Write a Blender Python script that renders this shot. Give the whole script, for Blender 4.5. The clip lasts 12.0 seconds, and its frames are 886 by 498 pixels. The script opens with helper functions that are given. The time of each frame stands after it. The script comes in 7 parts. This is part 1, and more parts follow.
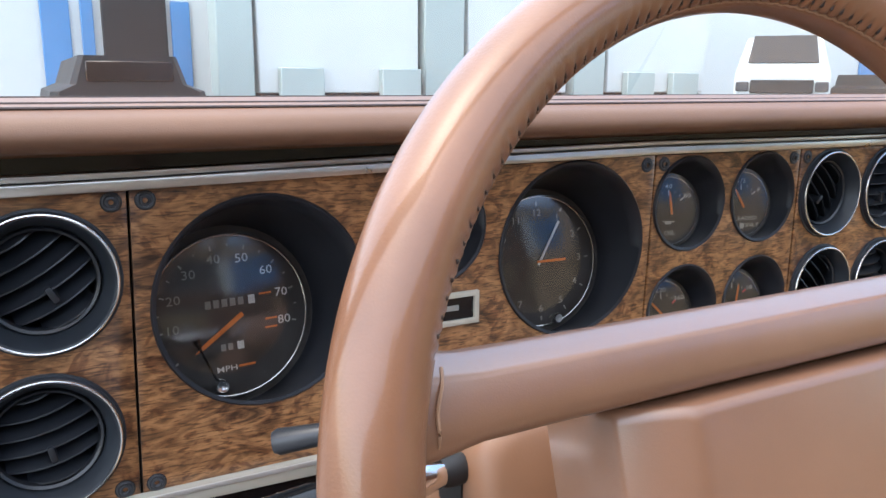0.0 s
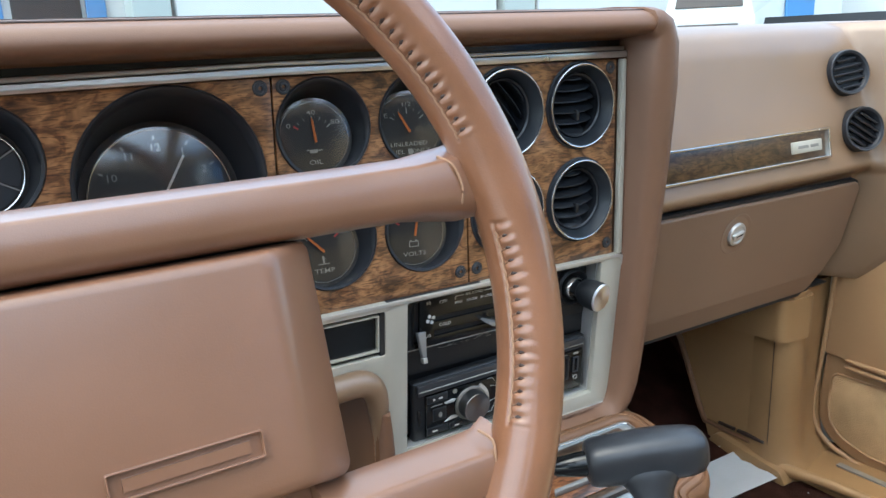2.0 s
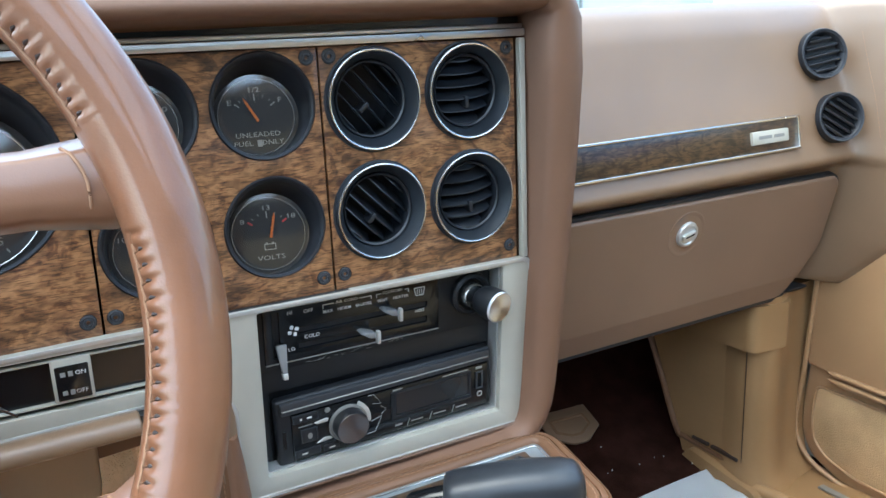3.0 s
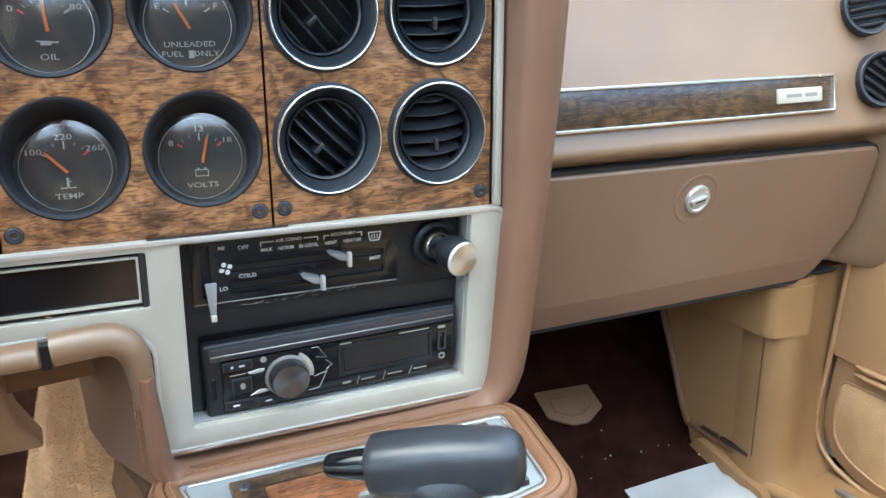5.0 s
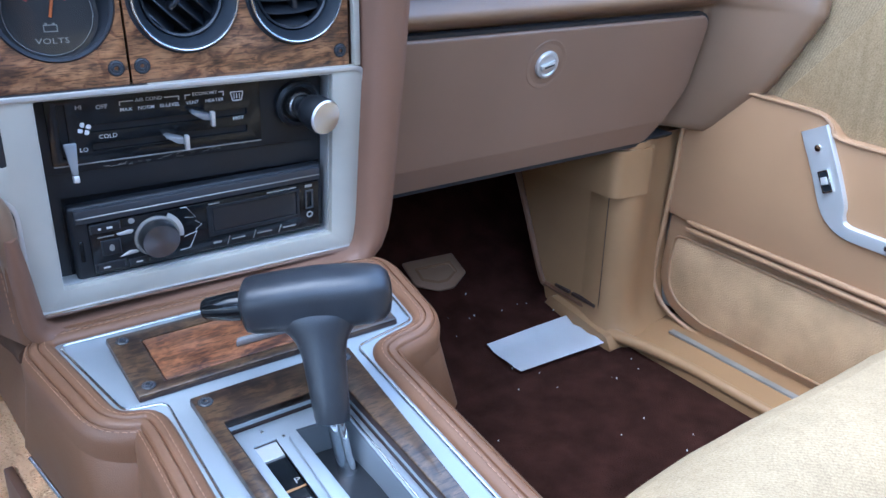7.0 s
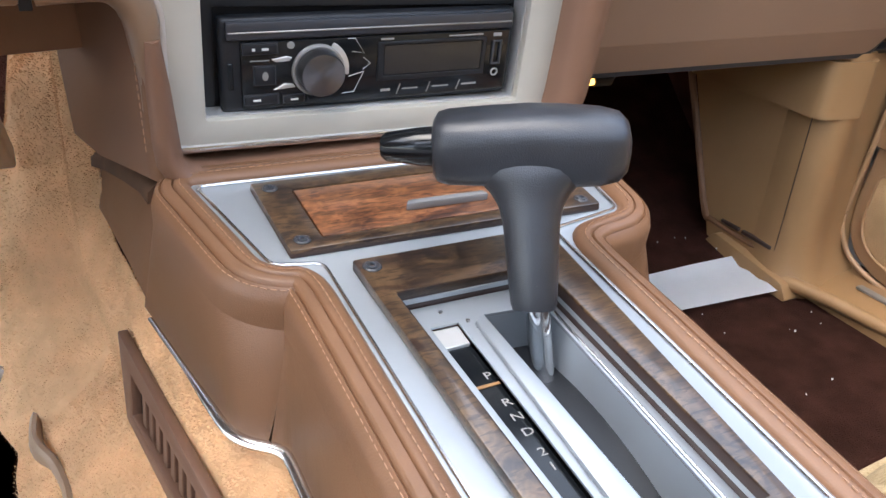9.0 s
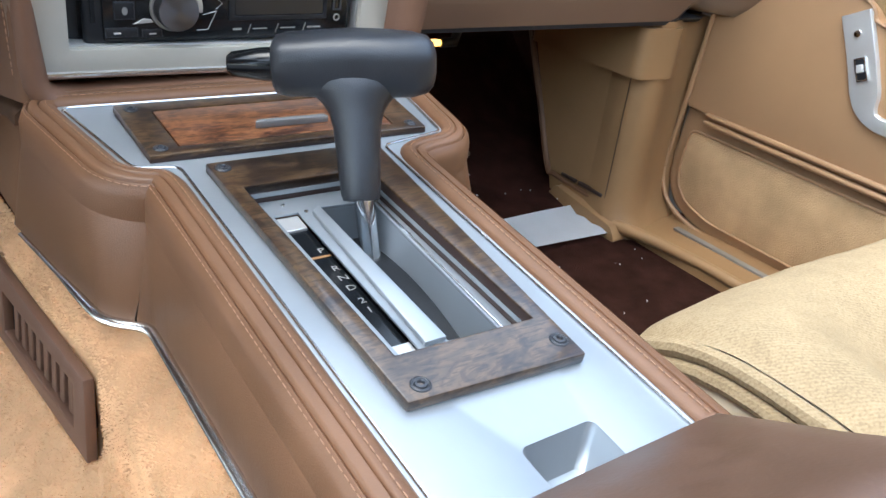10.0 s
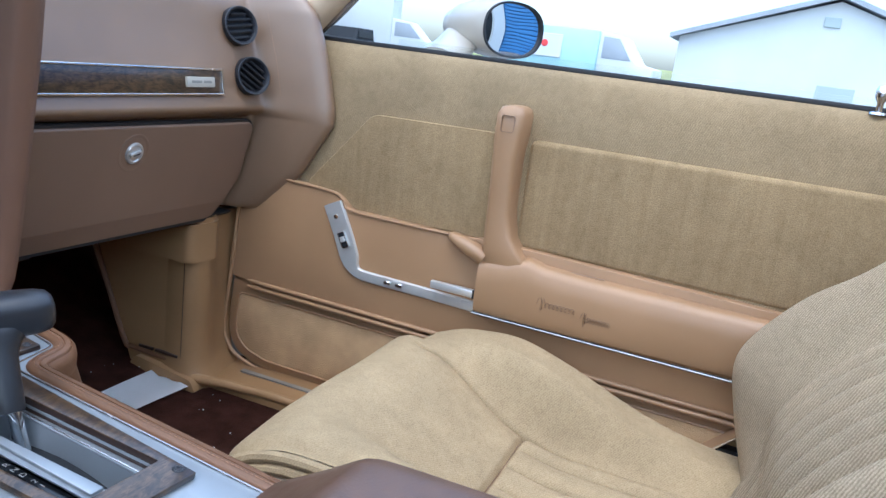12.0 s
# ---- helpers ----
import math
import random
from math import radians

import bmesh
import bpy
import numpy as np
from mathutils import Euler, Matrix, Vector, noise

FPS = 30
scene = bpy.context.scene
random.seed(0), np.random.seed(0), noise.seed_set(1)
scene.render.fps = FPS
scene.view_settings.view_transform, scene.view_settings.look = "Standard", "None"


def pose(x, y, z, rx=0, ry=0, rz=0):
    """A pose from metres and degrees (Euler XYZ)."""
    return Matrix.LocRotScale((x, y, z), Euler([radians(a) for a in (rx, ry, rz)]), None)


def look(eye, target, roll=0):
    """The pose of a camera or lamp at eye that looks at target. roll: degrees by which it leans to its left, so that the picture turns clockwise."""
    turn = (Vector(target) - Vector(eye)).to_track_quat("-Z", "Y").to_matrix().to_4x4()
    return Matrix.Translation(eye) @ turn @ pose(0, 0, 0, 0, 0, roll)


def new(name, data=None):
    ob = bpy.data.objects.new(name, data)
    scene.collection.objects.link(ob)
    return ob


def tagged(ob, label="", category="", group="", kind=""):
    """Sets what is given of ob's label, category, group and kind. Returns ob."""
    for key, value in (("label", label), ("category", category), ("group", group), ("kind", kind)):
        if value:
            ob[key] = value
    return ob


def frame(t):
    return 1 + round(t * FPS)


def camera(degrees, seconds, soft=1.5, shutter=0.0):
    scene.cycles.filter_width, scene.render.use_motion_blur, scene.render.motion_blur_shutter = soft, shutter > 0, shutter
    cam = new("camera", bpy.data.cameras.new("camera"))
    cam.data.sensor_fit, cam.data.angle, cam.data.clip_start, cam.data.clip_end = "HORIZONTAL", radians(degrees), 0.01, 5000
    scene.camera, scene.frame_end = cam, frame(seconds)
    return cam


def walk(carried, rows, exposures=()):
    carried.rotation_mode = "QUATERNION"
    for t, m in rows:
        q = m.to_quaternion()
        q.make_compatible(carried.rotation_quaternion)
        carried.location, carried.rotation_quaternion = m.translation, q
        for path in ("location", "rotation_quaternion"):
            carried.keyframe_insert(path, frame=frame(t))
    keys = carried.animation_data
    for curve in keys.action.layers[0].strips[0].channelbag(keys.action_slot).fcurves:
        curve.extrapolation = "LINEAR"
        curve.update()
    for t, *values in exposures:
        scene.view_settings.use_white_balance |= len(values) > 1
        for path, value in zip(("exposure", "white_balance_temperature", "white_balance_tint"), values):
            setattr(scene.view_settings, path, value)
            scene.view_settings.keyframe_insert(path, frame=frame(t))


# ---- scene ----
cam = camera(59.1, 12.0)
PATH = [
    (0, (-0.574, -0.427, 0.72), (0.352, 1.295, 0.302), 0.3),
    (0.5, (-0.501, -0.459, 0.709), (0.461, 1.238, 0.268), 0.0),
    (0.9, (-0.451, -0.49, 0.693), (0.547, 1.18, 0.227), 0.1),
    (1.5, (-0.41, -0.512, 0.689), (0.613, 1.129, 0.181), -0.9),
    (2, (-0.36, -0.518, 0.688), (0.66, 1.123, 0.174), -2.4),
    (2.5, (-0.271, -0.521, 0.665), (0.711, 1.14, 0.142), -3.2),
    (2.7, (-0.242, -0.528, 0.671), (0.717, 1.147, 0.145), -3.2),
    (4.3, (-0.126, -0.507, 0.655), (0.618, 1.275, 0.134), -1.9),
    (4.5, (-0.128, -0.504, 0.646), (0.618, 1.274, 0.113), -1.6),
    (5, (-0.12, -0.507, 0.625), (0.673, 1.239, 0.055), -0.8),
    (5.5, (-0.108, -0.527, 0.608), (0.787, 1.153, -0.004), -0.3),
    (6, (-0.108, -0.55, 0.622), (0.888, 1.056, -0.033), -0.1),
    (6.5, (-0.12, -0.551, 0.606), (0.934, 0.988, -0.117), -0.0),
    (7, (-0.137, -0.545, 0.606), (0.9, 0.958, -0.209), 0.6),
    (7.5, (-0.19, -0.51, 0.59), (0.75, 1.012, -0.304), 0.9),
    (7.7, (-0.21, -0.505, 0.565), (0.662, 1.047, -0.347), 0.5),
    (9.3, (-0.147, -0.433, 0.499), (0.69, 1.123, -0.438), 4.3),
    (9.5, (-0.154, -0.462, 0.494), (0.748, 1.06, -0.439), 5.0),
    (10, (-0.172, -0.534, 0.498), (0.898, 0.879, -0.428), 6.8),
    (10.5, (-0.192, -0.606, 0.508), (1.07, 0.66, -0.388), 8.0),
    (11, (-0.21, -0.649, 0.516), (1.239, 0.454, -0.311), 8.7),
    (11.5, (-0.265, -0.681, 0.582), (1.379, 0.232, -0.1), 8.9),
    (12, (-0.372, -0.686, 0.631), (1.435, 0.018, 0.143), 7.4),
]
walk(cam, [(t, look(eye, target, roll)) for t, eye, target, roll in PATH], [(0, 2.04, 6330, 6), (0.5, 1.86, 6310, 3), (1.2, 1.87, 6300, -2), (2.0, 2.06, 6020, -2), (2.5, 2.19, 5650, -4), (4.5, 2.73, 5800, -4), (5.0, 2.83, 5850, -4), (6.0, 2.73, 5150, -2), (6.5, 2.50, 4850, 2), (7.0, 2.38, 4650, 5), (7.5, 2.30, 4850, 14), (7.7, 2.32, 4900, 14), (9.3, 2.5, 6350, 6), (10.0, 2.23, 5800, 2), (11.0, 1.76, 5400, 2), (12, 1.6, 5280, 5)])

# ---- world and light ----
world = bpy.data.worlds.new("world")
scene.world = world
world.use_nodes = True
wn = world.node_tree
sky = wn.nodes.new("ShaderNodeTexSky")
sky.sky_type, sky.sun_disc = "NISHITA", False
sky.sun_elevation, sky.sun_rotation = radians(70), radians(-96)
sky.air_density, sky.dust_density, sky.ozone_density = 1.0, 2.6, 1.0
wn.links.new(sky.outputs[0], wn.nodes["Background"].inputs[0])
wn.nodes["Background"].inputs[1].default_value = 0.15
sun = new("sun", bpy.data.lights.new("sun", "SUN"))
sun.data.energy, sun.data.angle, sun.data.color = 1.1, radians(145), (1.0, 0.97, 0.93)
sun.matrix_world = look((-3.6, -0.4, 10.2), (0, 0, 0))

# ---- materials ----


def nodes(name):
    m = bpy.data.materials.new(name)
    m.use_nodes = True
    t = m.node_tree
    return m, t, t.nodes["Principled BSDF"]


def ramp(t, fac, stops):
    r = t.nodes.new("ShaderNodeValToRGB")
    while len(r.color_ramp.elements) < len(stops):
        r.color_ramp.elements.new(0.5)
    for e, (p, c) in zip(r.color_ramp.elements, stops):
        e.position, e.color = p, (*c, 1)
    t.links.new(fac, r.inputs[0])
    return r.outputs[0]


def grain(t, scale, detail=4, stretch=(1, 1, 1), distortion=0.0):
    co, mp, n = (t.nodes.new(k) for k in ("ShaderNodeTexCoord", "ShaderNodeMapping", "ShaderNodeTexNoise"))
    mp.inputs["Scale"].default_value = stretch
    n.inputs["Scale"].default_value, n.inputs["Detail"].default_value, n.inputs["Distortion"].default_value = scale, detail, distortion
    t.links.new(co.outputs["Object"], mp.inputs[0])
    t.links.new(mp.outputs[0], n.inputs["Vector"])
    return n.outputs["Fac"]


def relief(t, p, heights):
    last = None
    for fac, strength, dist in heights:
        b = t.nodes.new("ShaderNodeBump")
        b.inputs["Strength"].default_value, b.inputs["Distance"].default_value = strength, dist
        t.links.new(fac, b.inputs["Height"])
        if last:
            t.links.new(last, b.inputs["Normal"])
        last = b.outputs[0]
    t.links.new(last, p.inputs["Normal"])


def surface(name, color, rough=0.5, metal=0.0, var=0.12, scale=25, fine=900, bump=0.15, dist=0.0006, spec=0.5, sheen=0.0, coat=0.0, rvar=0.08, stretch=(1, 1, 1)):
    """A surface whose colour drifts in broad stains, with a fine relief."""
    m, t, p = nodes(name)
    lo, hi = [max(0, c * (1 - var)) for c in color], [min(1, c * (1 + var)) for c in color]
    broad = grain(t, scale, 5, stretch)
    t.links.new(ramp(t, broad, [(0.3, lo), (0.7, hi)]), p.inputs["Base Color"])
    tiny = grain(t, fine, 3, stretch)
    rr = t.nodes.new("ShaderNodeMapRange")
    rr.inputs["To Min"].default_value, rr.inputs["To Max"].default_value = max(0.02, rough - rvar), min(1, rough + rvar)
    t.links.new(broad, rr.inputs[0])
    t.links.new(rr.outputs[0], p.inputs["Roughness"])
    p.inputs["Metallic"].default_value, p.inputs["Specular IOR Level"].default_value = metal, spec
    p.inputs["Sheen Weight"].default_value, p.inputs["Coat Weight"].default_value = sheen, coat
    p.inputs["Coat Roughness"].default_value = 0.08
    p.inputs["Sheen Tint"].default_value = (*color, 1)
    if bump:
        relief(t, p, [(tiny, bump, dist)])
    return m


def wood(name, dark, mid, light, rough, coat, run=(0.55, 1.0, 1.6)):
    """A figured veneer: broad burl clouds, wavy grain lines, short dark pores along the grain."""
    m, t, p = nodes(name)
    burl = grain(t, 11, 6, (0.8, 1.0, 1.1), 3.4)
    lines = grain(t, 46, 8, run, 3.0)
    knots = grain(t, 34, 6, (0.7, 1.0, 1.2), 3.8)
    pores = grain(t, 560, 4, (0.17, 1.0, 1.5), 0.5)
    c1 = ramp(t, burl, [(0.36, dark), (0.44, mid), (0.54, light), (0.64, mid)])
    c2 = ramp(t, lines, [(0.38, dark), (0.48, mid), (0.58, light), (0.70, mid)])
    c3 = ramp(t, pores, [(0.38, (0.26, 0.21, 0.19)), (0.48, (1, 1, 1)), (0.62, (1.0, 0.98, 0.94))])
    c4 = ramp(t, knots, [(0.37, (0.36, 0.27, 0.26)), (0.45, (0.92, 0.88, 0.86)), (0.55, (1, 1, 1))])
    col = c1
    for other, how, amount in ((c2, "MIX", 0.52), (c4, "MULTIPLY", 0.85), (c3, "MULTIPLY", 0.80)):
        k = t.nodes.new("ShaderNodeMix")
        k.data_type, k.blend_type = "RGBA", how
        k.inputs[0].default_value = amount
        t.links.new(col, k.inputs[6]), t.links.new(other, k.inputs[7])
        col = k.outputs[2]
    t.links.new(col, p.inputs["Base Color"])
    p.inputs["Roughness"].default_value, p.inputs["Coat Weight"].default_value, p.inputs["Coat Roughness"].default_value = rough, coat, 0.12
    relief(t, p, [(pores, 0.14, 0.0004), (knots, 0.06, 0.0005)])
    return m


def clear(name, tint, gloss=0.03, least=0.045):
    """A clear pane: it lets light through, with a gloss that grows at a slant."""
    m = bpy.data.materials.new(name)
    m.use_nodes = True
    t = m.node_tree
    t.nodes.clear()
    out, mix, tr, gl, lw, po, fr = (t.nodes.new(k) for k in ("ShaderNodeOutputMaterial", "ShaderNodeMixShader", "ShaderNodeBsdfTransparent", "ShaderNodeBsdfGlossy", "ShaderNodeLayerWeight", "ShaderNodeMath", "ShaderNodeMath"))
    tr.inputs[0].default_value = (*tint, 1)
    gl.inputs["Roughness"].default_value = gloss
    lw.inputs[0].default_value = 0.5
    po.operation, po.inputs[1].default_value = "POWER", 4.0
    fr.operation, fr.inputs[1].default_value, fr.inputs[2].default_value = "MULTIPLY_ADD", 0.9, least
    t.links.new(lw.outputs["Facing"], po.inputs[0]), t.links.new(po.outputs[0], fr.inputs[0])
    t.links.new(fr.outputs[0], mix.inputs[0]), t.links.new(tr.outputs[0], mix.inputs[1]), t.links.new(gl.outputs[0], mix.inputs[2])
    t.links.new(mix.outputs[0], out.inputs[0])
    return m


def cloth(name, color, deep=0.72, streak=0.0, twill=0.0, weave=150):
    """A napped velour: broad crushed patches, a fine pile, upright brushed streaks or a diagonal twill."""
    m, t, p = nodes(name)
    lo, hi = [c * deep for c in color], [min(1, c * (1.86 - deep)) for c in color]
    patch, pile, rub = grain(t, 9, 6, (1, 1, 1), 0.8), grain(t, 620, 3, (1, 1, 1)), grain(t, 34, 5, (1.0, 1.6, 0.16), 1.2)
    mottle = grain(t, 70, 5, (1, 1, 1), 0.6)
    col = ramp(t, patch, [(0.30, lo), (0.68, hi)])
    wave, co, mp = (t.nodes.new(k) for k in ("ShaderNodeTexWave", "ShaderNodeTexCoord", "ShaderNodeMapping"))
    mp.inputs["Rotation"].default_value = (radians(28), 0, 0)
    t.links.new(co.outputs["Object"], mp.inputs[0])
    t.links.new(mp.outputs[0], wave.inputs[0])
    wave.bands_direction, wave.wave_profile = "DIAGONAL", "SIN"
    wave.inputs["Scale"].default_value, wave.inputs["Distortion"].default_value, wave.inputs["Detail"].default_value, wave.inputs["Detail Scale"].default_value = weave, 2.5, 2, 1.5
    layers = [(ramp(t, mottle, [(0.30, (0.86, 0.85, 0.84)), (0.62, (1, 1, 1))]), 0.8), (ramp(t, pile, [(0.28, (0.66, 0.64, 0.62)), (0.60, (1, 1, 1))]), 0.85)]
    if streak:
        layers.append((ramp(t, rub, [(0.34, (0.74, 0.72, 0.70)), (0.60, (1, 1, 1))]), streak))
    if twill:
        layers.append((ramp(t, wave.outputs["Fac"], [(0.2, (0.68, 0.66, 0.64)), (0.7, (1, 1, 1))]), twill))
    for other, amount in layers:
        k = t.nodes.new("ShaderNodeMix")
        k.data_type, k.blend_type = "RGBA", "MULTIPLY"
        k.inputs[0].default_value = amount
        t.links.new(col, k.inputs[6]), t.links.new(other, k.inputs[7])
        col = k.outputs[2]
    t.links.new(col, p.inputs["Base Color"])
    p.inputs["Roughness"].default_value, p.inputs["Sheen Weight"].default_value, p.inputs["Sheen Roughness"].default_value = 0.92, 0.30, 0.45
    p.inputs["Sheen Tint"].default_value = (*color, 1)
    p.inputs["Specular IOR Level"].default_value = 0.2
    relief(t, p, [(pile, 0.40, 0.0012), (wave.outputs["Fac"], 0.12 + 0.2 * twill, 0.0006), (patch, 0.25, 0.004)])
    return m


def spun(name, color):
    """Metal turned on a lathe: its gloss fans out from the middle."""
    m, t, p = nodes(name)
    p.inputs["Base Color"].default_value = (*color, 1)
    p.inputs["Metallic"].default_value, p.inputs["Roughness"].default_value, p.inputs["Anisotropic"].default_value = 1.0, 0.34, 0.9
    tg = t.nodes.new("ShaderNodeTangent")
    tg.direction_type, tg.axis = "RADIAL", "Y"
    t.links.new(tg.outputs[0], p.inputs["Tangent"])
    relief(t, p, [(grain(t, 900, 2), 0.05, 0.0003)])
    return m


def emitless(name, color):
    return surface(name, color, 0.6, var=0.03, bump=0)


VINYL = surface("brown_vinyl", (0.207, 0.126, 0.069), 0.46, var=0.10, scale=9, fine=1500, bump=0.22, dist=0.0005, spec=0.85, coat=0.5)
VINYL.node_tree.nodes["Principled BSDF"].inputs["Coat Roughness"].default_value = 0.34
BROWM = surface("brown_brow_vinyl", (0.172, 0.090, 0.053), 0.48, var=0.1, scale=9, fine=1500, bump=0.22, dist=0.0005, spec=0.45)
LEATHER = surface("brown_leather", (0.154, 0.076, 0.037), 0.44, var=0.12, scale=22, fine=1100, bump=0.25, dist=0.0006, spec=0.4)
PAD = surface("brown_wheel_pad", (0.204, 0.099, 0.055), 0.36, var=0.10, scale=14, fine=1800, bump=0.14, dist=0.0004, spec=0.5, coat=0.7)
PAD.node_tree.nodes["Principled BSDF"].inputs["Coat Roughness"].default_value = 0.22
RIML = surface("glossy_rim_leather", (0.215, 0.095, 0.047), 0.34, var=0.16, scale=26, fine=1000, bump=0.2, dist=0.0005, spec=0.4, coat=0.6)
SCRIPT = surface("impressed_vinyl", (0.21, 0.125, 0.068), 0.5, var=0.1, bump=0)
LID = surface("dark_brown_vinyl", (0.098, 0.051, 0.029), 0.42, var=0.16, scale=55, fine=420, bump=0.24, dist=0.0007, rvar=0.14, spec=0.7, coat=0.35)
LID.node_tree.nodes["Principled BSDF"].inputs["Coat Roughness"].default_value = 0.38
GLOVE = surface("brown_glovebox_plastic", (0.200, 0.121, 0.074), 0.46, var=0.10, scale=8, fine=1500, bump=0.2, dist=0.0005, spec=0.8)
TAN = surface("tan_plastic", (0.275, 0.158, 0.068), 0.44, var=0.10, scale=10, fine=1300, bump=0.18, dist=0.0005)
TANV = surface("tan_door_vinyl", (0.325, 0.190, 0.094), 0.43, var=0.08, scale=8, fine=1300, bump=0.2, dist=0.0005)
COLUMN = surface("brown_column_plastic", (0.215, 0.105, 0.055), 0.45, var=0.08, scale=14, bump=0.1)
WOOD = wood("burl_wood", (0.048, 0.022, 0.011), (0.185, 0.086, 0.036), (0.400, 0.200, 0.084), 0.36, 0.4)
WOODD = wood("dark_burl_wood", (0.014, 0.008, 0.005), (0.040, 0.023, 0.012), (0.105, 0.062, 0.028), 0.34, 0.6)
WOODR = wood("red_burl_wood", (0.030, 0.011, 0.006), (0.115, 0.044, 0.018), (0.260, 0.110, 0.044), 0.33, 0.5)
BROWNP = surface("dark_brown_plastic", (0.032, 0.017, 0.013), 0.42, var=0.15, scale=30, bump=0.08)
SILVER = surface("silver_paint", (0.44, 0.415, 0.345), 0.42, 0.1, var=0.06, scale=20, bump=0.08)
SILVERD = surface("worn_dark_silver", (0.30, 0.29, 0.27), 0.35, 0.5, var=0.15, scale=30, bump=0.08)
BRUSHED = surface("brushed_aluminium", (0.33, 0.355, 0.37), 0.42, 0.6, var=0.06, scale=18, fine=700, bump=0.05, stretch=(1, 1, 1))
CHROME = surface("chrome", (0.82, 0.82, 0.82), 0.12, 1.0, var=0.05, bump=0.02, rvar=0.05)
SATIN = surface("satin_metal_trim", (0.58, 0.57, 0.54), 0.32, 0.55, var=0.05, bump=0.04)
TRIMM = surface("worn_trim_metal", (0.60, 0.585, 0.55), 0.30, 0.85, var=0.10, scale=40, bump=0.03)
STEEL = surface("polished_steel", (0.72, 0.71, 0.69), 0.24, 1.0, var=0.05, bump=0.04)
BLACK = surface("black_plastic", (0.011, 0.012, 0.014), 0.42, var=0.25, scale=30, bump=0.12, spec=0.38)
GLOSSB = surface("gloss_black", (0.006, 0.007, 0.008), 0.16, var=0.2, scale=30, bump=0.02, rvar=0.04, spec=0.40)
WELL = surface("satin_black_well", (0.013, 0.014, 0.018), 0.46, var=0.2, scale=30, bump=0.05, spec=0.4)
FACE = surface("gauge_face", (0.028, 0.023, 0.020), 0.55, var=0.15, scale=60, bump=0.03)
VENTB = surface("vent_brown_plastic", (0.125, 0.064, 0.038), 0.45, var=0.1, bump=0.08)
CAPM = surface("worn_dark_leather", (0.085, 0.046, 0.026), 0.8, var=0.3, scale=40, bump=0.3, spec=0.2)
SLAT = surface("satin_black_slat", (0.016, 0.018, 0.022), 0.34, var=0.2, scale=30, bump=0.04)
CONE = surface("slate_vent_cone", (0.020, 0.024, 0.030), 0.40, var=0.2, scale=30, bump=0.05, spec=0.4)
KNOB = surface("charcoal_grip", (0.022, 0.024, 0.028), 0.31, var=0.2, scale=40, fine=1400, bump=0.3, dist=0.0006)
GREYP = surface("grey_plastic", (0.034, 0.036, 0.041), 0.38, var=0.12, scale=30, bump=0.08)
WHITE = emitless("white_print", (0.66, 0.65, 0.62))
CREAM = emitless("grey_print", (0.24, 0.23, 0.21))
GPRINT = emitless("pale_gauge_print", (0.40, 0.385, 0.35))
ORANGE = emitless("orange_needle", (0.75, 0.19, 0.03))
OCHRE = emitless("ochre_pointer", (0.26, 0.13, 0.045))
RED = emitless("red_mark", (0.6, 0.05, 0.05))
VELOUR = cloth("beige_velour", (0.345, 0.252, 0.138), 0.84, 0.0, 0.45)
FIELD = cloth("brushed_beige_velour", (0.360, 0.254, 0.130), 0.84, 0.45)
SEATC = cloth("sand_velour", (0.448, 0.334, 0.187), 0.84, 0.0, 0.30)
# backrest cloth: paler, unworn, and lightened further to stand in for front light
SEATB = cloth("lit_cream_twill_velour", (0.770, 0.625, 0.420), 0.90, 0.0, 0.95, 150)
SEATL = surface("pale_seat_vinyl", (0.60, 0.49, 0.325), 0.55, var=0.06, scale=14, bump=0.2)
MAT = surface("dark_brown_carpet", (0.066, 0.027, 0.019), 0.95, var=0.35, scale=30, fine=600, bump=0.9, dist=0.004, spec=0.08)
CARPET = surface("tan_carpet", (0.76, 0.48, 0.255), 0.95, var=0.16, scale=26, fine=260, bump=0.5, dist=0.003, spec=0.1, sheen=0.4)
DOORC = surface("beige_door_carpet", (0.47, 0.31, 0.16), 0.95, var=0.2, scale=16, fine=500, bump=0.7, dist=0.002, spec=0.1, sheen=0.3)
RUBBER = surface("black_rubber", (0.015, 0.015, 0.016), 0.6, var=0.2, bump=0.1)
HEADL = surface("tan_headliner", (0.55, 0.42, 0.28), 0.9, var=0.06, bump=0.3)
PAPER = surface("white_paper", (0.78, 0.78, 0.77), 0.8, var=0.03, bump=0.05)
GLASS = clear("clear_glass", (0.97, 0.985, 0.98))
LENS = clear("gauge_lens", (0.86, 0.85, 0.83), 0.12, 0.115)
MIRROR = surface("mirror", (0.9, 0.92, 0.93), 0.02, 1.0, var=0.0, bump=0, rvar=0)
CARPAINT = surface("cream_car_paint", (0.48, 0.43, 0.35), 0.3, var=0.03, bump=0, coat=0.6)
SPUN = spun("spun_dark_metal", (0.22, 0.22, 0.23))
SPUNB = spun("spun_bright_metal", (0.74, 0.76, 0.78))
ACRYLIC = surface("clear_acrylic", (0.26, 0.26, 0.26), 0.10, 0.3, var=0.1, bump=0)
THREAD = surface("brown_thread", (0.31, 0.175, 0.10), 0.7, var=0.1, bump=0)
ASPHALT = surface("asphalt", (0.16, 0.155, 0.15), 0.9, var=0.25, scale=0.6, fine=40, bump=0.4, dist=0.01)
WALLW = surface("white_wall_paint", (0.56, 0.585, 0.57), 0.7, var=0.05, scale=0.4, fine=20, bump=0.1)
WALLG = surface("grey_green_paint", (0.36, 0.42, 0.40), 0.7, var=0.08, scale=0.5, fine=20, bump=0.1)
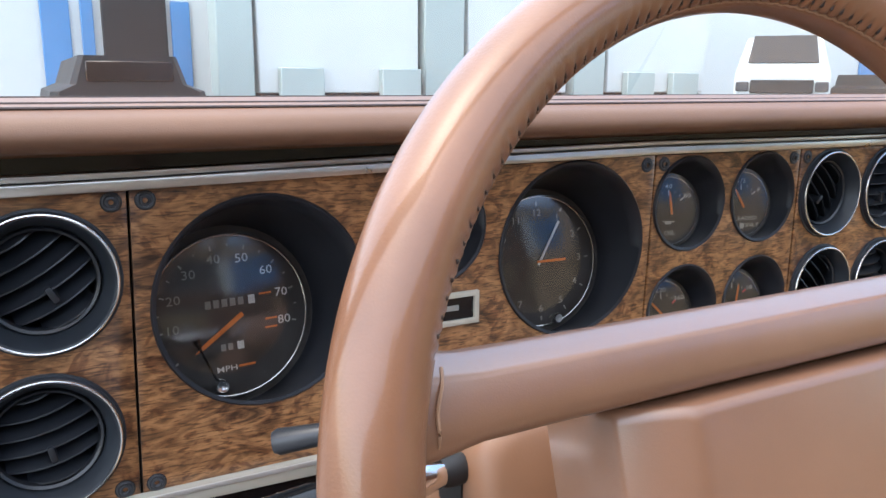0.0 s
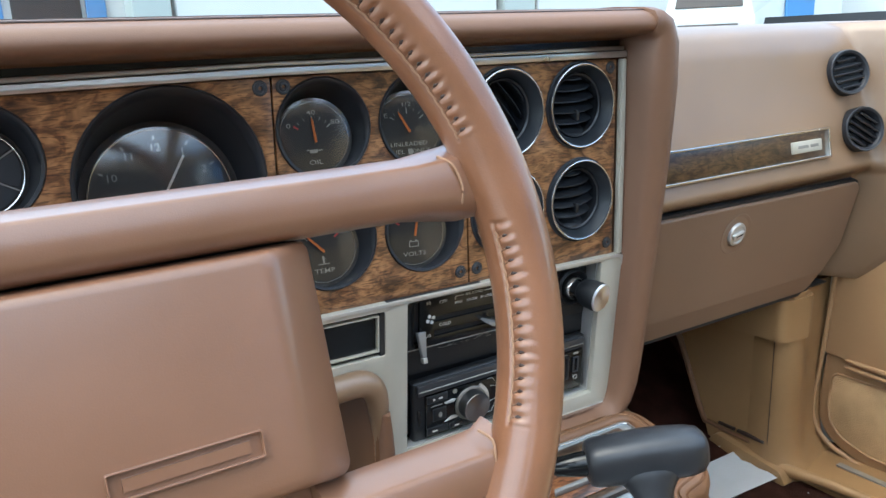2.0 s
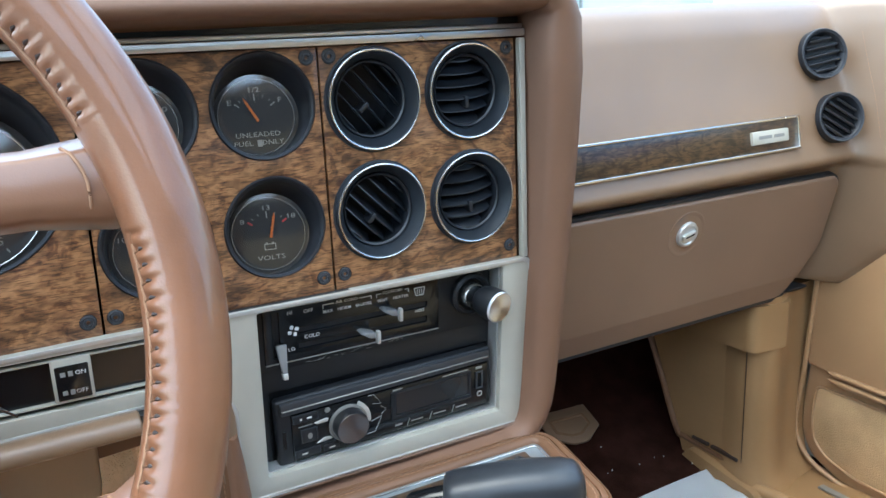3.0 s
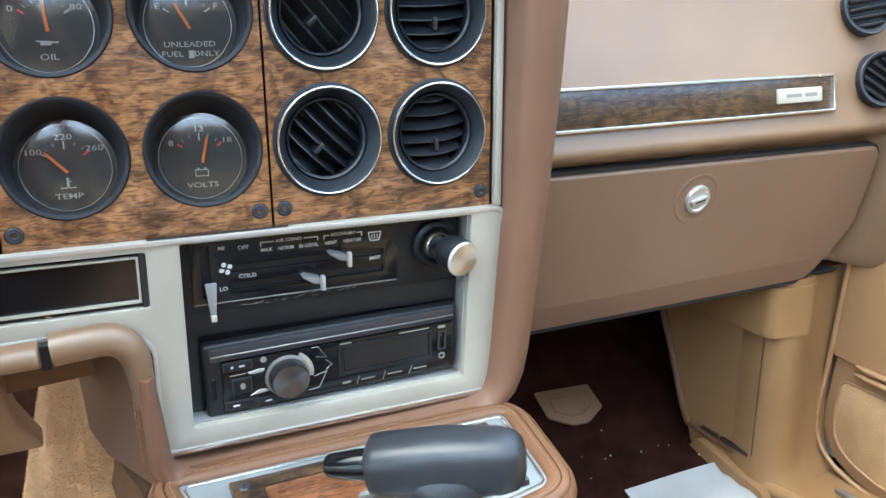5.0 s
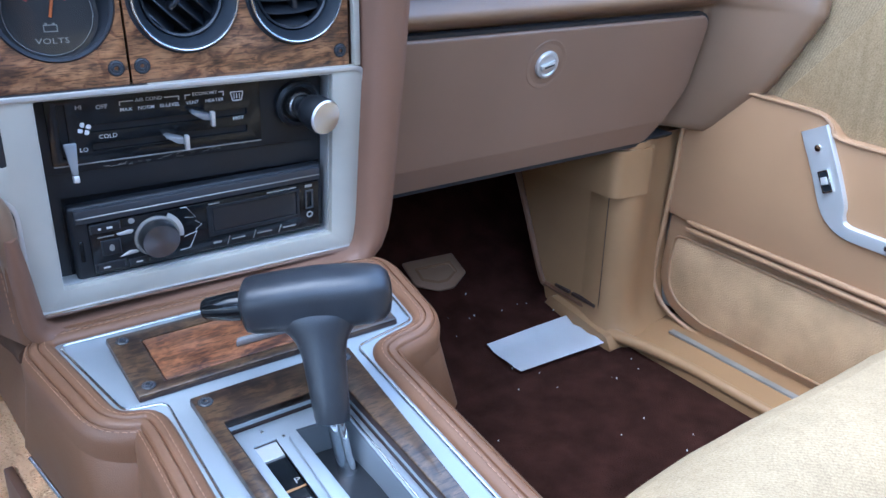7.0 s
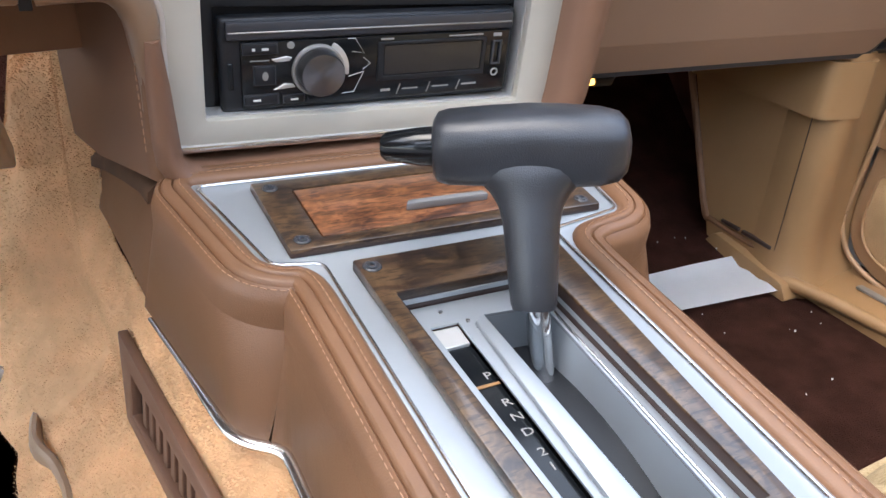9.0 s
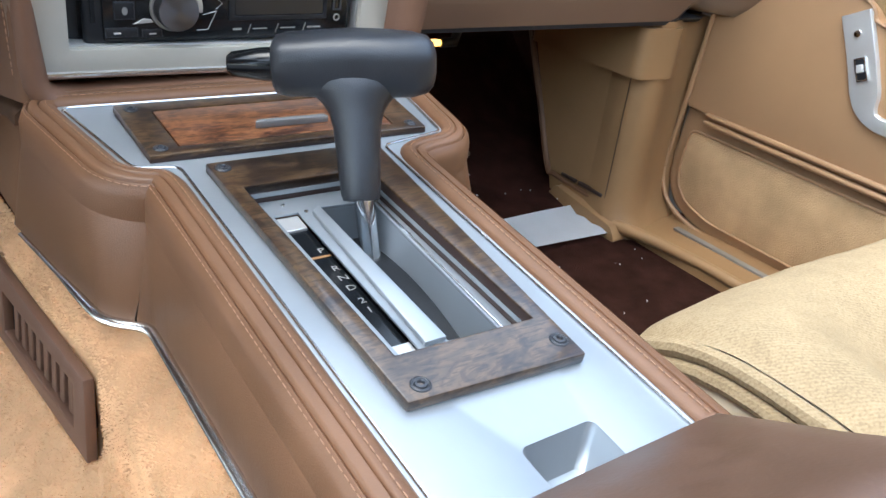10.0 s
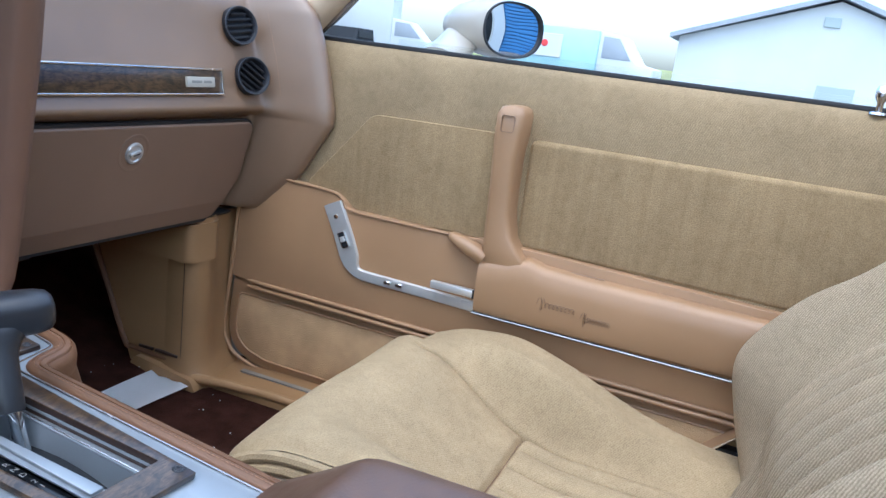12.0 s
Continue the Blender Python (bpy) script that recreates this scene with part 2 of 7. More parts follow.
BLUED = surface("blue_door_paint", (0.07, 0.21, 0.43), 0.55, var=0.1, scale=0.6, fine=20, bump=0.1)
DARKCAR = surface("dark_vehicle_paint", (0.018, 0.020, 0.022), 0.5, var=0.1, scale=2, bump=0, spec=0.25)
TEAL = surface("teal_vehicle_paint", (0.40, 0.61, 0.63), 0.5, var=0.1, scale=0.6, bump=0)
GREYR = surface("grey_roof_sheet", (0.30, 0.33, 0.35), 0.6, var=0.1, scale=1, bump=0)
GREENB = surface("dry_green_bank", (0.22, 0.24, 0.10), 0.95, var=0.3, scale=0.8, fine=8, bump=0.5, dist=0.05)
BULB = bpy.data.materials.new("warm_bulb")
BULB.use_nodes = True
BULB.node_tree.nodes["Principled BSDF"].inputs["Emission Color"].default_value = (1, 0.50, 0.10, 1)
BULB.node_tree.nodes["Principled BSDF"].inputs["Emission Strength"].default_value = 0.9

# ---- mesh helpers ----


def thing(name, label, category, at, group="", kind=""):
    ob = new(name)
    ob.location = at
    ob.empty_display_size = 0.02
    return tagged(ob, label, category, group, kind)


def base_of(ob):
    at = Vector(ob.location)
    while ob.parent:
        ob = ob.parent
        at += Vector(ob.location)
    return at


def part(name, bm, material, parent=None, label="", smooth=40):
    """Links a bmesh, drawn in world places, as one mesh object under a thing or part."""
    if parent:
        bmesh.ops.translate(bm, verts=bm.verts, vec=-base_of(parent))
    bmesh.ops.recalc_face_normals(bm, faces=bm.faces)
    me = bpy.data.meshes.new(name)
    bm.to_mesh(me)
    bm.free()
    me.materials.append(material)
    if smooth:
        me.shade_smooth()
        me.set_sharp_from_angle(angle=radians(smooth))
    ob = new(name, me)
    ob.parent = parent
    return tagged(ob, label) if label else ob


def solid(name, bm, material, label, category, kind="", smooth=40, group=""):
    return tagged(part(name, bm, material, None, label, smooth), label, category, group, kind)


def front(y):
    """x to the right, y up, z towards the driver, at the depth y."""
    return Matrix(((1, 0, 0, 0), (0, 0, -1, y), (0, 1, 0, 0), (0, 0, 0, 1)))


def side(x):
    """x ahead, y up, z to the car's right, at x."""
    return Matrix(((0, 0, 1, x), (1, 0, 0, 0), (0, 1, 0, 0), (0, 0, 0, 1)))


def flat(z=0.0):
    return Matrix.Translation((0, 0, z))


def bevel_all(bm, width, segs=2, angle=25):
    edges = [e for e in bm.edges if len(e.link_faces) == 2 and e.calc_face_angle(0) > radians(angle)]
    bmesh.ops.bevel(bm, geom=edges, offset=width, segments=segs, affect="EDGES", profile=0.5, clamp_overlap=True)


def prism(pts, depth, m, bev=0.0, segs=2, bm=None):
    """A flat outline of (x, y), drawn out along z by depth."""
    b = bmesh.new()
    vs = [b.verts.new((x, y, 0)) for x, y in pts]
    f = b.faces.new(vs)
    r = bmesh.ops.extrude_face_region(b, geom=[f])
    bmesh.ops.translate(b, verts=[v for v in r["geom"] if isinstance(v, bmesh.types.BMVert)], vec=(0, 0, depth))
    bmesh.ops.recalc_face_normals(b, faces=b.faces)
    if bev:
        bevel_all(b, bev, segs)
    bmesh.ops.transform(b, matrix=m, verts=b.verts)
    return joined(bm, b)


def joined(bm, b):
    if bm is None:
        return b
    me = bpy.data.meshes.new("scrap")
    b.to_mesh(me)
    b.free()
    bm.from_mesh(me)
    bpy.data.meshes.remove(me)
    return bm


def rect(x0, y0, x1, y1):
    return [(x0, y0), (x1, y0), (x1, y1), (x0, y1)]


def round_rect(x0, y0, x1, y1, r, n=5):
    out = []
    for cx, cy, a in ((x1 - r, y1 - r, 0), (x0 + r, y1 - r, 90), (x0 + r, y0 + r, 180), (x1 - r, y0 + r, 270)):
        out += [(cx + r * math.cos(radians(a + 90 * i / n)), cy + r * math.sin(radians(a + 90 * i / n))) for i in range(n + 1)]
    return out


def soften(pts, r, n=4):
    """Rounds the corners of an outline."""
    out = []
    k = len(pts)
    for i in range(k):
        p, a, b = Vector(pts[i]), Vector(pts[i - 1]), Vector(pts[(i + 1) % k])
        q = min(r, (a - p).length * 0.45, (b - p).length * 0.45)
        s, e = p + (a - p).normalized() * q, p + (b - p).normalized() * q
        for j in range(n + 1):
            u = j / n
            out.append(tuple(s * (1 - u) ** 2 + p * 2 * u * (1 - u) + e * u * u))
    return out


def circle(cx, cy, r, n=40):
    return [(cx + r * math.cos(2 * math.pi * i / n), cy + r * math.sin(2 * math.pi * i / n)) for i in range(n)]


def plate(outer, holes, depth, m, bev=0.0, bm=None):
    """A plate with holes, drawn out along z."""
    b = bmesh.new()
    for loop in (outer, *holes):
        vs = [b.verts.new((x, y, 0)) for x, y in loop]
        for i in range(len(vs)):
            b.edges.new((vs[i - 1], vs[i]))
    bmesh.ops.triangle_fill(b, edges=b.edges[:], use_beauty=True)
    r = bmesh.ops.extrude_face_region(b, geom=b.faces[:])
    bmesh.ops.translate(b, verts=[v for v in r["geom"] if isinstance(v, bmesh.types.BMVert)], vec=(0, 0, depth))
    bmesh.ops.recalc_face_normals(b, faces=b.faces)
    if bev:
        bevel_all(b, bev, 2, 60)
    bmesh.ops.transform(b, matrix=m, verts=b.verts)
    return joined(bm, b)


def loft(rings, caps=True, closed=True, bm=None):
    """A skin over rings of equal count."""
    b = bm or bmesh.new()
    rows = [[b.verts.new(p) for p in ring] for ring in rings]
    n = len(rows[0])
    for r0, r1 in zip(rows, rows[1:]):
        for i in range(n if closed else n - 1):
            j = (i + 1) % n
            b.faces.new((r0[i], r0[j], r1[j], r1[i]))
    if caps and closed:
        b.faces.new(rows[0][::-1])
        b.faces.new(rows[-1])
    return b


def lathe(profile, m, n=40, bm=None, caps=True):
    """A turned body: (radius, height) along z."""
    rings = [[m @ Vector((max(r, 1e-5) * math.cos(2 * math.pi * i / n), max(r, 1e-5) * math.sin(2 * math.pi * i / n), z)) for i in range(n)] for r, z in profile]
    return loft(rings, caps, True, bm)


def ring_body(R, r, m, n=56, k=12, rz=None, bm=None):
    b = bm or bmesh.new()
    rz = rz or r
    grid = [[b.verts.new(m @ Vector(((R + r * math.cos(2 * math.pi * j / k)) * math.cos(2 * math.pi * i / n), (R + r * math.cos(2 * math.pi * j / k)) * math.sin(2 * math.pi * i / n), rz * math.sin(2 * math.pi * j / k)))) for j in range(k)] for i in range(n)]
    for i in range(n):
        for j in range(k):
            b.faces.new((grid[i][j], grid[(i + 1) % n][j], grid[(i + 1) % n][(j + 1) % k], grid[i][(j + 1) % k]))
    return b


def tube(path, radius, n=12, bm=None, flatten=1.0, up=(0, 0, 1), caps=True):
    """A round or flattened rod along points; radius may be a list."""
    pts = [Vector(p) for p in path]
    rings = []
    for i, p in enumerate(pts):
        d = (pts[min(i + 1, len(pts) - 1)] - pts[max(i - 1, 0)]).normalized()
        s = d.cross(Vector(up))
        s = (s if s.length > 1e-4 else d.cross(Vector((1, 0, 0)))).normalized()
        u = s.cross(d)
        r = radius[i] if isinstance(radius, (list, tuple)) else radius
        rings.append([p + s * r * math.cos(2 * math.pi * j / n) + u * r * flatten * math.sin(2 * math.pi * j / n) for j in range(n)])
    return loft(rings, caps, True, bm)


def smooth_path(pts, per=6):
    """A Catmull-Rom curve through points."""
    p = [Vector(q) for q in pts]
    p = [p[0] * 2 - p[1]] + p + [p[-1] * 2 - p[-2]]
    out = []
    for i in range(1, len(p) - 2):
        for j in range(per):
            u = j / per
            out.append(0.5 * (2 * p[i] + (p[i + 1] - p[i - 1]) * u + (2 * p[i - 1] - 5 * p[i] + 4 * p[i + 1] - p[i + 2]) * u * u + (3 * p[i] - p[i - 1] - 3 * p[i + 1] + p[i + 2]) * u ** 3))
    return out + [p[-2]]


def rbox(x0, y0, z0, x1, y1, z1, bev=0.002, segs=2, m=None, bm=None):
    b = prism(rect(x0, y0, x1, y1), z1 - z0, flat(z0), bev, segs)
    if m is not None:
        bmesh.ops.transform(b, matrix=m, verts=b.verts)
    return joined(bm, b)


def section(profile, x0, x1, bev=0.0, bm=None):
    """A side outline of (y, z) drawn out from x0 to x1."""
    return prism(profile, x1 - x0, side(x0), bev, 3, bm)


TEXTS = {}


def lettering(text, size, m, material, parent, name="lettering", align="CENTER", label="", wide=1.0):
    """Raised print in the built-in font, on the plane of m."""
    key = (text, align)
    if key not in TEXTS:
        cu = bpy.data.curves.new("scrap", "FONT")
        cu.body, cu.align_x, cu.align_y, cu.size, cu.extrude, cu.resolution_u = text, align, "CENTER", 1.0, 0.004, 2
        cu.offset = 0.002
        ob = new("scrap", cu)
        me = bpy.data.meshes.new_from_object(ob.evaluated_get(bpy.context.evaluated_depsgraph_get()))
        bpy.data.objects.remove(ob)
        TEXTS[key] = me
    b = bmesh.new()
    b.from_mesh(TEXTS[key])
    bmesh.ops.transform(b, matrix=m @ Matrix.Diagonal((size * wide, size, size, 1)), verts=b.verts)
    return part(name, b, material, parent, label, 0)


def bars(spots, m, material, parent, name="print_bar", depth=0.0003):
    """Print too small to read, as one set of short bars: (x, y, width, height)."""
    b = bmesh.new()
    for x, y, w, h in spots:
        prism(rect(x - w / 2, y - h / 2, x + w / 2, y + h / 2), depth, m, 0, 1, b)
    ob = part(name, b, material, parent, "", 0)
    if len(spots) > 1:
        ob["kind"] = "stuff"
    return ob


def screw(x, y, m, parent, r=0.0031):
    """A socket screw: dark washer, grey dished head, black socket."""
    t = m @ Matrix.Translation((x, y, 0))
    ob = part("screw", lathe([(r * 1.55, 0), (r * 1.55, 0.0005), (r * 1.3, 0.0009), (r * 1.05, 0.0006), (r * 0.95, 0.0014), (r * 0.6, 0.0016), (r * 0.48, 0.0012), (r * 0.40, -0.0004), (0, -0.0004)], t, 20, None, False), GREYP, parent, "dark socket screw")
    part("washer", lathe([(r * 1.75, 0), (r * 1.70, 0.0003), (r * 1.4, 0.0003)], t, 20, None, False), BLACK, ob)
    return ob


def stitches(path, length, width, gap, parent, material=None, up=(0, 0, 1), name="stitching", lift=0.0, slant=0.0):
    """A row of thread stitches laid along a path, as one part."""
    pts = [Vector(p) for p in path]
    b = bmesh.new()
    run, need = 0.0, gap
    for a, c in zip(pts, pts[1:]):
        seg = (c - a).length
        d = (c - a).normalized()
        while need <= run + seg:
            p = a + d * (need - run) + Vector(up) * lift
            s = d.cross(Vector(up)).normalized()
            dd = (d + s * slant).normalized()
            loft([[p - dd * length / 2 * k + s * width * math.cos(t) * (1 - 0.6 * abs(k)) + Vector(up) * width * 0.8 * math.sin(t) for t in (0.8, 2.4, 3.9, 5.5)] for k in (-1, -0.5, 0.5, 1)], True, True, b)
            need += gap
        run += seg
    ob = part(name, b, material or THREAD, parent)
    ob["kind"] = "stuff"
    return ob


def ease(a, b, x):
    u = max(0.0, min(1.0, (x - a) / (b - a)))
    return u * u * (3 - 2 * u)


def along(table, y):
    """A smooth height from a short table of (y, z)."""
    for (y0, z0), (y1, z1) in zip(table, table[1:]):
        if y >= y1:
            u = max(0.0, min(1.0, (y - y0) / (y1 - y0)))
            return z0 + (z1 - z0) * u
    return table[-1][1]

# ---- shell of the car, as the setting ----
FLOOR_Z = 0.055


def car_floor():
    b = bmesh.new()
    prof = [(-1.30, FLOOR_Z), (0.12, FLOOR_Z), (0.24, FLOOR_Z + 0.025), (0.36, FLOOR_Z + 0.075), (0.50, FLOOR_Z + 0.21), (0.56, 0.42), (0.58, 0.62)]
    xs = [-0.72 + 1.45 * i / 30 for i in range(31)]
    rows = [[b.verts.new((x, y, z + 0.004 * noise.noise((x * 9, y * 9, z * 9)))) for x in xs] for y, z in [tuple(Vector(prof[i]).lerp(Vector(prof[i + 1]), j / 6)) for i in range(len(prof) - 1) for j in range(6)] + [prof[-1]]]
    for r0, r1 in zip(rows, rows[1:]):
        for i in range(len(xs) - 1):
            b.faces.new((r0[i], r0[i + 1], r1[i + 1], r1[i]))
    bmesh.ops.solidify(b, geom=b.faces[:], thickness=0.012)
    return solid("floor", b, MAT, "dark brown carpeted car floor rising to the toe board", "carpet", "structure")


car_floor()
solid("firewall", rbox(-0.74, 0.60, 0.0, 0.76, 0.63, 0.70, 0.004), BLACK, "black bulkhead behind the dashboard", "wall", "structure")
solid("wall_side", rbox(0.672, 0.125, 0.0, 0.70, 0.60, 0.60, 0.004), MAT, "dark carpeted side of the footwell", "wall", "structure")
solid("wall_rear", rbox(-0.74, -1.36, 0.0, 0.76, -1.32, 0.66, 0.01), VELOUR, "beige trimmed rear wall of the cabin", "wall", "structure")
# roof out of view; its hatch edges are placed to light dash and seats
solid("ceiling", prism(soften([(-0.66, -1.32), (0.66, -1.32), (0.66, -1.18), (0.05, -1.18), (0.05, -0.39), (0.66, -0.39), (0.66, -0.34), (-0.66, -0.34), (-0.66, -0.39), (-0.05, -0.39), (-0.05, -1.18), (-0.66, -1.18)], 0.02), 0.03, flat(1.06), 0.006), HEADL, "unseen tan headliner, two hatches cut to let light in", "ceiling", "structure")


def pillar(path, r, name, label):
    return solid(name, tube(path, r, 14), HEADL, label, "pillar", "structure")


pillar(smooth_path([(0.735, 0.08, 0.585), (0.730, 0.015, 0.655), (0.712, -0.15, 0.82), (0.66, -0.38, 1.06)]), 0.028, "pillar", "tan windscreen pillar")
pillar(smooth_path([(-0.72, 0.06, 0.585), (-0.715, -0.01, 0.655), (-0.70, -0.16, 0.82), (-0.66, -0.38, 1.06)]), 0.032, "pillar", "tan windscreen pillar")
pillar([(0.72, -1.02, 0.60), (0.66, -1.05, 1.06)], 0.05, "pillar", "tan door pillar")
pillar([(-0.72, -1.02, 0.60), (-0.66, -1.05, 1.06)], 0.05, "pillar", "tan door pillar")
part("window_seal", tube(smooth_path([(0.735, 0.005, 0.630), (0.728, -0.06, 0.690), (0.71, -0.18, 0.82), (0.67, -0.39, 1.06)]), 0.006, 8), STEEL, None)
tagged(bpy.data.objects["window_seal"], "bright metal strip along the windscreen pillar", "trim", "", "structure")
wind = solid("window_windscreen", loft([[(-0.70, 0.34, 0.665), (-0.35, 0.46, 0.665), (0, 0.49, 0.665), (0.35, 0.46, 0.665), (0.70, 0.34, 0.665)], [(-0.63, -0.36, 1.06), (-0.3, -0.33, 1.075), (0, -0.325, 1.08), (0.3, -0.33, 1.075), (0.63, -0.36, 1.06)]], False, False), GLASS, "clear raked windscreen glass", "windscreen", "structure")
wind.visible_shadow = False

# ---- the dashboard ----
dash = thing("dashboard", "brown padded car dashboard with burl wood gauge panels", "dashboard", (0, 0.1, 0.33))
XL, XR = -0.625, 0.151
F0 = front(0.0)

TRIM_Z = lambda x: 0.6668 + 0.0022 * math.exp(-((x + 0.17) / 0.16) ** 2) - 0.003 * ease(-0.3, -0.62, x)

# brow over the panels, and the roll that runs down their right side
prof = [(-0.040, 0.6935), (-0.036, 0.7025), (-0.020, 0.7080), (0.03, 0.7110), (0.10, 0.7095), (0.26, 0.7015), (0.42, 0.6885), (0.45, 0.66), (0.10, 0.660), (0.012, 0.676), (0.002, 0.6845), (-0.018, 0.6860), (-0.034, 0.6880)]
brow = part("brow", section(soften(prof, 0.006, 3), -0.70, 0.160, 0.0), BROWM, dash, "padded brown vinyl brow")


def brow_corner():
    """The brow's right end: it turns down into the roll beside the panels."""
    rings = []
    spine = [(0.158, 0.6985, 0, 0.0125), (0.167, 0.6975, 18, 0.0140), (0.1745, 0.692, 45, 0.0165), (0.1790, 0.677, 78, 0.0200), (0.1815, 0.640, 88, 0.021), (0.1805, 0.58, 90, 0.0203), (0.177, 0.50, 91, 0.0188), (0.172, 0.42, 91, 0.0175), (0.1690, 0.372, 92, 0.0165), (0.1665, 0.352, 102, 0.0155), (0.1620, 0.338, 122, 0.0140), (0.1545, 0.3275, 148, 0.0120), (0.145, 0.3222, 168, 0.0095), (0.13, 0.3205, 178, 0.0082), (0.03, 0.3175, 180, 0.0082), (-0.075, 0.3145, 180, 0.0085), (-0.091, 0.3160, 200, 0.0090), (-0.1000, 0.3215, 228, 0.0095), (-0.1040, 0.3310, 254, 0.0095), (-0.1050, 0.345, 268, 0.0090), (-0.1058, 0.375, 270, 0.0075), (-0.1062, 0.400, 270, 0.0050)]
    for x, z, a, w in spine:
        if z < 0.44 and x < 0.165:
            z += (0.165 - x) * 0.0205
        out = Vector((math.sin(radians(a)), 0, math.cos(radians(a))))
        u = max(0.0, min(1.0, (0.69 - z) / 0.36))
        lip, deep = -0.040 + 0.028 * u, 0.10
        sec = [(lip + 0.006, -w), (lip, -w * 0.45), (lip - 0.001, 0.0), (lip + 0.003, w * 0.55), (lip + 0.016, w * 0.85), (lip + 0.05, w), (deep, w), (deep, -w)]
        rings.append([Vector((x, y, z)) + out * o for y, o in sec])
    return loft(rings)


stitches([(0.1994, 0.012 - 0.0355 + 0.003, 0.64), (0.1980, -0.0148, 0.58), (0.1932, -0.0088, 0.50), (0.1871, -0.0028, 0.42), (0.1832, 0.0008, 0.372)], 0.0034, 0.0005, 0.0050, dash, up=(0.7, -0.7, 0))
part("side_roll", brow_corner(), BROWM, dash, "brown vinyl roll round the panel's end", 80)
for yy, zz in ((-0.0235, 0.7073), (-0.006, 0.7090), (0.055, 0.7107)):
    part("brow_seam", tube([(-0.70, yy, zz), (0.158, yy, zz - 0.0006)], 0.0009, 6), BROWNP, dash, "dark sewn seam")
stitches([(0.190, -0.018, 0.665), (0.192, -0.014, 0.60), (0.187, -0.006, 0.50), (0.181, 0.0, 0.42), (0.177, 0.004, 0.36)], 0.004, 0.0005, 0.0055, dash, up=(0.6, -0.8, 0))

stitches([(-0.1140, -0.0050, 0.340), (-0.1145, -0.0065, 0.38), (-0.1145, -0.0068, 0.425)], 0.0034, 0.0005, 0.0050, dash, up=(-0.7, -0.7, 0))

wing = [(-0.102, 0.000), (-0.1075, -0.009), (-0.1125, -0.0085), (-0.1165, 0.000), (-0.1225, 0.014), (-0.1385, 0.050), (-0.1500, 0.100), (-0.102, 0.100)]
part("side_wing", loft([[Vector((x + 0.003 * k, y + 0.003 * k, z - 0.04 * max(0.0, y) * k)) for x, y in wing] for z, k in ((0.3245, 1.0), (0.335, 0.85), (0.36, 0.5), (0.40, 0.1), (0.4275, 0.0))]), LEATHER, dash, "brown vinyl side beside the radio", 60)

# long silver trims above the wood
for lo, hi, deep, y, mt, lb in ((0.0010, 0.0066, 0.006, 0.0, TRIMM, "silver trim strip"), (0.0070, 0.0104, 0.0025, 0.0, TRIMM, "dull silver trim strip"), (0.0107, 0.0200, 0.0005, 0.004, GLOSSB, "black gap strip")):
    line = [(x, TRIM_Z(x)) for x in (-0.625, -0.53, -0.35, -0.17, -0.01, 0.158)]
    part("upper_trim", prism([(x, z + lo) for x, z in line] + [(x, z + hi) for x, z in line[::-1]], deep, front(y), 0.0008 if y == 0 else 0.0), mt, dash, lb)
part("side_trim", prism([(0.1505, 0.4890), (0.1560, 0.4890), (0.158, 0.6665), (0.1525, 0.6665)], 0.006, F0, 0.001), SILVER, dash, "silver trim strip")
part("backing", rbox(-0.100, 0.075, 0.32, 0.157, 0.09, 0.69, 0.001), BLACK, dash, "black backing")
part("backing", rbox(XL, 0.075, 0.43, -0.101, 0.09, 0.69, 0.001), BLACK, dash, "black backing")

# wood panels with their holes
EYE_AT = Vector((-0.30, -0.80, 0.80))
VENTS_L = [(-0.5715, 0.6205), (-0.5765, 0.5355)]
VENTS_R = [(0.028, 0.629), (0.108, 0.629), (0.0275, 0.547), (0.1075, 0.546)]
GAUGES = [(-0.133, 0.631), (-0.053, 0.631), (-0.1335, 0.5475), (-0.0535, 0.5468)]
RG, RV, RS = 0.0355, 0.0365, 0.0612
SPEEDO, CLOCK, WARN = (-0.4595, 0.597), (-0.2405, 0.606), (-0.3495, 0.630)
TOP_Z = [(0.15, 0.6665), (-0.01, 0.6680), (-0.17, 0.6690), (-0.53, 0.6660), (-0.70, 0.6630)]
LOW_Z = [(0.15, 0.4890), (-0.01, 0.4920), (-0.17, 0.4935), (-0.53, 0.4890), (-0.70, 0.4870)]
LOW_DX = [(0.15, -0.0020), (-0.01, -0.0020), (-0.17, -0.0050), (-0.53, -0.0050), (-0.70, -0.0050)]
panels = [
    (XL, -0.5290, [(*v, RV - 0.003) for v in VENTS_L]),
    (-0.5275, -0.1700, [(*SPEEDO, RS), (*CLOCK, RS), (*WARN, RG)]),
    (-0.1685, -0.0125, [(*g, RG) for g in GAUGES]),
    (-0.0110, XR, [(*v, RV - 0.003) for v in VENTS_R]),
]
for x0, x1, holes in panels:
    low0, low1 = x0 + along(LOW_DX, x0), x1 + along(LOW_DX, x1)
    edge = [(low0, along(LOW_Z, x0)), (low1, along(LOW_Z, x1)), (x1, along(TOP_Z, x1)), (x0, along(TOP_Z, x0))]
    p = part("wood_panel", plate(edge, [circle(x, z, r, 48) for x, z, r in holes], 0.004, front(0.004), 0.0005), WOOD, dash, "burl wood panel", 30)
    for sx, near in ((x0 + 0.0075, x0), (x1 - 0.0075, x1)):
        if sx > -0.61:
            screw(sx, along(TOP_Z, near) - 0.0068, F0, p)
            screw(sx + along(LOW_DX, near), along(LOW_Z, near) + 0.0115, F0, p)


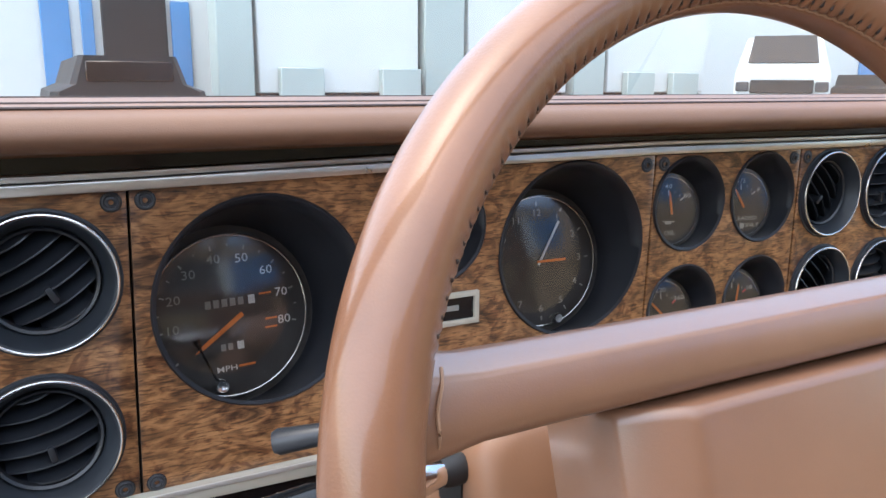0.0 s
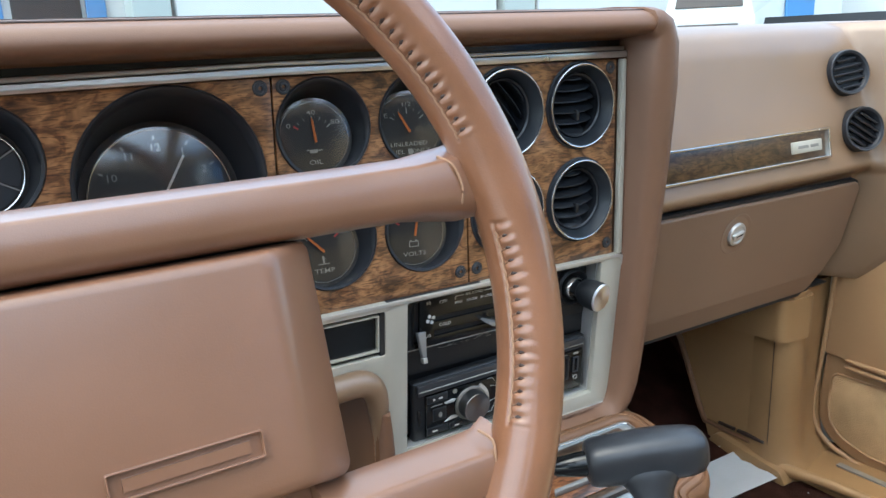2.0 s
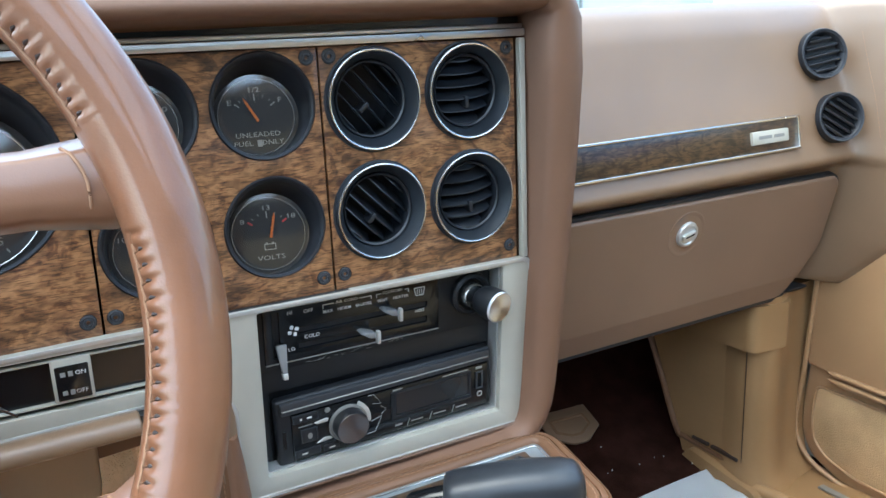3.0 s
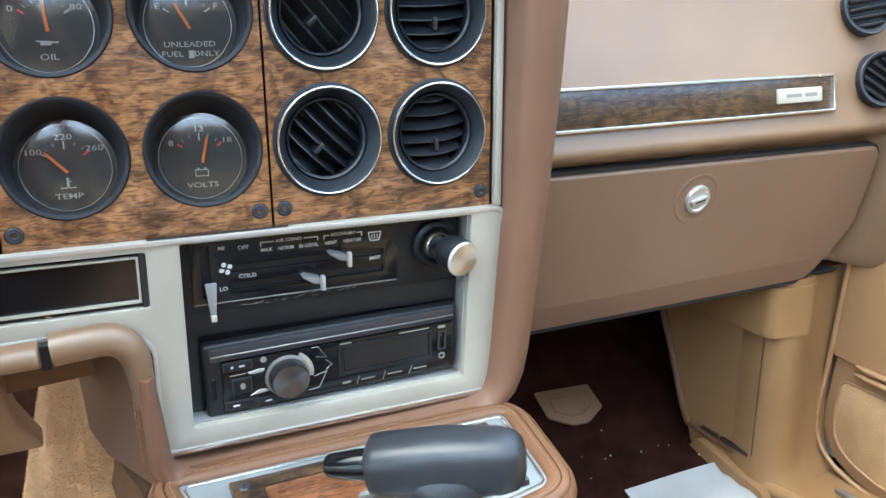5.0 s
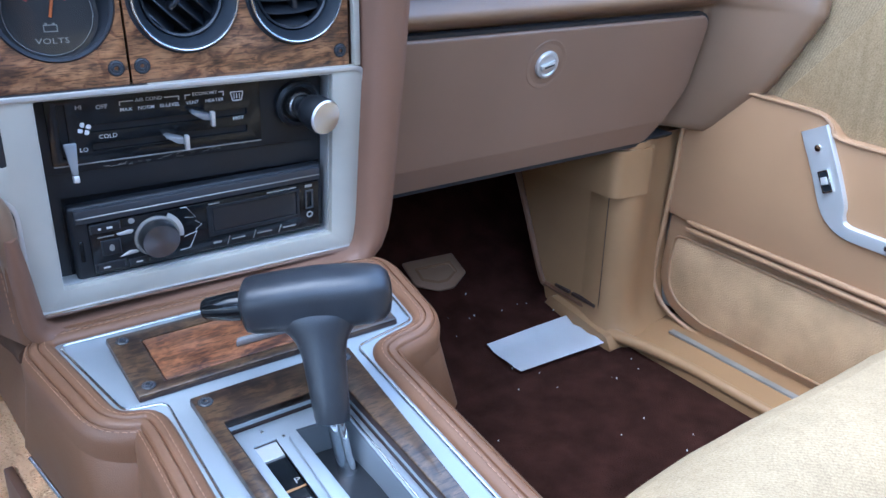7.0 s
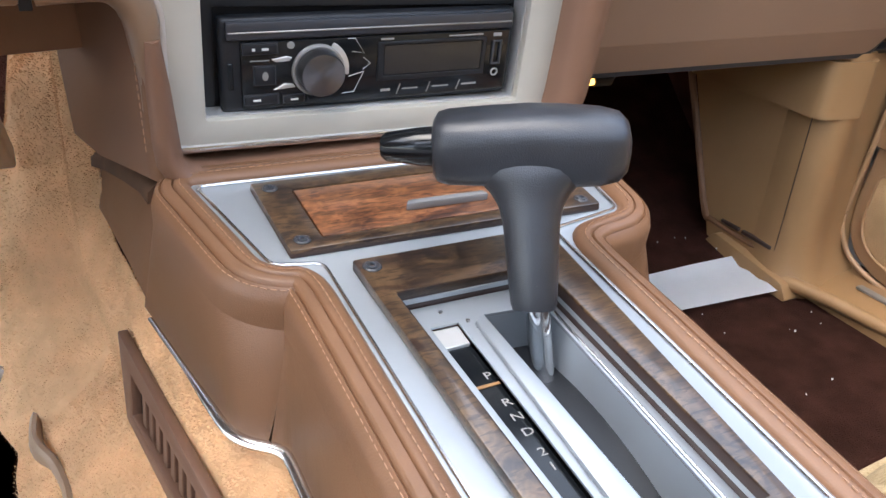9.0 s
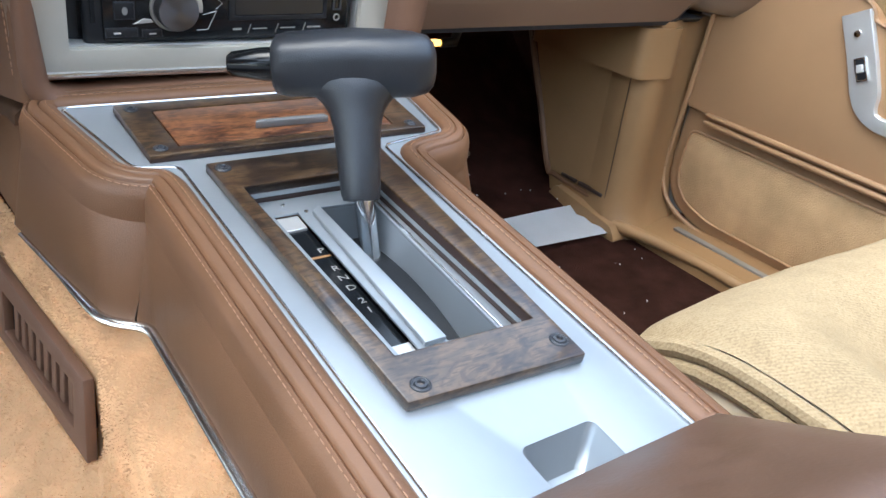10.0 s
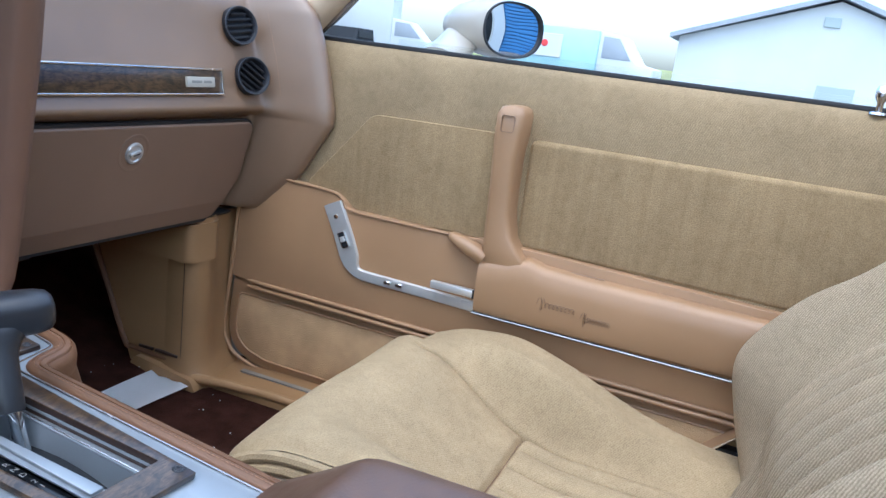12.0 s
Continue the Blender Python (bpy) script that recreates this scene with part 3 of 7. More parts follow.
def vent(x, z, r, turn, tilt, lean, lift):
    """A round air vent: bright rim, wide dark cone, and a swivelling barrel of broad slats."""
    m = F0 @ Matrix.Translation((x, z, 0))
    v = part("vent", lathe([(r + 0.0016, -0.004), (r + 0.0016, 0.0008), (r + 0.0002, 0.0012), (r - 0.0004, 0.0040), (r - 0.0020, 0.0052), (r - 0.0028, 0.0048), (r - 0.0036, 0.0036), (r - 0.0074, -0.0030), (r - 0.0080, -0.0050), (r - 0.0084, -0.034), (0, -0.035)], m, 48, None, False), CONE, dash, "round black air vent", 25)
    part("rim", ring_body(r - 0.0012, 0.0008, m @ Matrix.Translation((0, 0, 0.0048)), 56, 8), STEEL, v, "thin bright rim")
    q = r - 0.0084
    ball = m @ Matrix.Translation((0, 0, -0.006)) @ Matrix.Rotation(radians(turn), 4, "Z") @ Matrix.Rotation(radians(lean), 4, "Y")
    part("barrel_ring", lathe([(q, 0.0), (q - 0.0008, 0.0016), (q - 0.0022, 0.0005), (q - 0.0024, -0.004)], m @ Matrix.Translation((0, 0, -0.0055)), 40, None, False), SLAT, v, "dark barrel edge")
    ax = Matrix.Rotation(radians(tilt), 4, "X")
    for i in range(6):
        h = (i - 2.5) * q * 0.335 + lift
        half = math.sqrt(max(4e-6, q * q - h * h)) * 0.95
        rings = []
        for k in (-1, -0.8, -0.5, -0.2, 0.2, 0.5, 0.8, 1):
            c = Vector((half * k, h - 0.0016 * (1 - k * k), 0.0015 - 0.0075 * k * k))
            rings.append([ball @ (c + ax @ Vector(o)) for o in ((0, -0.0006, 0), (0, 0.0001, 0.0006), (0, 0.0007, 0), (0, 0.0007, -0.014), (0, -0.0006, -0.014))])
        part("slat", loft(rings), SLAT, v)
    part("tab", rbox(-0.0017, -0.0045, -0.010, 0.0017, 0.0045, 0.0030, 0.0008, 2, ball @ Matrix.Translation((0, -q * 0.30, 0.0005))), SLAT, v, "thumb tab")


vent(*VENTS_L[0], RV, 30, 30, 0, 0.0)
vent(*VENTS_L[1], RV, 12, 26, 0, 0.001)
vent(*VENTS_R[0], RV, -50, 14, 0, 0.001)
vent(*VENTS_R[1], RV, 2, 34, 0, 0.0)
vent(*VENTS_R[2], RV, -46, 26, 0, 0.0)
vent(*VENTS_R[3], RV, 3, 38, 0, -0.0005)


def well(x, z, r, deep, rf, dx, dz, name="gauge", label="sunken round gauge"):
    """A tapered black well, set low towards the driver; returns it and the plane of its face."""
    mouth = Vector((x, 0.0, z))
    aim = (mouth - EYE_AT).normalized()
    c = mouth + Vector((dx, deep, dz))
    tilt = Vector((0, -1, 0)).lerp(-aim, 0.6).normalized()
    right = Vector((0, 0, 1)).cross(tilt).normalized()
    up = tilt.cross(right)
    mf = Matrix(((right.x, up.x, tilt.x, c.x), (right.y, up.y, tilt.y, c.y), (right.z, up.z, tilt.z, c.z), (0, 0, 0, 1)))
    n = 48
    ang = [2 * math.pi * i / n for i in range(n)]
    fl = lambda k, y: [Vector((x + k * math.cos(a), y, z + k * math.sin(a))) for a in ang]
    rings = [fl(r + 0.0003, 0.003), fl(r + 0.0012, -0.0004), fl(r + 0.0002, -0.0016), fl(r - 0.0018, -0.0008)]
    for u in (0.25, 0.5, 0.75, 1.0):
        k = (r - 0.0018) * (1 - u) + rf * 1.06 * u
        o, w = mouth.lerp(c, u), u
        rings.append([o + Vector((k * math.cos(a), 0, k * math.sin(a))).lerp(right * k * math.cos(a) + up * k * math.sin(a), w) for a in ang])
    ob = part(name, loft(rings, False), WELL, dash, label, 60)
    part("face", lathe([(rf * 1.07, 0.0), (0, 0.0)], mf, 48, None, False), FACE, ob, "dark gauge face")
    return ob, mf


def ray_marks(mf, parent, R, marks, material=None, w=0.0007):
    b = bmesh.new()
    for a, ln in marks:
        t = mf @ Matrix.Rotation(radians(a), 4, "Z")
        prism(rect(R - ln, -w, R, w), 0.0004, t, 0, 1, b)
    ob = part("scale_marks", b, material or WHITE, parent, "", 0)
    if len(marks) > 1:
        ob["kind"] = "stuff"


def needle(mf, parent, a, ln, w=0.0011, at=(0, 0), tail=0.0):
    t = mf @ Matrix.Translation((*at, 0.002)) @ Matrix.Rotation(radians(a), 4, "Z")
    part("needle", prism([(-tail, -w), (ln * 0.8, -w * 0.85), (ln, 0), (ln * 0.8, w * 0.85), (-tail, w)], 0.001, t, 0.0003, 1), ORANGE, parent, "orange needle")


def at_angle(mf, a, R):
    return mf @ Matrix.Translation((R * math.cos(radians(a)), R * math.sin(radians(a)), 0.0003))


def small_gauge(pos, texts, name_text, needle_angle, red_marks, icon):
    g, mf = well(*pos, RG, 0.021, 0.0278, 0.0, -0.0085)
    part("ring", ring_body(0.0262, 0.00055, mf @ Matrix.Translation((0, 0, 0.0008)), 56, 6), STEEL, g, "thin bright ring")
    ray_marks(mf, g, 0.0165, [(132, 0.002), (113, 0.002), (67, 0.002), (48, 0.002)], CREAM, 0.0003)
    ray_marks(mf, g, 0.0165, [(90, 0.005)], GPRINT, 0.0004)
    for a in (145, 35):
        ray_marks(mf, g, 0.017, [(a, 0.004)], RED if a in red_marks else GPRINT, 0.0006 if a in red_marks else 0.0004)
    for s, a in texts:
        lettering(s, 0.0050, at_angle(mf, a, 0.0205 if a != 90 else 0.0188), GPRINT, g, wide=1.42)
    if isinstance(name_text, str):
        lettering(name_text, 0.0050, mf @ Matrix.Translation((0, -0.0175, 0.0003)), GPRINT, g, wide=1.35)
    else:
        for i, s in enumerate(name_text):
            if s:
                lettering(s, 0.0047, mf @ Matrix.Translation((0, -0.0122 - 0.0058 * i, 0.0003)), GPRINT, g, wide=1.3)
    ib = bmesh.new()
    for x0, y0, x1, y1 in icon:
        prism(rect(x0, y0, x1, y1), 0.0003, mf, 0, 1, ib)
    part("icon", ib, GPRINT, g, "small white icon", 0)
    needle(mf, g, needle_angle, 0.019, 0.001, (0.001, -0.003))
    part("lens", lathe([(0.029, 0.004), (0.02, 0.0052), (0, 0.0055)], mf, 40, None, False), LENS, g, "clear lens").visible_shadow = False


OILCAN = [(-0.004, -0.0105, 0.002, -0.008), (0.002, -0.0092, 0.0058, -0.0084), (-0.0062, -0.0085, -0.004, -0.0078)]
PUMP = [(-0.0012, -0.0205, 0.0022, -0.0158), (0.0024, -0.0195, 0.0031, -0.0165)]
THERMO = [(-0.0007, -0.0115, 0.0007, -0.006), (-0.0045, -0.0125, 0.0045, -0.0119), (0.0007, -0.0085, 0.0022, -0.008)]
BATT = [(-0.0042, -0.0118, 0.0042, -0.0112), (-0.0042, -0.0078, 0.0042, -0.0072), (-0.0042, -0.0118, -0.0036, -0.0072), (0.0036, -0.0118, 0.0042, -0.0072), (-0.003, -0.0072, -0.0015, -0.0062), (0.0015, -0.0072, 0.003, -0.0062)]
small_gauge(GAUGES[0], [("0", 150), ("40", 90), ("80", 32)], "OIL", 95, (145,), OILCAN)
small_gauge(GAUGES[1], [("E", 148), ("1/2", 90), ("F", 32)], ("UNLEADED", "FUEL   ONLY"), 118, (), PUMP)
small_gauge(GAUGES[2], [("100", 150), ("220", 90), ("260", 33)], "TEMP", 133, (35,), THERMO)
small_gauge(GAUGES[3], [("8", 150), ("13", 90), ("18", 33)], "VOLTS", 76, (145, 35), BATT)


def speedometer():
    g, mf = well(*SPEEDO, RS, 0.045, 0.0525, -0.0105, -0.019, "speedometer", "deep round speedometer with orange needle")
    part("ring", ring_body(0.0500, 0.0009, mf @ Matrix.Translation((0, 0, 0.002)), 72, 8), STEEL, g, "bright ring")
    for i in range(9):
        v, a = i * 10, 215 - i * 28.5
        if i:
            lettering(str(v), 0.0078, at_angle(mf, a, 0.036), CREAM if i < 5 else WHITE, g, wide=1.15)
        ray_marks(mf, g, 0.0445, [(a, 0.003)], CREAM, 0.0005)
    ray_marks(mf, g, 0.0445, [(215 - i * 14.25, 0.0018) for i in range(1, 17, 2)], CREAM, 0.0003)
    bars([(-0.013 + 0.0052 * i, 0.008, 0.0035, 0.0048) for i in range(5)] + [(-0.006 + 0.0045 * i, -0.0195, 0.003, 0.0042) for i in range(2)], mf, CREAM, g, "counter_digit")
    bars([(0.0148, 0.008, 0.0042, 0.0055), (0.005, -0.0195, 0.0042, 0.005)], mf, WHITE, g, "counter_digit")
    bars([(0.024, 0.0105, 0.008, 0.0011), (0.0265, -0.006, 0.008, 0.0011), (0.026, -0.0115, 0.008, 0.0011), (0.008, -0.0325, 0.011, 0.0012)], mf, ORANGE, g, "orange_mark")
    lettering("MPH", 0.0052, mf @ Matrix.Translation((-0.005, -0.033, 0.0003)), WHITE, g, wide=1.3)
    needle(mf, g, 213, 0.034, 0.0015, (0.004, -0.002), 0.004)
    part("reset_knob", lathe([(0.0042, 0), (0.0042, 0.008), (0.0036, 0.0095), (0.0012, 0.0092), (0, 0.0085)], mf @ Matrix.Translation((-0.012, -0.041, 0.001)), 20), CHROME, g, "chrome reset knob")
    part("reset_stem", tube([mf @ Vector((-0.012, -0.041, 0.003)), mf @ Vector((-0.021, -0.018, 0.003)), mf @ Vector((-0.0235, -0.011, 0.003))], [0.0006, 0.0009, 0.0026], 8), GLOSSB, g, "black reset rod")
    part("lens", lathe([(0.0515, 0.009), (0.03, 0.0125), (0, 0.0138)], mf, 48, None, False), LENS, g, "clear lens").visible_shadow = False


def clock():
    g, mf = well(*CLOCK, RS, 0.042, 0.051, 0.0, -0.017, "clock", "deep round dial clock")
    part("ring", ring_body(0.0485, 0.0008, mf @ Matrix.Translation((0, 0, 0.002)), 72, 8), STEEL, g, "bright ring")
    for h in range(1, 13):
        lettering(str(h), 0.0075, at_angle(mf, 90 - 30 * h, 0.036), CREAM, g, wide=1.1)
        ray_marks(mf, g, 0.0445, [(90 - 30 * h, 0.003)], CREAM, 0.0005)
    part("hand", prism(rect(-0.003, -0.0008, 0.034, 0.0008), 0.0006, mf @ Matrix.Translation((0, 0, 0.002)) @ Matrix.Rotation(radians(58), 4, "Z")), WHITE, g, "white minute hand", 0)
    part("hand", prism(rect(-0.003, -0.0009, 0.022, 0.0009), 0.0006, mf @ Matrix.Translation((0, 0, 0.003)) @ Matrix.Rotation(radians(0), 4, "Z")), ORANGE, g, "orange second hand", 0)
    part("set_knob", lathe([(0.0042, 0), (0.0042, 0.008), (0.003, 0.0095), (0, 0.0092)], mf @ Matrix.Translation((0.009, -0.043, 0.001)), 18), CHROME, g, "chrome set knob")
    part("lens", lathe([(0.05, 0.009), (0.03, 0.0125), (0, 0.0138)], mf, 48, None, False), LENS, g, "clear lens").visible_shadow = False


def warning_dial():
    g, mf = well(*WARN, RG, 0.028, 0.0275, 0.0, -0.0085, "warning_light_dial", "round dial of six dark warning lights")
    part("ring", ring_body(0.0262, 0.0008, mf @ Matrix.Translation((0, 0, 0.002)), 60, 8), STEEL, g, "bright ring")
    part("inner_ring", ring_body(0.0105, 0.0004, mf @ Matrix.Translation((0, 0, 0.0012)), 40, 6), SILVERD, g, "thin grey ring")
    for i in range(6):
        a0, a1 = 30 + 60 * i + 3, 30 + 60 * i + 57
        pts = [(0.0245 * math.cos(radians(a0 + (a1 - a0) * j / 8)), 0.0245 * math.sin(radians(a0 + (a1 - a0) * j / 8))) for j in range(9)]
        pts += [(0.0115 * math.cos(radians(a1 - (a1 - a0) * j / 5)), 0.0115 * math.sin(radians(a1 - (a1 - a0) * j / 5))) for j in range(6)]
        part("warning_lamp", prism(pts, 0.0012, mf, 0.0003, 1), GREYP, g)
    ray_marks(mf, g, 0.0255, [(30 + 60 * i, 0.0148) for i in range(6)], SILVERD, 0.0005)


speedometer()
clock()
warning_dial()

# small framed plate between the large dials
emblem = part("nameplate", plate(rect(-0.377, 0.565, -0.3185, 0.587), [rect(-0.3735, 0.5685, -0.322, 0.5835)], 0.003, F0, 0.0005), SILVER, dash, "silver framed black plate")
part("plate_field", prism(rect(-0.374, 0.568, -0.3215, 0.584), 0.0008, F0), GLOSSB, emblem, "gloss black field")
bars([(-0.348, 0.5765, 0.030, 0.0035)], front(-0.0008), CREAM, emblem)

# silver bezel below the wood, round the switches, heater panel and radio
BZ = front(0.0) @ Matrix.Translation((0, 0.490, -0.001)) @ Matrix.Rotation(radians(4.3), 4, "X") @ Matrix.Translation((0.1585, -0.080, 0)) @ Matrix.Rotation(radians(-1.2), 4, "Z") @ Matrix.Translation((-0.1585, -0.410, 0))
outer = soften([(XL, 0.4800), (XL, 0.424), (-0.30, 0.4290), (-0.118, 0.4315), (-0.099, 0.416), (-0.099, 0.332), (0.1585, 0.332), (0.1585, 0.4890), (-0.17, 0.4880)], 0.009, 5)
part("bezel", plate(outer, [round_rect(-0.0775, 0.349, 0.1305, 0.484, 0.002), round_rect(-0.268, 0.4440, -0.0975, 0.4815, 0.002), round_rect(-0.60, 0.4385, -0.40, 0.4725, 0.002)], 0.006, BZ, 0.0012), SILVER, dash, "silver painted metal bezel", 30)
lip_in = soften([(XL + 0.01, 0.4772), (XL + 0.01, 0.4272), (-0.30, 0.4320), (-0.1168, 0.4345), (-0.0962, 0.4175), (-0.0962, 0.3350), (0.1557, 0.3350), (0.1557, 0.4858), (-0.17, 0.4850)], 0.008, 5)
part("bezel_lip", plate(outer, [lip_in], 0.0012, BZ @ Matrix.Translation((0, 0, 0.0058)), 0.0004), SATIN, dash, "raised edge of the bezel", 30)
part("bezel_gap", plate(soften([(-0.1014, 0.4130), (-0.1014, 0.3296), (0.1608, 0.3296), (0.1608, 0.4885), (-0.1014, 0.4885)], 0.008, 5), [rect(-0.0900, 0.342, 0.1450, 0.486)], 0.0046, BZ), RUBBER, dash, "dark gap round the bezel")
part("bezel_gap", prism([(-0.30, 0.4268), (-0.119, 0.4293), (-0.108, 0.4215), (-0.108, 0.44), (-0.30, 0.44)], 0.0046, BZ), RUBBER, dash, "dark gap under the bezel")
part("bezel_edge", prism(rect(-0.099, 0.3305, 0.1585, 0.3345), 0.0075, BZ, 0.001), STEEL, dash, "bright lower edge")
part("recess_wall", plate(round_rect(-0.0785, 0.348, 0.1315, 0.485, 0.002), [round_rect(-0.0765, 0.350, 0.1295, 0.483, 0.002)], 0.018, BZ @ Matrix.Translation((0, 0, -0.018))), SATIN, dash, "metal recess edge", 30)
part("recess_back", prism(rect(-0.079, 0.347, 0.132, 0.486), 0.002, BZ @ Matrix.Translation((0, 0, -0.0195))), BLACK, dash, "black recess back")
sw = part("switch_panel", prism(rect(-0.2675, 0.4445, -0.098, 0.481), 0.002, BZ @ Matrix.Translation((0, 0, -0.002))), GLOSSB, dash, "gloss black switch panel")
part("panel_line", plate(rect(-0.2640, 0.4470, -0.1018, 0.4785), [rect(-0.2624, 0.4484, -0.1034, 0.4771)], 0.0040, BZ, 0.0003), SILVER, sw, "silver line", 30)
rk = part("rocker_switch", rbox(-0.2105, 0.4480, 0.0, -0.1865, 0.4790, 0.006, 0.0012, 2, BZ), SILVER, sw, "silver rear heater switch")
part("rocker", rbox(-0.2085, 0.4500, 0.003, -0.1885, 0.4740, 0.0068, 0.0008, 2, BZ), GLOSSB, rk, "black rocker")
lettering("ON", 0.0042, BZ @ Matrix.Translation((-0.1935, 0.4685, 0.0071)), WHITE, rk)
lettering("OFF", 0.0042, BZ @ Matrix.Translation((-0.194, 0.4555, 0.0071)), WHITE, rk)
bars([(-0.204, 0.4685, 0.003, 0.003), (-0.204, 0.4555, 0.003, 0.003), (-0.1995, 0.4555, 0.0028, 0.0035), (-0.1995, 0.4685, 0.0028, 0.0035)], BZ @ Matrix.Translation((0, 0, 0.0068)), CREAM, rk)
part("switch_panel", prism(rect(-0.599, 0.439, -0.401, 0.472), 0.002, BZ @ Matrix.Translation((0, 0, -0.002))), GLOSSB, dash, "gloss black switch panel")

# heater control plate
hv = part("heater_control", rbox(-0.0755, 0.428, -0.017, 0.1285, 0.4825, -0.0115, 0.0008, 2, BZ), BLACK, dash, "black heater control plate")
part("control_face", plate(rect(-0.0695, 0.4345, 0.0775, 0.4815), [rect(-0.0625, 0.4395, -0.0575, 0.476), rect(-0.043, 0.4555, 0.0665, 0.4605), rect(-0.043, 0.4425, 0.0665, 0.4475)], 0.003, BZ @ Matrix.Translation((0, 0, -0.0118)), 0.0004), GLOSSB, hv, "gloss black heater face", 30)
# the ledge's bright reflection is put in as a silver strip
part("face_edge_glint", rbox(-0.0690, 0.4336, -0.0117, 0.0775, 0.4345, -0.0086, 0.0002, 1, BZ), SILVERD, hv, "lower ledge with its highlight as a silver strip")
part("slot_floor", prism(rect(-0.0690, 0.435, 0.0770, 0.481), 0.0002, BZ @ Matrix.Translation((0, 0, -0.0116))), BLACK, hv)
TXT = BZ @ Matrix.Translation((-0.0065, 0, -0.0086))


def tag(s, x, y, size, parent=None, align="CENTER", wide=1.05):
    lettering(s, size, TXT @ Matrix.Translation((x, y, 0)), WHITE, parent or hv, align=align, wide=wide)


tag("HI", -0.0425, 0.4735, 0.0042), tag("LO", -0.0425, 0.4440, 0.0042)
tag("OFF", -0.028, 0.4725, 0.0042), tag("COLD", -0.026, 0.4518, 0.0042), tag("HOT", 0.0665, 0.4535, 0.0038)
tag("MAX", -0.0125, 0.4690, 0.0036), tag("NORM", 0.0010, 0.4690, 0.0036), tag("BI-LEVEL", 0.0172, 0.4690, 0.0036)
tag("VENT", 0.0332, 0.4690, 0.0036), tag("HEATER", 0.0492, 0.4690, 0.0036)
tag("AIR COND", 0.0032, 0.4748, 0.0036), tag("ECONOMY", 0.0424, 0.4748, 0.0034)
bars([(-0.0118, 0.4748, 0.0090, 0.0006), (0.0186, 0.4748, 0.0100, 0.0006), (-0.0163, 0.4735, 0.0006, 0.003), (0.0236, 0.4735, 0.0006, 0.003), (0.0282, 0.4735, 0.0006, 0.003), (0.0560, 0.4735, 0.0006, 0.003), (0.0542, 0.4748, 0.0036, 0.0006), (0.0302, 0.4748, 0.0036, 0.0006)], TXT, WHITE, hv, "bracket_line")
fan = bmesh.new()
for k in range(4):
    prism(soften([(0.0006, 0.0004), (0.0040, -0.0006), (0.0046, 0.0022), (0.0018, 0.0030)], 0.001), 0.0003, TXT @ Matrix.Translation((-0.0405, 0.4588, 0)) @ Matrix.Rotation(radians(90 * k), 4, "Z"), 0, 1, fan)
part("fan_icon", fan, WHITE, hv, "white fan icon", 0)
ic = plate(soften([(-0.0052, 0.0035), (0.0052, 0.0035), (0.0036, -0.0035), (-0.0036, -0.0035)], 0.001), [soften([(-0.0044, 0.0028), (0.0044, 0.0028), (0.003, -0.0028), (-0.003, -0.0028)], 0.001)], 0.0003, TXT @ Matrix.Translation((0.0660, 0.4705, 0)))
for k in (-0.002, 0, 0.002):
    prism(rect(k - 0.0003, -0.0018, k + 0.0003, 0.0018), 0.0003, TXT @ Matrix.Translation((0.0660, 0.4705, 0)), 0, 1, ic)
part("defrost_icon", ic, WHITE, hv, "white screen heater icon", 0)


def lever(x, y, down):
    """A slider of clear acrylic: a tapered blade with a bright squared end."""
    if down:
        t = BZ @ Matrix.Translation((x, y, -0.006)) @ Matrix.Rotation(radians(-14), 4, "X")
        ob = part("lever", prism([(-0.0042, 0.011), (0.0042, 0.011), (0.0020, -0.011), (-0.0020, -0.011)], 0.005, t, 0.001, 2), ACRYLIC, hv, "clear acrylic lever")
        part("lever_tip", prism(rect(-0.0019, -0.0155, 0.0019, -0.0108), 0.0056, t, 0.0006, 2), SATIN, ob, "bright lever tip")
    else:
        t = BZ @ Matrix.Translation((x, y, -0.012))
        ob = part("lever", prism([(-0.009, 0.0032), (-0.006, 0.0042), (0.0045, 0.0015), (0.0045, -0.0030), (-0.001, -0.0020)], 0.013, t, 0.0008, 2), ACRYLIC, hv, "clear acrylic lever")
        part("lever_tip", rbox(0.0034, -0.0062, 0.0125, 0.0062, 0.0045, 0.0170, 0.0006, 2, t), SATIN, ob, "bright lever tip")


lever(0.0320, 0.4600, False)
lever(0.0125, 0.4450, False)
lever(-0.0580, 0.4395, True)

scratch = bmesh.new()
srnd = random.Random(11)
for i in range(22):
    x, y = srnd.uniform(-0.035, 0.075), srnd.uniform(0.4285, 0.4335)
    pts = [BZ @ Vector((x + srnd.uniform(-0.004, 0.004) * k, y + srnd.uniform(-0.0012, 0.0012) * k, -0.01145)) for k in (0, 0.4, 0.8, 1.2)]
    tube(pts, 0.00016, 4, scratch)
part("scratch", scratch, CREAM, hv, "fine pale scratches")["kind"] = "stuff"

# cigarette lighter
lg = part("lighter", lathe([(0.0165, 0), (0.0165, 0.004), (0.0145, 0.0055), (0.0125, 0.004), (0.011, -0.004), (0, -0.004)], BZ @ Matrix.Translation((0.1085, 0.459, -0.0115)) @ Matrix.Scale(1.12, 4), 32), BLACK, dash, "lighter with black ring socket")
part("collar", lathe([(0.0098, 0), (0.0100, 0.007), (0.0085, 0.009), (0.007, 0.006), (0, 0.006)], BZ @ Matrix.Translation((0.1085, 0.459, -0.0115)) @ Matrix.Scale(1.12, 4), 28), STEEL, lg, "steel collar")
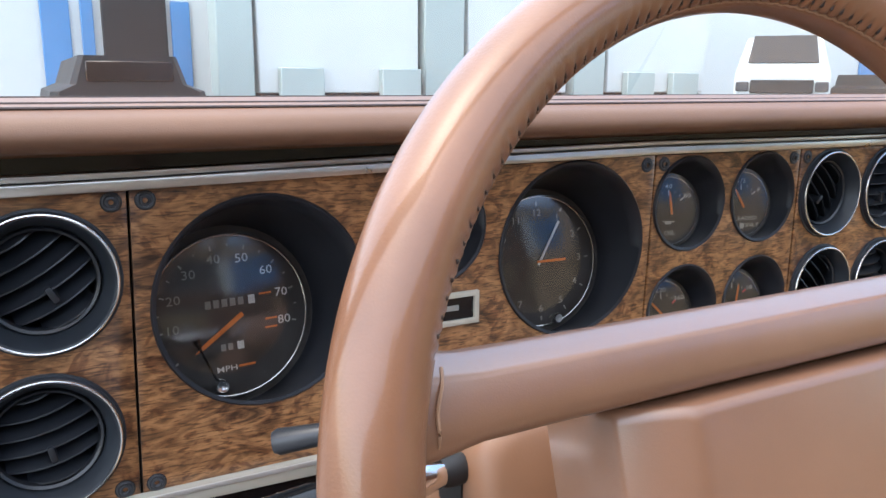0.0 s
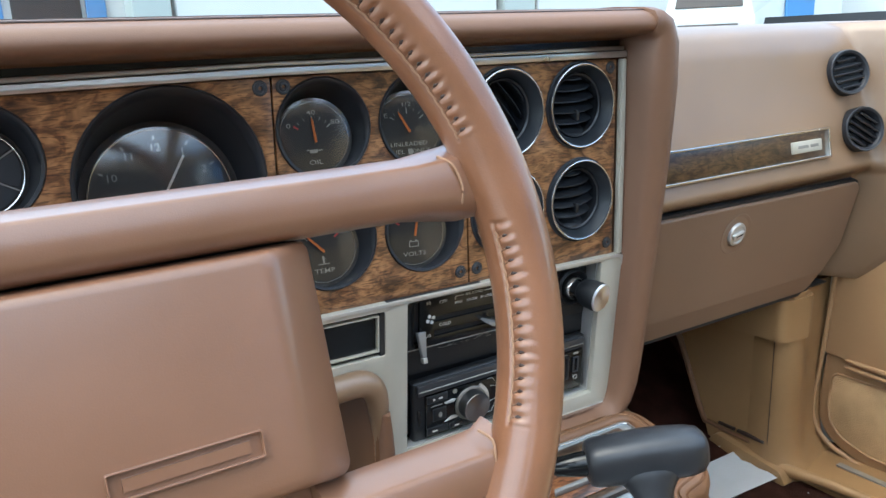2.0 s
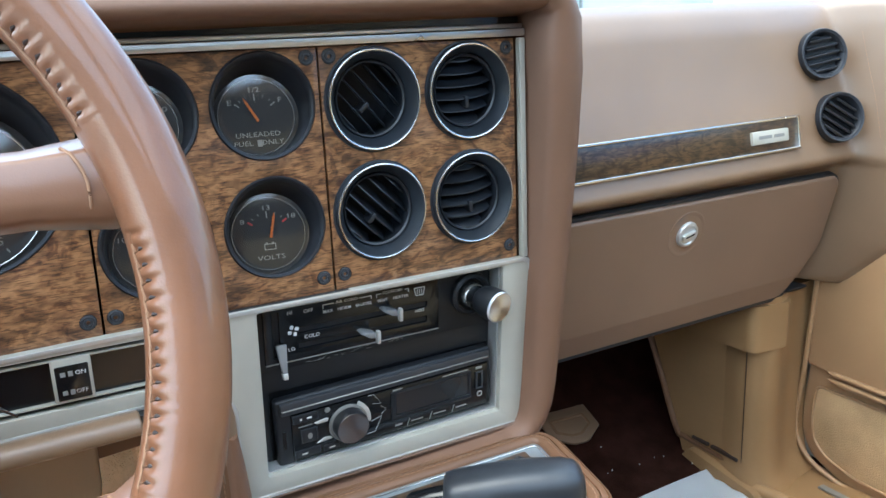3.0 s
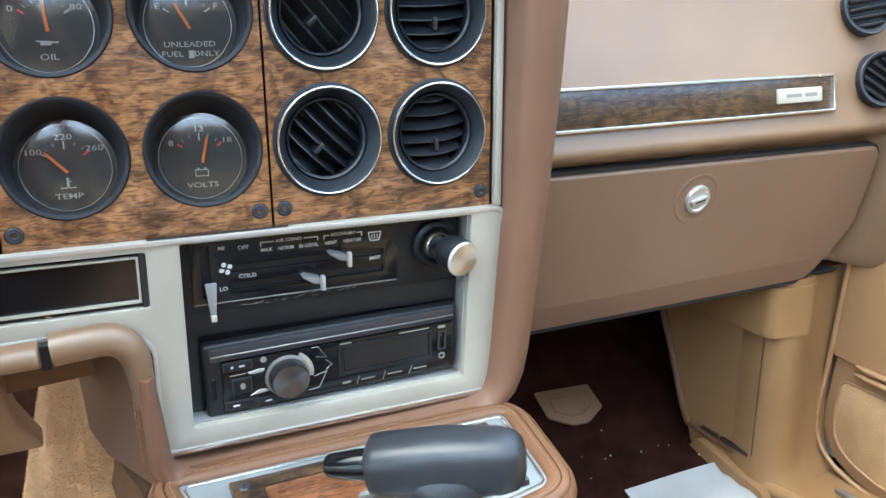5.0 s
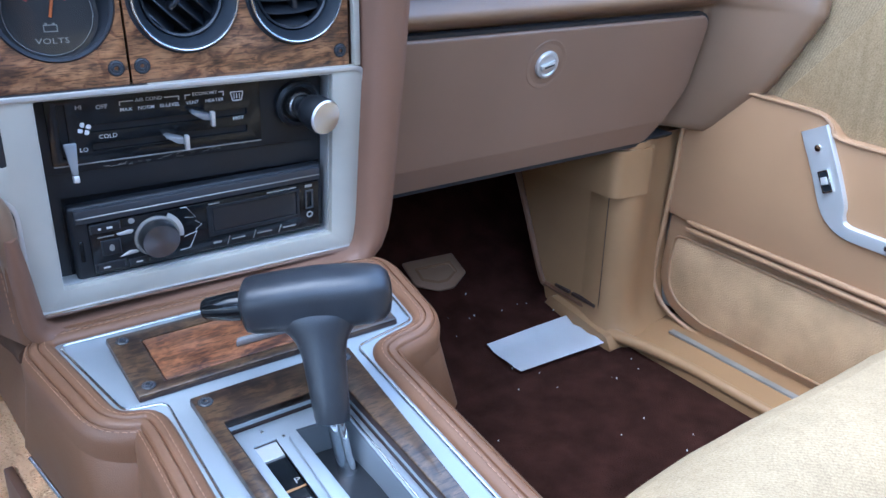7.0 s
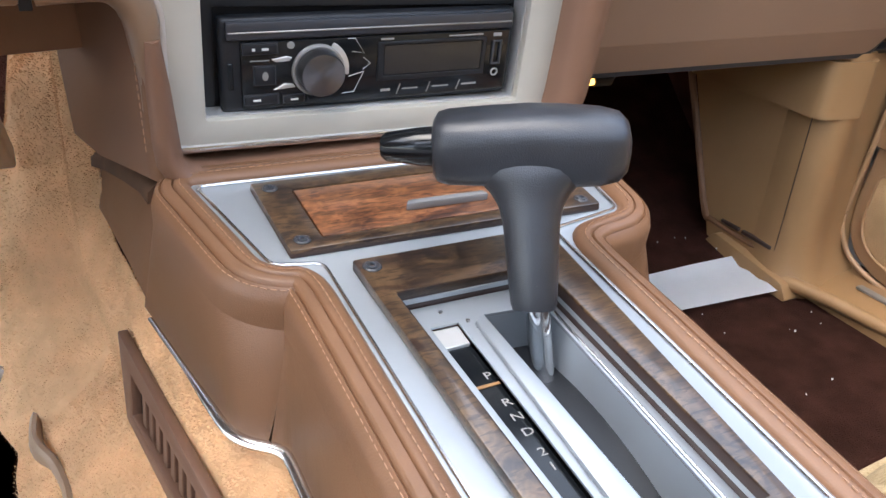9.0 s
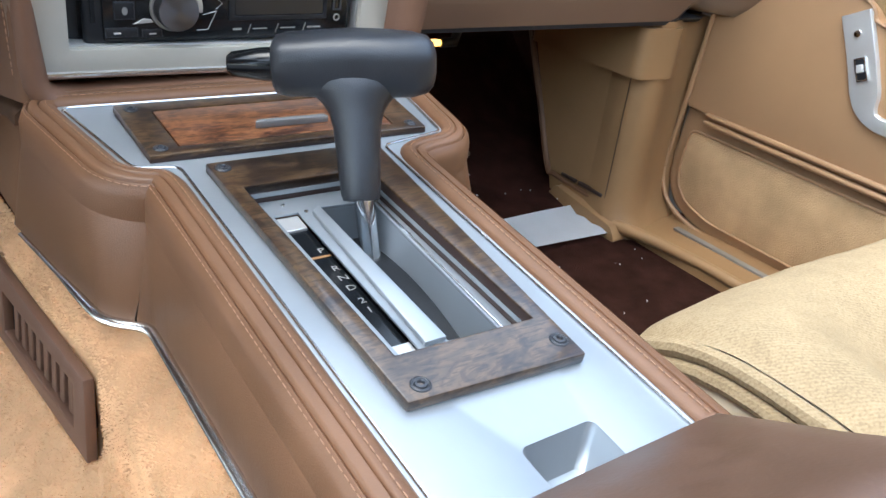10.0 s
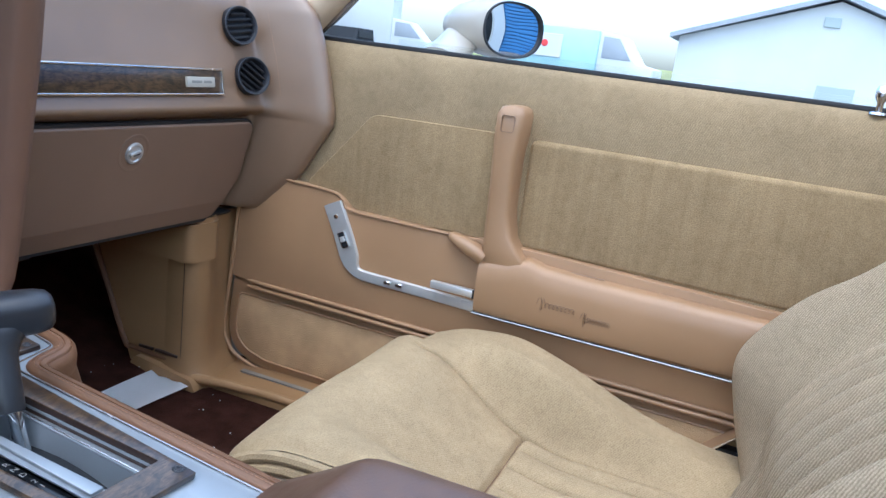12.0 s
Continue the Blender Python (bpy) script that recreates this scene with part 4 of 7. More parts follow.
LT = BZ @ Matrix.Translation((0.1085, 0.459, -0.016)) @ Matrix.Scale(1.24, 4) @ Matrix.Rotation(radians(12), 4, "Y") @ Matrix.Rotation(radians(4), 4, "X")
part("plug", lathe([(0.0055, 0), (0.0055, 0.012), (0.0095, 0.016), (0.0110, 0.022), (0.0112, 0.029), (0.0108, 0.031)], LT, 28), BLACK, lg, "black plug grip")
part("cap", lathe([(0.0106, 0.030), (0.0108, 0.0315), (0.0100, 0.0325), (0, 0.0327)], LT, 32), SPUNB, lg, "spun steel cap")

# car radio
RD = BZ @ Matrix.Translation((0.0307, 0.3785, -0.013)) @ Matrix.Rotation(radians(1.2), 4, "Z") @ Matrix.Diagonal((1.03, 1, 1, 1))
radio = thing("car_radio", "black single-height car radio with silver dial knob", "radio", (0.0335, 0.0, 0.3495))
rb = part("body", rbox(-0.0945, -0.028, 0, 0.0925, 0.029, 0.010, 0.003, 3, RD), BLACK, radio, "black radio front")
part("top_lip", rbox(-0.091, 0.0165, 0.008, 0.090, 0.027, 0.0125, 0.0015, 2, RD), GREYP, radio, "ridged grey upper lip")
part("top_lip", rbox(-0.090, 0.0205, 0.012, 0.089, 0.0215, 0.0133, 0.0003, 1, RD), SILVERD, radio)
part("front_plate", rbox(-0.0835, -0.0245, 0.009, 0.0885, 0.0155, 0.0125, 0.001, 2, RD), GLOSSB, radio, "gloss black control plate")
dp = part("display", plate(rect(-0.0020, -0.0130, 0.0715, 0.0120), [rect(0.0020, -0.0098, 0.0690, 0.0098)], 0.0016, RD @ Matrix.Translation((0, 0, 0.0122)), 0.0006), BLACK, radio, "black framed display", 30)
part("screen", rbox(0.0022, -0.0096, 0.0122, 0.0688, 0.0096, 0.0128, 0.0003, 1, RD), surface("dull_lcd", (0.016, 0.017, 0.018), 0.22, var=0.1, bump=0), dp, "dark unlit screen")
KN = RD @ Matrix.Translation((-0.0390, -0.003, 0))
part("dial_ring", ring_body(0.0146, 0.0014, KN @ Matrix.Translation((0, 0, 0.0135)), 44, 8), SILVERD, radio, "dull dial ring")
part("dial_knob", lathe([(0.0136, 0.012), (0.0134, 0.0225), (0.0126, 0.0240), (0, 0.0242)], KN, 44), SPUN, radio, "spun metal dial knob")
arc = [(r, a) for r, a in [(0.0188, -12 + 8 * i) for i in range(10)] + [(0.0152, 60 - 8 * i) for i in range(10)]]
part("crescent", prism([(r * math.cos(radians(a)) * (1.0 if r < 0.02 else 0.98), r * math.sin(radians(a))) for r, a in arc], 0.0018, KN @ Matrix.Translation((0, 0, 0.0124)), 0.0004), SATIN, radio, "silver crescent beside the dial", 30)
for x, y, w, h in ((-0.0703, -0.0045, 0.0120, 0.0110), (-0.0725, 0.0115, 0.0190, 0.0060), (-0.0725, -0.0190, 0.0190, 0.0055), (-0.0535, -0.0200, 0.0120, 0.0045)):
    b = part("button", rbox(x - w / 2, y - h / 2, 0.012, x + w / 2, y + h / 2, 0.0138, 0.0008, 2, RD), BLACK, radio)
    part("button_edge", plate(rect(x - w / 2 - 0.0006, y - h / 2 - 0.0006, x + w / 2 + 0.0006, y + h / 2 + 0.0006), [rect(x - w / 2, y - h / 2, x + w / 2, y + h / 2)], 0.0004, RD @ Matrix.Translation((0, 0, 0.0124))), GREYP, b, "", 0)
T4 = RD @ Matrix.Translation((0, 0, 0.0139))
T5 = RD @ Matrix.Translation((0, 0, 0.0126))
part("mark_disc", lathe([(0.0022, 0), (0.0022, 0.0003), (0, 0.0003)], T5 @ Matrix.Translation((-0.0550, 0.0128, 0)), 20), CREAM, radio, "round pale mark", 0)
part("mark_disc", lathe([(0.0022, 0), (0.0022, 0.0003), (0, 0.0003)], T4 @ Matrix.Translation((-0.0703, -0.0045, 0)) @ Matrix.Diagonal((0.8, 1.2, 1, 1)), 20), CREAM, radio, "oval pale mark", 0)
bars([(-0.0765, 0.0115, 0.0016, 0.0016), (-0.0700, 0.0115, 0.0038, 0.0014), (-0.0755, -0.0190, 0.0045, 0.0012), (-0.0535, -0.0200, 0.0045, 0.0010)], T4, WHITE, radio)
bars([(-0.0730, 0.0045, 0.0110, 0.0007), (0.0040, -0.0192, 0.0062, 0.0016), (0.0205, -0.0192, 0.0105, 0.0009), (0.0415, -0.0192, 0.0115, 0.0009), (0.0620, -0.0192, 0.0105, 0.0012), (0.0040, 0.0135, 0.0085, 0.0012), (0.0570, 0.0135, 0.0240, 0.0010), (0.0795, 0.0128, 0.0060, 0.0022)], T5, CREAM, radio)
for x in (0.0125, 0.0330, 0.0540):
    part("divider", prism([(x - 0.0012, -0.0225), (x - 0.0006, -0.0225), (x + 0.0016, -0.0160), (x + 0.0010, -0.0160)], 0.0004, T5), SILVERD, radio, "", 0)
for pts in ([(-0.0665, 0.0052), (-0.0575, 0.0066), (-0.0545, 0.0058), (-0.0560, 0.0036), (-0.0640, 0.0034)], [(-0.0660, -0.0135), (-0.0590, -0.0098), (-0.0540, -0.0105), (-0.0525, -0.0125)]):
    part("trim_wedge", prism(pts, 0.0012, T5, 0.0003, 1), SATIN, radio, "silver wedge", 0)
for line in ([(-0.0210, 0.0150), (-0.0165, 0.0150), (-0.0105, 0.0055), (-0.0180, 0.0070)], [(-0.0105, -0.0060), (-0.0200, -0.0085)], [(-0.0105, -0.0060), (-0.0165, -0.0185), (-0.0240, -0.0190)], [(-0.0110, 0.0030), (-0.0065, -0.0010), (-0.0110, -0.0045)]):
    part("trim_line", tube([T5 @ Vector((x, y, 0.0001)) for x, y in line], 0.00022, 6), SATIN, radio, "thin pale key outline")
part("usb_port", plate(rect(0.0765, -0.007, 0.0830, 0.009), [rect(0.0777, -0.006, 0.0818, 0.008)], 0.0012, RD @ Matrix.Translation((0, 0, 0.0125))), GREYP, radio, "usb socket", 0)
part("jack", ring_body(0.0022, 0.0006, RD @ Matrix.Translation((0.0800, -0.0125, 0.0128)), 20, 6), SILVERD, radio, "round jack socket")
part("slot", rbox(-0.0905, -0.013, 0.0095, -0.0875, 0.003, 0.0106, 0.0004, 1, RD), GLOSSB, radio, "release slot")
part("radio_frame", plate(rect(-0.0765, 0.3495, 0.1295, 0.4275), [rect(-0.0680, 0.3505, 0.1275, 0.409)], 0.004, BZ @ Matrix.Translation((0, 0, -0.0175)), 0.0004), BLACK, dash, "black radio mounting plate", 30)

# knee pads under the left of the bezel
pad_sec = soften([(-0.002, 0.4385), (-0.012, 0.4425), (-0.021, 0.439), (-0.023, 0.431), (-0.014, 0.4245), (0.05, 0.4215), (0.05, 0.4385)], 0.006, 4)
part("knee_pad", section(pad_sec, -0.645, -0.1625, 0.002), VINYL, dash, "brown vinyl knee pad")
corner = smooth_path([(-0.1560, -0.0075, 0.4325), (-0.142, -0.0080, 0.4335), (-0.1240, -0.0080, 0.4335), (-0.1145, -0.0080, 0.4280), (-0.1095, -0.0070, 0.4170), (-0.1078, -0.0050, 0.400), (-0.1070, -0.0030, 0.385), (-0.1070, -0.0010, 0.365)], 5)
part("knee_pad", tube([p + Vector((0, 0, 0.0012)) for p in corner], [0.0105 - 0.0040 * ease(12, 34, i) for i in range(len(corner))], 16), VINYL, dash, "brown vinyl pad turned down beside the radio", 60)
part("pad_back", rbox(-0.1565, 0.0, 0.4225, -0.112, 0.050, 0.4430, 0.003, 2), LEATHER, dash, "brown vinyl behind the pad")
part("recess_panel", prism(soften([(-0.31, 0.378), (-0.20, 0.386), (-0.124, 0.390), (-0.124, 0.43), (-0.31, 0.43)], 0.004), 0.010, front(0.056), 0.002), LEATHER, dash, "brown vinyl back of the recess")
part("pad_gap", rbox(-0.1630, -0.010, 0.4215, -0.1570, 0.040, 0.4375, 0.0004, 1), BLACK, dash, "dark gap between the pads")
part("knee_panel", section([(0.004, 0.424), (0.020, 0.424), (0.085, 0.365), (0.22, 0.275), (0.205, 0.262), (0.070, 0.352)], -0.64, -0.190, 0.003), VINYL, dash, "brown lower dash panel")

# passenger side of the dash
pp = [(0.46, 0.688), (0.20, 0.693), (0.120, 0.690), (0.092, 0.682), (0.078, 0.660), (0.066, 0.615), (0.050, 0.565), (0.046, 0.540), (0.040, 0.522), (0.036, 0.510), (0.046, 0.502), (0.058, 0.498), (0.090, 0.41), (0.10, 0.345), (0.20, 0.336), (0.46, 0.40)]


PAD_END = [(0.10, 0.697), (0.04, 0.690), (0.0, 0.680), (-0.022, 0.660), (-0.040, 0.615), (-0.055, 0.565), (-0.066, 0.520), (-0.066, 0.498), (-0.054, 0.470), (-0.034, 0.436), (-0.006, 0.400), (0.034, 0.362), (0.082, 0.326)]


def dash_right():
    """The pad's outline, which swells towards the driver where it meets the door."""
    prof2 = soften(pp, 0.010, 4)
    rings = []
    swell = [(z, y) for y, z in PAD_END]
    for x, back in ((0.170, 0), (0.56, 0), (0.62, 0), (0.640, 0), (0.648, 0), (0.651, 0), (0.655, 0), (0.660, 0), (0.665, 0), (0.670, 0), (0.675, 0), (0.680, 0), (0.686, 0), (0.691, 0), (0.697, 0.004), (0.700, 0.012), (0.7015, 0.026)):
        e = ease(0.647, 0.680, x)
        ring = []
        for y, z in prof2:
            near = e if y < 0.15 and z < 0.692 else e * max(0.0, (0.30 - y) / 0.15) * 0.5 if y < 0.30 else 0.0
            ring.append(Vector((x, y + (along(swell, z) - y) * near + back * (1 if y < 0.2 else 0), z)))
        rings.append(ring)
    return loft(rings)


part("passenger_pad", dash_right(), VINYL, dash, "smooth brown passenger pad", 60)


def face_y(z):
    """Depth of the passenger pad's face at a height."""
    for (y0, z0), (y1, z1) in zip(pp[3:], pp[4:]):
        if z1 <= z <= z0:
            return y0 + (y1 - y0) * (z0 - z) / (z0 - z1)
    return 0.05


END_SEAM = [(0.6585, face_y(z) + (along([(v, y) for y, v in PAD_END], z) - face_y(z)) * ease(0.647, 0.680, 0.6585) - 0.0008, z) for z in (0.655, 0.615, 0.575, 0.535)]
stitches(smooth_path(END_SEAM, 6), 0.0036, 0.0004, 0.0052, dash, up=(-0.3, -0.9, 0.2))
ST = front(0.0465) @ Matrix.Translation((0, 0.548, 0)) @ Matrix.Rotation(radians(-9), 4, "X")
st = part("wood_strip", prism(rect(0.185, -0.0165, 0.5535, 0.0165), 0.004, ST, 0.001), WOODD, dash, "dark wood trim strip")
part("strip_border", plate(rect(0.185, -0.0185, 0.5555, 0.0185), [rect(0.186, -0.0158, 0.5530, 0.0158)], 0.006, ST, 0.0006), STEEL, st, "bright border")
bd = part("badge", prism(round_rect(0.478, -0.0075, 0.5345, 0.0065, 0.0015), 0.0075, ST, 0.0008), SILVER, st, "pale metal badge")
bars([(0.497, -0.0004, 0.02, 0.0035), (0.519, -0.0004, 0.016, 0.0035)], ST @ Matrix.Translation((0, 0, 0.0074)), CREAM, bd)

GL = front(0.050) @ Matrix.Translation((0, 0.492, 0)) @ Matrix.Rotation(radians(13.5), 4, "X")
gout = soften([(0.186, 0.002), (0.634, -0.003), (0.6430, -0.012), (0.6425, -0.095), (0.603, -0.156), (0.594, -0.163), (0.186, -0.160)], 0.010)
part("glovebox_gap", prism(soften([(0.184, 0.0060), (0.635, 0.0000), (0.6455, -0.010), (0.6450, -0.096), (0.605, -0.1585), (0.596, -0.1655), (0.184, -0.1625)], 0.010), 0.0072, GL @ Matrix.Translation((0, 0, -0.006))), RUBBER, dash, "dark gap round the glovebox door")


def glove_door():
    """The door's face, folded back a little along a crease above its lower edge."""
    b = prism(gout, 0.011, GL @ Matrix.Translation((0, 0, -0.006)), 0.003, 3)
    bmesh.ops.bisect_plane(b, geom=b.verts[:] + b.edges[:] + b.faces[:], plane_co=GL @ Vector((0, -0.132, 0)), plane_no=GL.to_3x3() @ Vector((0, 1, 0)))
    back = GL.inverted()
    for v in b.verts:
        p = back @ v.co
        if p.y < -0.132:
            v.co = GL @ Vector((p.x, p.y, p.z - (-0.132 - p.y) * 0.13))
    return b


gb = part("glovebox_door", glove_door(), GLOVE, dash, "brown glovebox door", 5)
LK = GL @ Matrix.Translation((0.4005, -0.0365, 0.0046))
part("lock_dish", lathe([(0.0275, -0.0006), (0.0255, 0.0008), (0.0215, 0.0004), (0.0165, -0.0022), (0, -0.0022)], LK, 36), GLOVE, gb, "dished lock surround")
lk = part("lock", lathe([(0.0145, -0.002), (0.0145, 0.0015), (0.0135, 0.0034), (0.0112, 0.0040), (0.0098, 0.0028), (0, 0.0028)], LK, 32), SATIN, gb, "round chrome lock")
bar_m = LK @ Matrix.Rotation(radians(14), 4, "Z")
part("grip_bar", rbox(-0.0092, -0.0030, 0.0024, 0.0092, 0.0030, 0.0062, 0.0012, 2, bar_m), SATIN, lk, "raised lock grip")
part("keyhole_bar", rbox(-0.0060, -0.0008, 0.0055, 0.0060, 0.0008, 0.0065, 0.0002, 1, bar_m), GLOSSB, lk, "dark key slot")
part("lower_lip", section(soften([(0.088, 0.338), (0.098, 0.330), (0.24, 0.332), (0.24, 0.340)], 0.004), 0.185, 0.655, 0.002), RUBBER, dash, "black lower edge of the dash")
part("under_panel", section([(0.12, 0.333), (0.50, 0.388), (0.50, 0.403), (0.12, 0.345)], 0.17, 0.64), BLACK, dash, "black panel under the dash")
for (x, z) in ((0.607, 0.629), (0.6165, 0.559)):
    y = face_y(z)
    M = front(y) @ Matrix.Translation((x, z, 0.0115)) @ Matrix.Rotation(radians(-13), 4, "X") @ Matrix.Rotation(radians(-19), 4, "Y")
    v = part("vent", lathe([(0.028, -0.014), (0.0285, 0.002), (0.0275, 0.005), (0.0245, 0.0045), (0.0225, 0.002), (0.0210, -0.0035), (0, -0.0035)], M, 36), WELL, dash, "round black air vent")
    for i in range(5):
        h = (i - 2) * 0.0084
        half = math.sqrt(0.0215 ** 2 - h * h)
        part("slat", rbox(-half, h - 0.0014, -0.0032, half, h + 0.0014, 0.0036, 0.0008, 2, M @ Matrix.Rotation(radians(5 if z > 0.6 else -38), 4, "Z") @ Matrix.Translation((0, h, 0)) @ Matrix.Rotation(radians(28), 4, "X") @ Matrix.Translation((0, -h, 0))), SLAT, v)
    part("rim", ring_body(0.0270, 0.0009, M @ Matrix.Translation((0, 0, 0.0046)), 40, 8), GREYP, v, "thin grey rim")
solid("courtesy_lamp", tube([(0.333, 0.211, 0.290), (0.336, 0.211, 0.290), (0.345, 0.211, 0.2895), (0.354, 0.211, 0.289), (0.357, 0.211, 0.289)], [0.0015, 0.0036, 0.0042, 0.0036, 0.0015], 16), BULB, "small warm courtesy lamp under the dash", "lamp")
part("lamp_socket", tube([(0.352, 0.211, 0.289), (0.372, 0.211, 0.289), (0.376, 0.212, 0.30), (0.376, 0.214, 0.342)], [0.0058, 0.0062, 0.006, 0.005], 12), BLACK, dash, "black lamp socket on a bracket")

# ---- steering wheel ----
WC, WT = Vector((-0.3345, -0.2645, 0.5965)), 17.4
MW = Matrix.Translation(WC) @ Matrix.Rotation(radians(90 - WT), 4, "X")
MP = MW @ Matrix.Translation((0, -0.0080, 0))
RW, TW = 0.1705, 0.0138
wheel = thing("steering_wheel", "brown leather wrapped four-spoke steering wheel", "steering wheel", tuple(WC))
def rim_at(a, phi, extra=0.0):
    r, rz = TW + extra, 0.0150 + extra
    return MW @ Vector(((RW + r * math.cos(phi)) * math.cos(a), (RW + r * math.cos(phi)) * math.sin(a), rz * math.sin(phi)))


A1 = math.asin(0.054 / 0.158)
A2 = math.asin(-0.062 / 0.158)
LACED = [(A1, math.pi - A1), (A2, A1 - 0.24), (math.pi - A1 + 0.24, math.pi - A2)]
PITCH = 0.0056 / RW


def gather(a, phi):
    """How far the sewn seam draws the leather in: a groove, and a pucker at every stitch."""
    for a0, a1 in LACED:
        if a0 - 0.01 < a < a1 + 0.01:
            u = (a - a0) / PITCH
            i = math.floor(u)
            d = (u - i - 0.5) + 0.10 * math.sin(i * 12.9)
            v = math.pi - 0.52 - phi
            fold = math.exp(-((d + 0.06 * math.sin(i * 7.7) * v * 8) / 0.17) ** 2)
            reach = 1.0 if abs(v) < 0.03 else math.exp(-(v / (0.28 + 0.12 * math.sin(i * 5.3))) ** 2) if v > 0 else math.exp(-(v / 0.12) ** 2)
            puff = 0.00030 * math.exp(-((v - 0.12) / 0.25) ** 2) * math.cos(math.pi * 2 * d + math.pi)
            return puff - 0.00066 * fold * reach - 0.0007 * math.exp(-((phi - math.pi + 0.36) / 0.055) ** 2)
    return 0.0


def rim():
    na = 1300
    angles = [0.0, 0.3, 0.6, 0.9, 1.2, 1.45] + [1.65 + 0.05 * k for k in range(27)] + [3.1, 3.4, 3.7, 4.0, 4.3, 4.6, 4.9, 5.2, 5.5, 5.8, 6.05]
    rings = []
    for k in range(na):
        a = -math.pi / 2 + 2 * math.pi * k / na
        rings.append([rim_at(a, phi, gather(a, phi)) for phi in angles])
    rings.append([v.copy() for v in rings[0]])
    bm = loft(rings, False)
    bmesh.ops.remove_doubles(bm, verts=bm.verts[:], dist=1e-6)
    return bm


part("rim", rim(), RIML, wheel, "brown laced leather rim", 60)


def lacing(a0, a1):
    """The hand-sewn seam inside the rim: a thread, and dark pits where it dives."""
    n = int((a1 - a0) / PITCH)
    line = [rim_at(a0 + PITCH * i / 3, math.pi - 0.36 + 0.02 * math.sin(2.1 * i), -0.0005) for i in range(3 * n + 1)]
    part("seam_thread", tube(line, 0.0006, 6), THREAD, wheel, "sewn seam")
    pits, loops = bmesh.new(), bmesh.new()
    for i in range(n):
        a = a0 + PITCH * (i + 0.5 - 0.10 * math.sin(i * 12.9))
        o, q, e = rim_at(a, math.pi - 0.60, -0.0007), rim_at(a, math.pi - 0.74, -0.0008), rim_at(a - 0.2 * PITCH, math.pi - 0.40, -0.0003)
        tube([o.lerp(e, 0.3), o, q], [0.0004, 0.0008, 0.0002], 8, pits)
        tube([e, e.lerp(o, 0.6)], [0.0004, 0.0004], 6, loops)
    for name, b, mt, lb in (("needle_hole", pits, BROWNP, "dark needle holes"), ("lacing", loops, LEATHER, "thread loops")):
        ob = part(name, b, mt, wheel, lb)
        ob["kind"] = "stuff"


for a0, a1 in LACED:
    lacing(a0, a1)


def spoke(y0, y1, x0, x1, zf, zb, drop0, drop1, rx=None):
    """A leather spoke with a rounded, slightly dished front."""
    rings = []
    for k in range(13):
        u = k / 12
        x = x0 + (x1 - x0) * u
        d = drop0 + (drop1 - drop0) * u
        flare = 0.004 * max(0, abs(2 * u - 1) - 0.82) / 0.18
        a, b = y0 + d - flare, y1 + d + flare
        h = (b - a) / 2
        c = (a + b) / 2
        sec = [(-1, zb), (-1.0, zf - 0.007), (-0.86, zf - 0.002), (-0.5, zf), (0.40, zf), (0.50, zf - 0.0007), (0.57, zf - 0.0025), (0.76, zf - 0.0085), (0.94, zf - 0.0142), (1.0, zf - 0.019), (0.98, zb)]
        rings.append([MP @ Vector((x, c + h * p, z)) for p, z in sec])
    return loft(rings)


part("spoke", spoke(0.0345, 0.0600, -0.157, 0.157, 0.0005, -0.024, 0, 0), PAD, wheel, "padded upper spoke", 50)
for s in (-1, 1):
    part("spoke", spoke(-0.086, -0.0575, s * 0.066, s * 0.146, 0.002, -0.016, 0.0, 0.0), PAD, wheel, "padded lower spoke", 50)
part("gap_strip", rbox(-0.072, 0.024, -0.024, 0.078, 0.037, -0.0195, 0.0005, 1, MP), BLACK, wheel, "dark gap above the pad")
for s in (-1, 1):
    edge = [(s * 0.1425, 0.0572, -0.0040), (s * 0.1455, 0.053, 0.0010), (s * 0.1480, 0.046, 0.0014), (s * 0.1482, 0.040, 0.0010), (s * 0.1480, 0.0345, -0.003), (s * 0.1478, 0.0325, -0.010)]
    part("wrap_seam", tube(smooth_path([MP @ Vector(p) for p in edge], 4), 0.0006, 6), THREAD, wheel, "sewn seam where the rim wrap ends")
    low_edge = [(s * 0.1370, -0.0560, -0.006), (s * 0.1385, -0.0600, 0.0012), (s * 0.1375, -0.0680, 0.0024), (s * 0.1400, -0.0760, 0.0024), (s * 0.1390, -0.0840, 0.0010), (s * 0.1375, -0.0870, -0.006)]
    part("wrap_seam", tube(smooth_path([MP @ Vector(p) for p in low_edge], 4), 0.0006, 6), THREAD, wheel, "sewn seam where the rim wrap ends")
part("hub_plate", prism(soften([(-0.076, 0.025), (0.078, 0.025), (0.078, -0.09), (-0.076, -0.09)], 0.01), 0.022, MP @ Matrix.Translation((0, 0, -0.036)), 0.004), PAD, wheel, "brown hub plate")


def pad():
    rings = []
    for z, x0, x1, y0, y1, r in ((-0.052, -0.079, 0.080, -0.056, 0.0300, 0.006), (-0.036, -0.0805, 0.082, -0.056, 0.0325, 0.006), (-0.013, -0.081, 0.083, -0.0565, 0.0338, 0.005), (-0.0095, -0.0795, 0.0815, -0.0560, 0.0330, 0.005), (0.0008, -0.0610, 0.0665, -0.0530, 0.0312, 0.004), (0.0024, -0.0590, 0.0640, -0.0515, 0.0298, 0.004), (0.0030, -0.056, 0.0600, -0.049, 0.0275, 0.004)):
        rings.append([MP @ Vector((x, y, z)) for x, y in round_rect(x0, y0, x1, y1, r, 5)])
    return loft(rings)


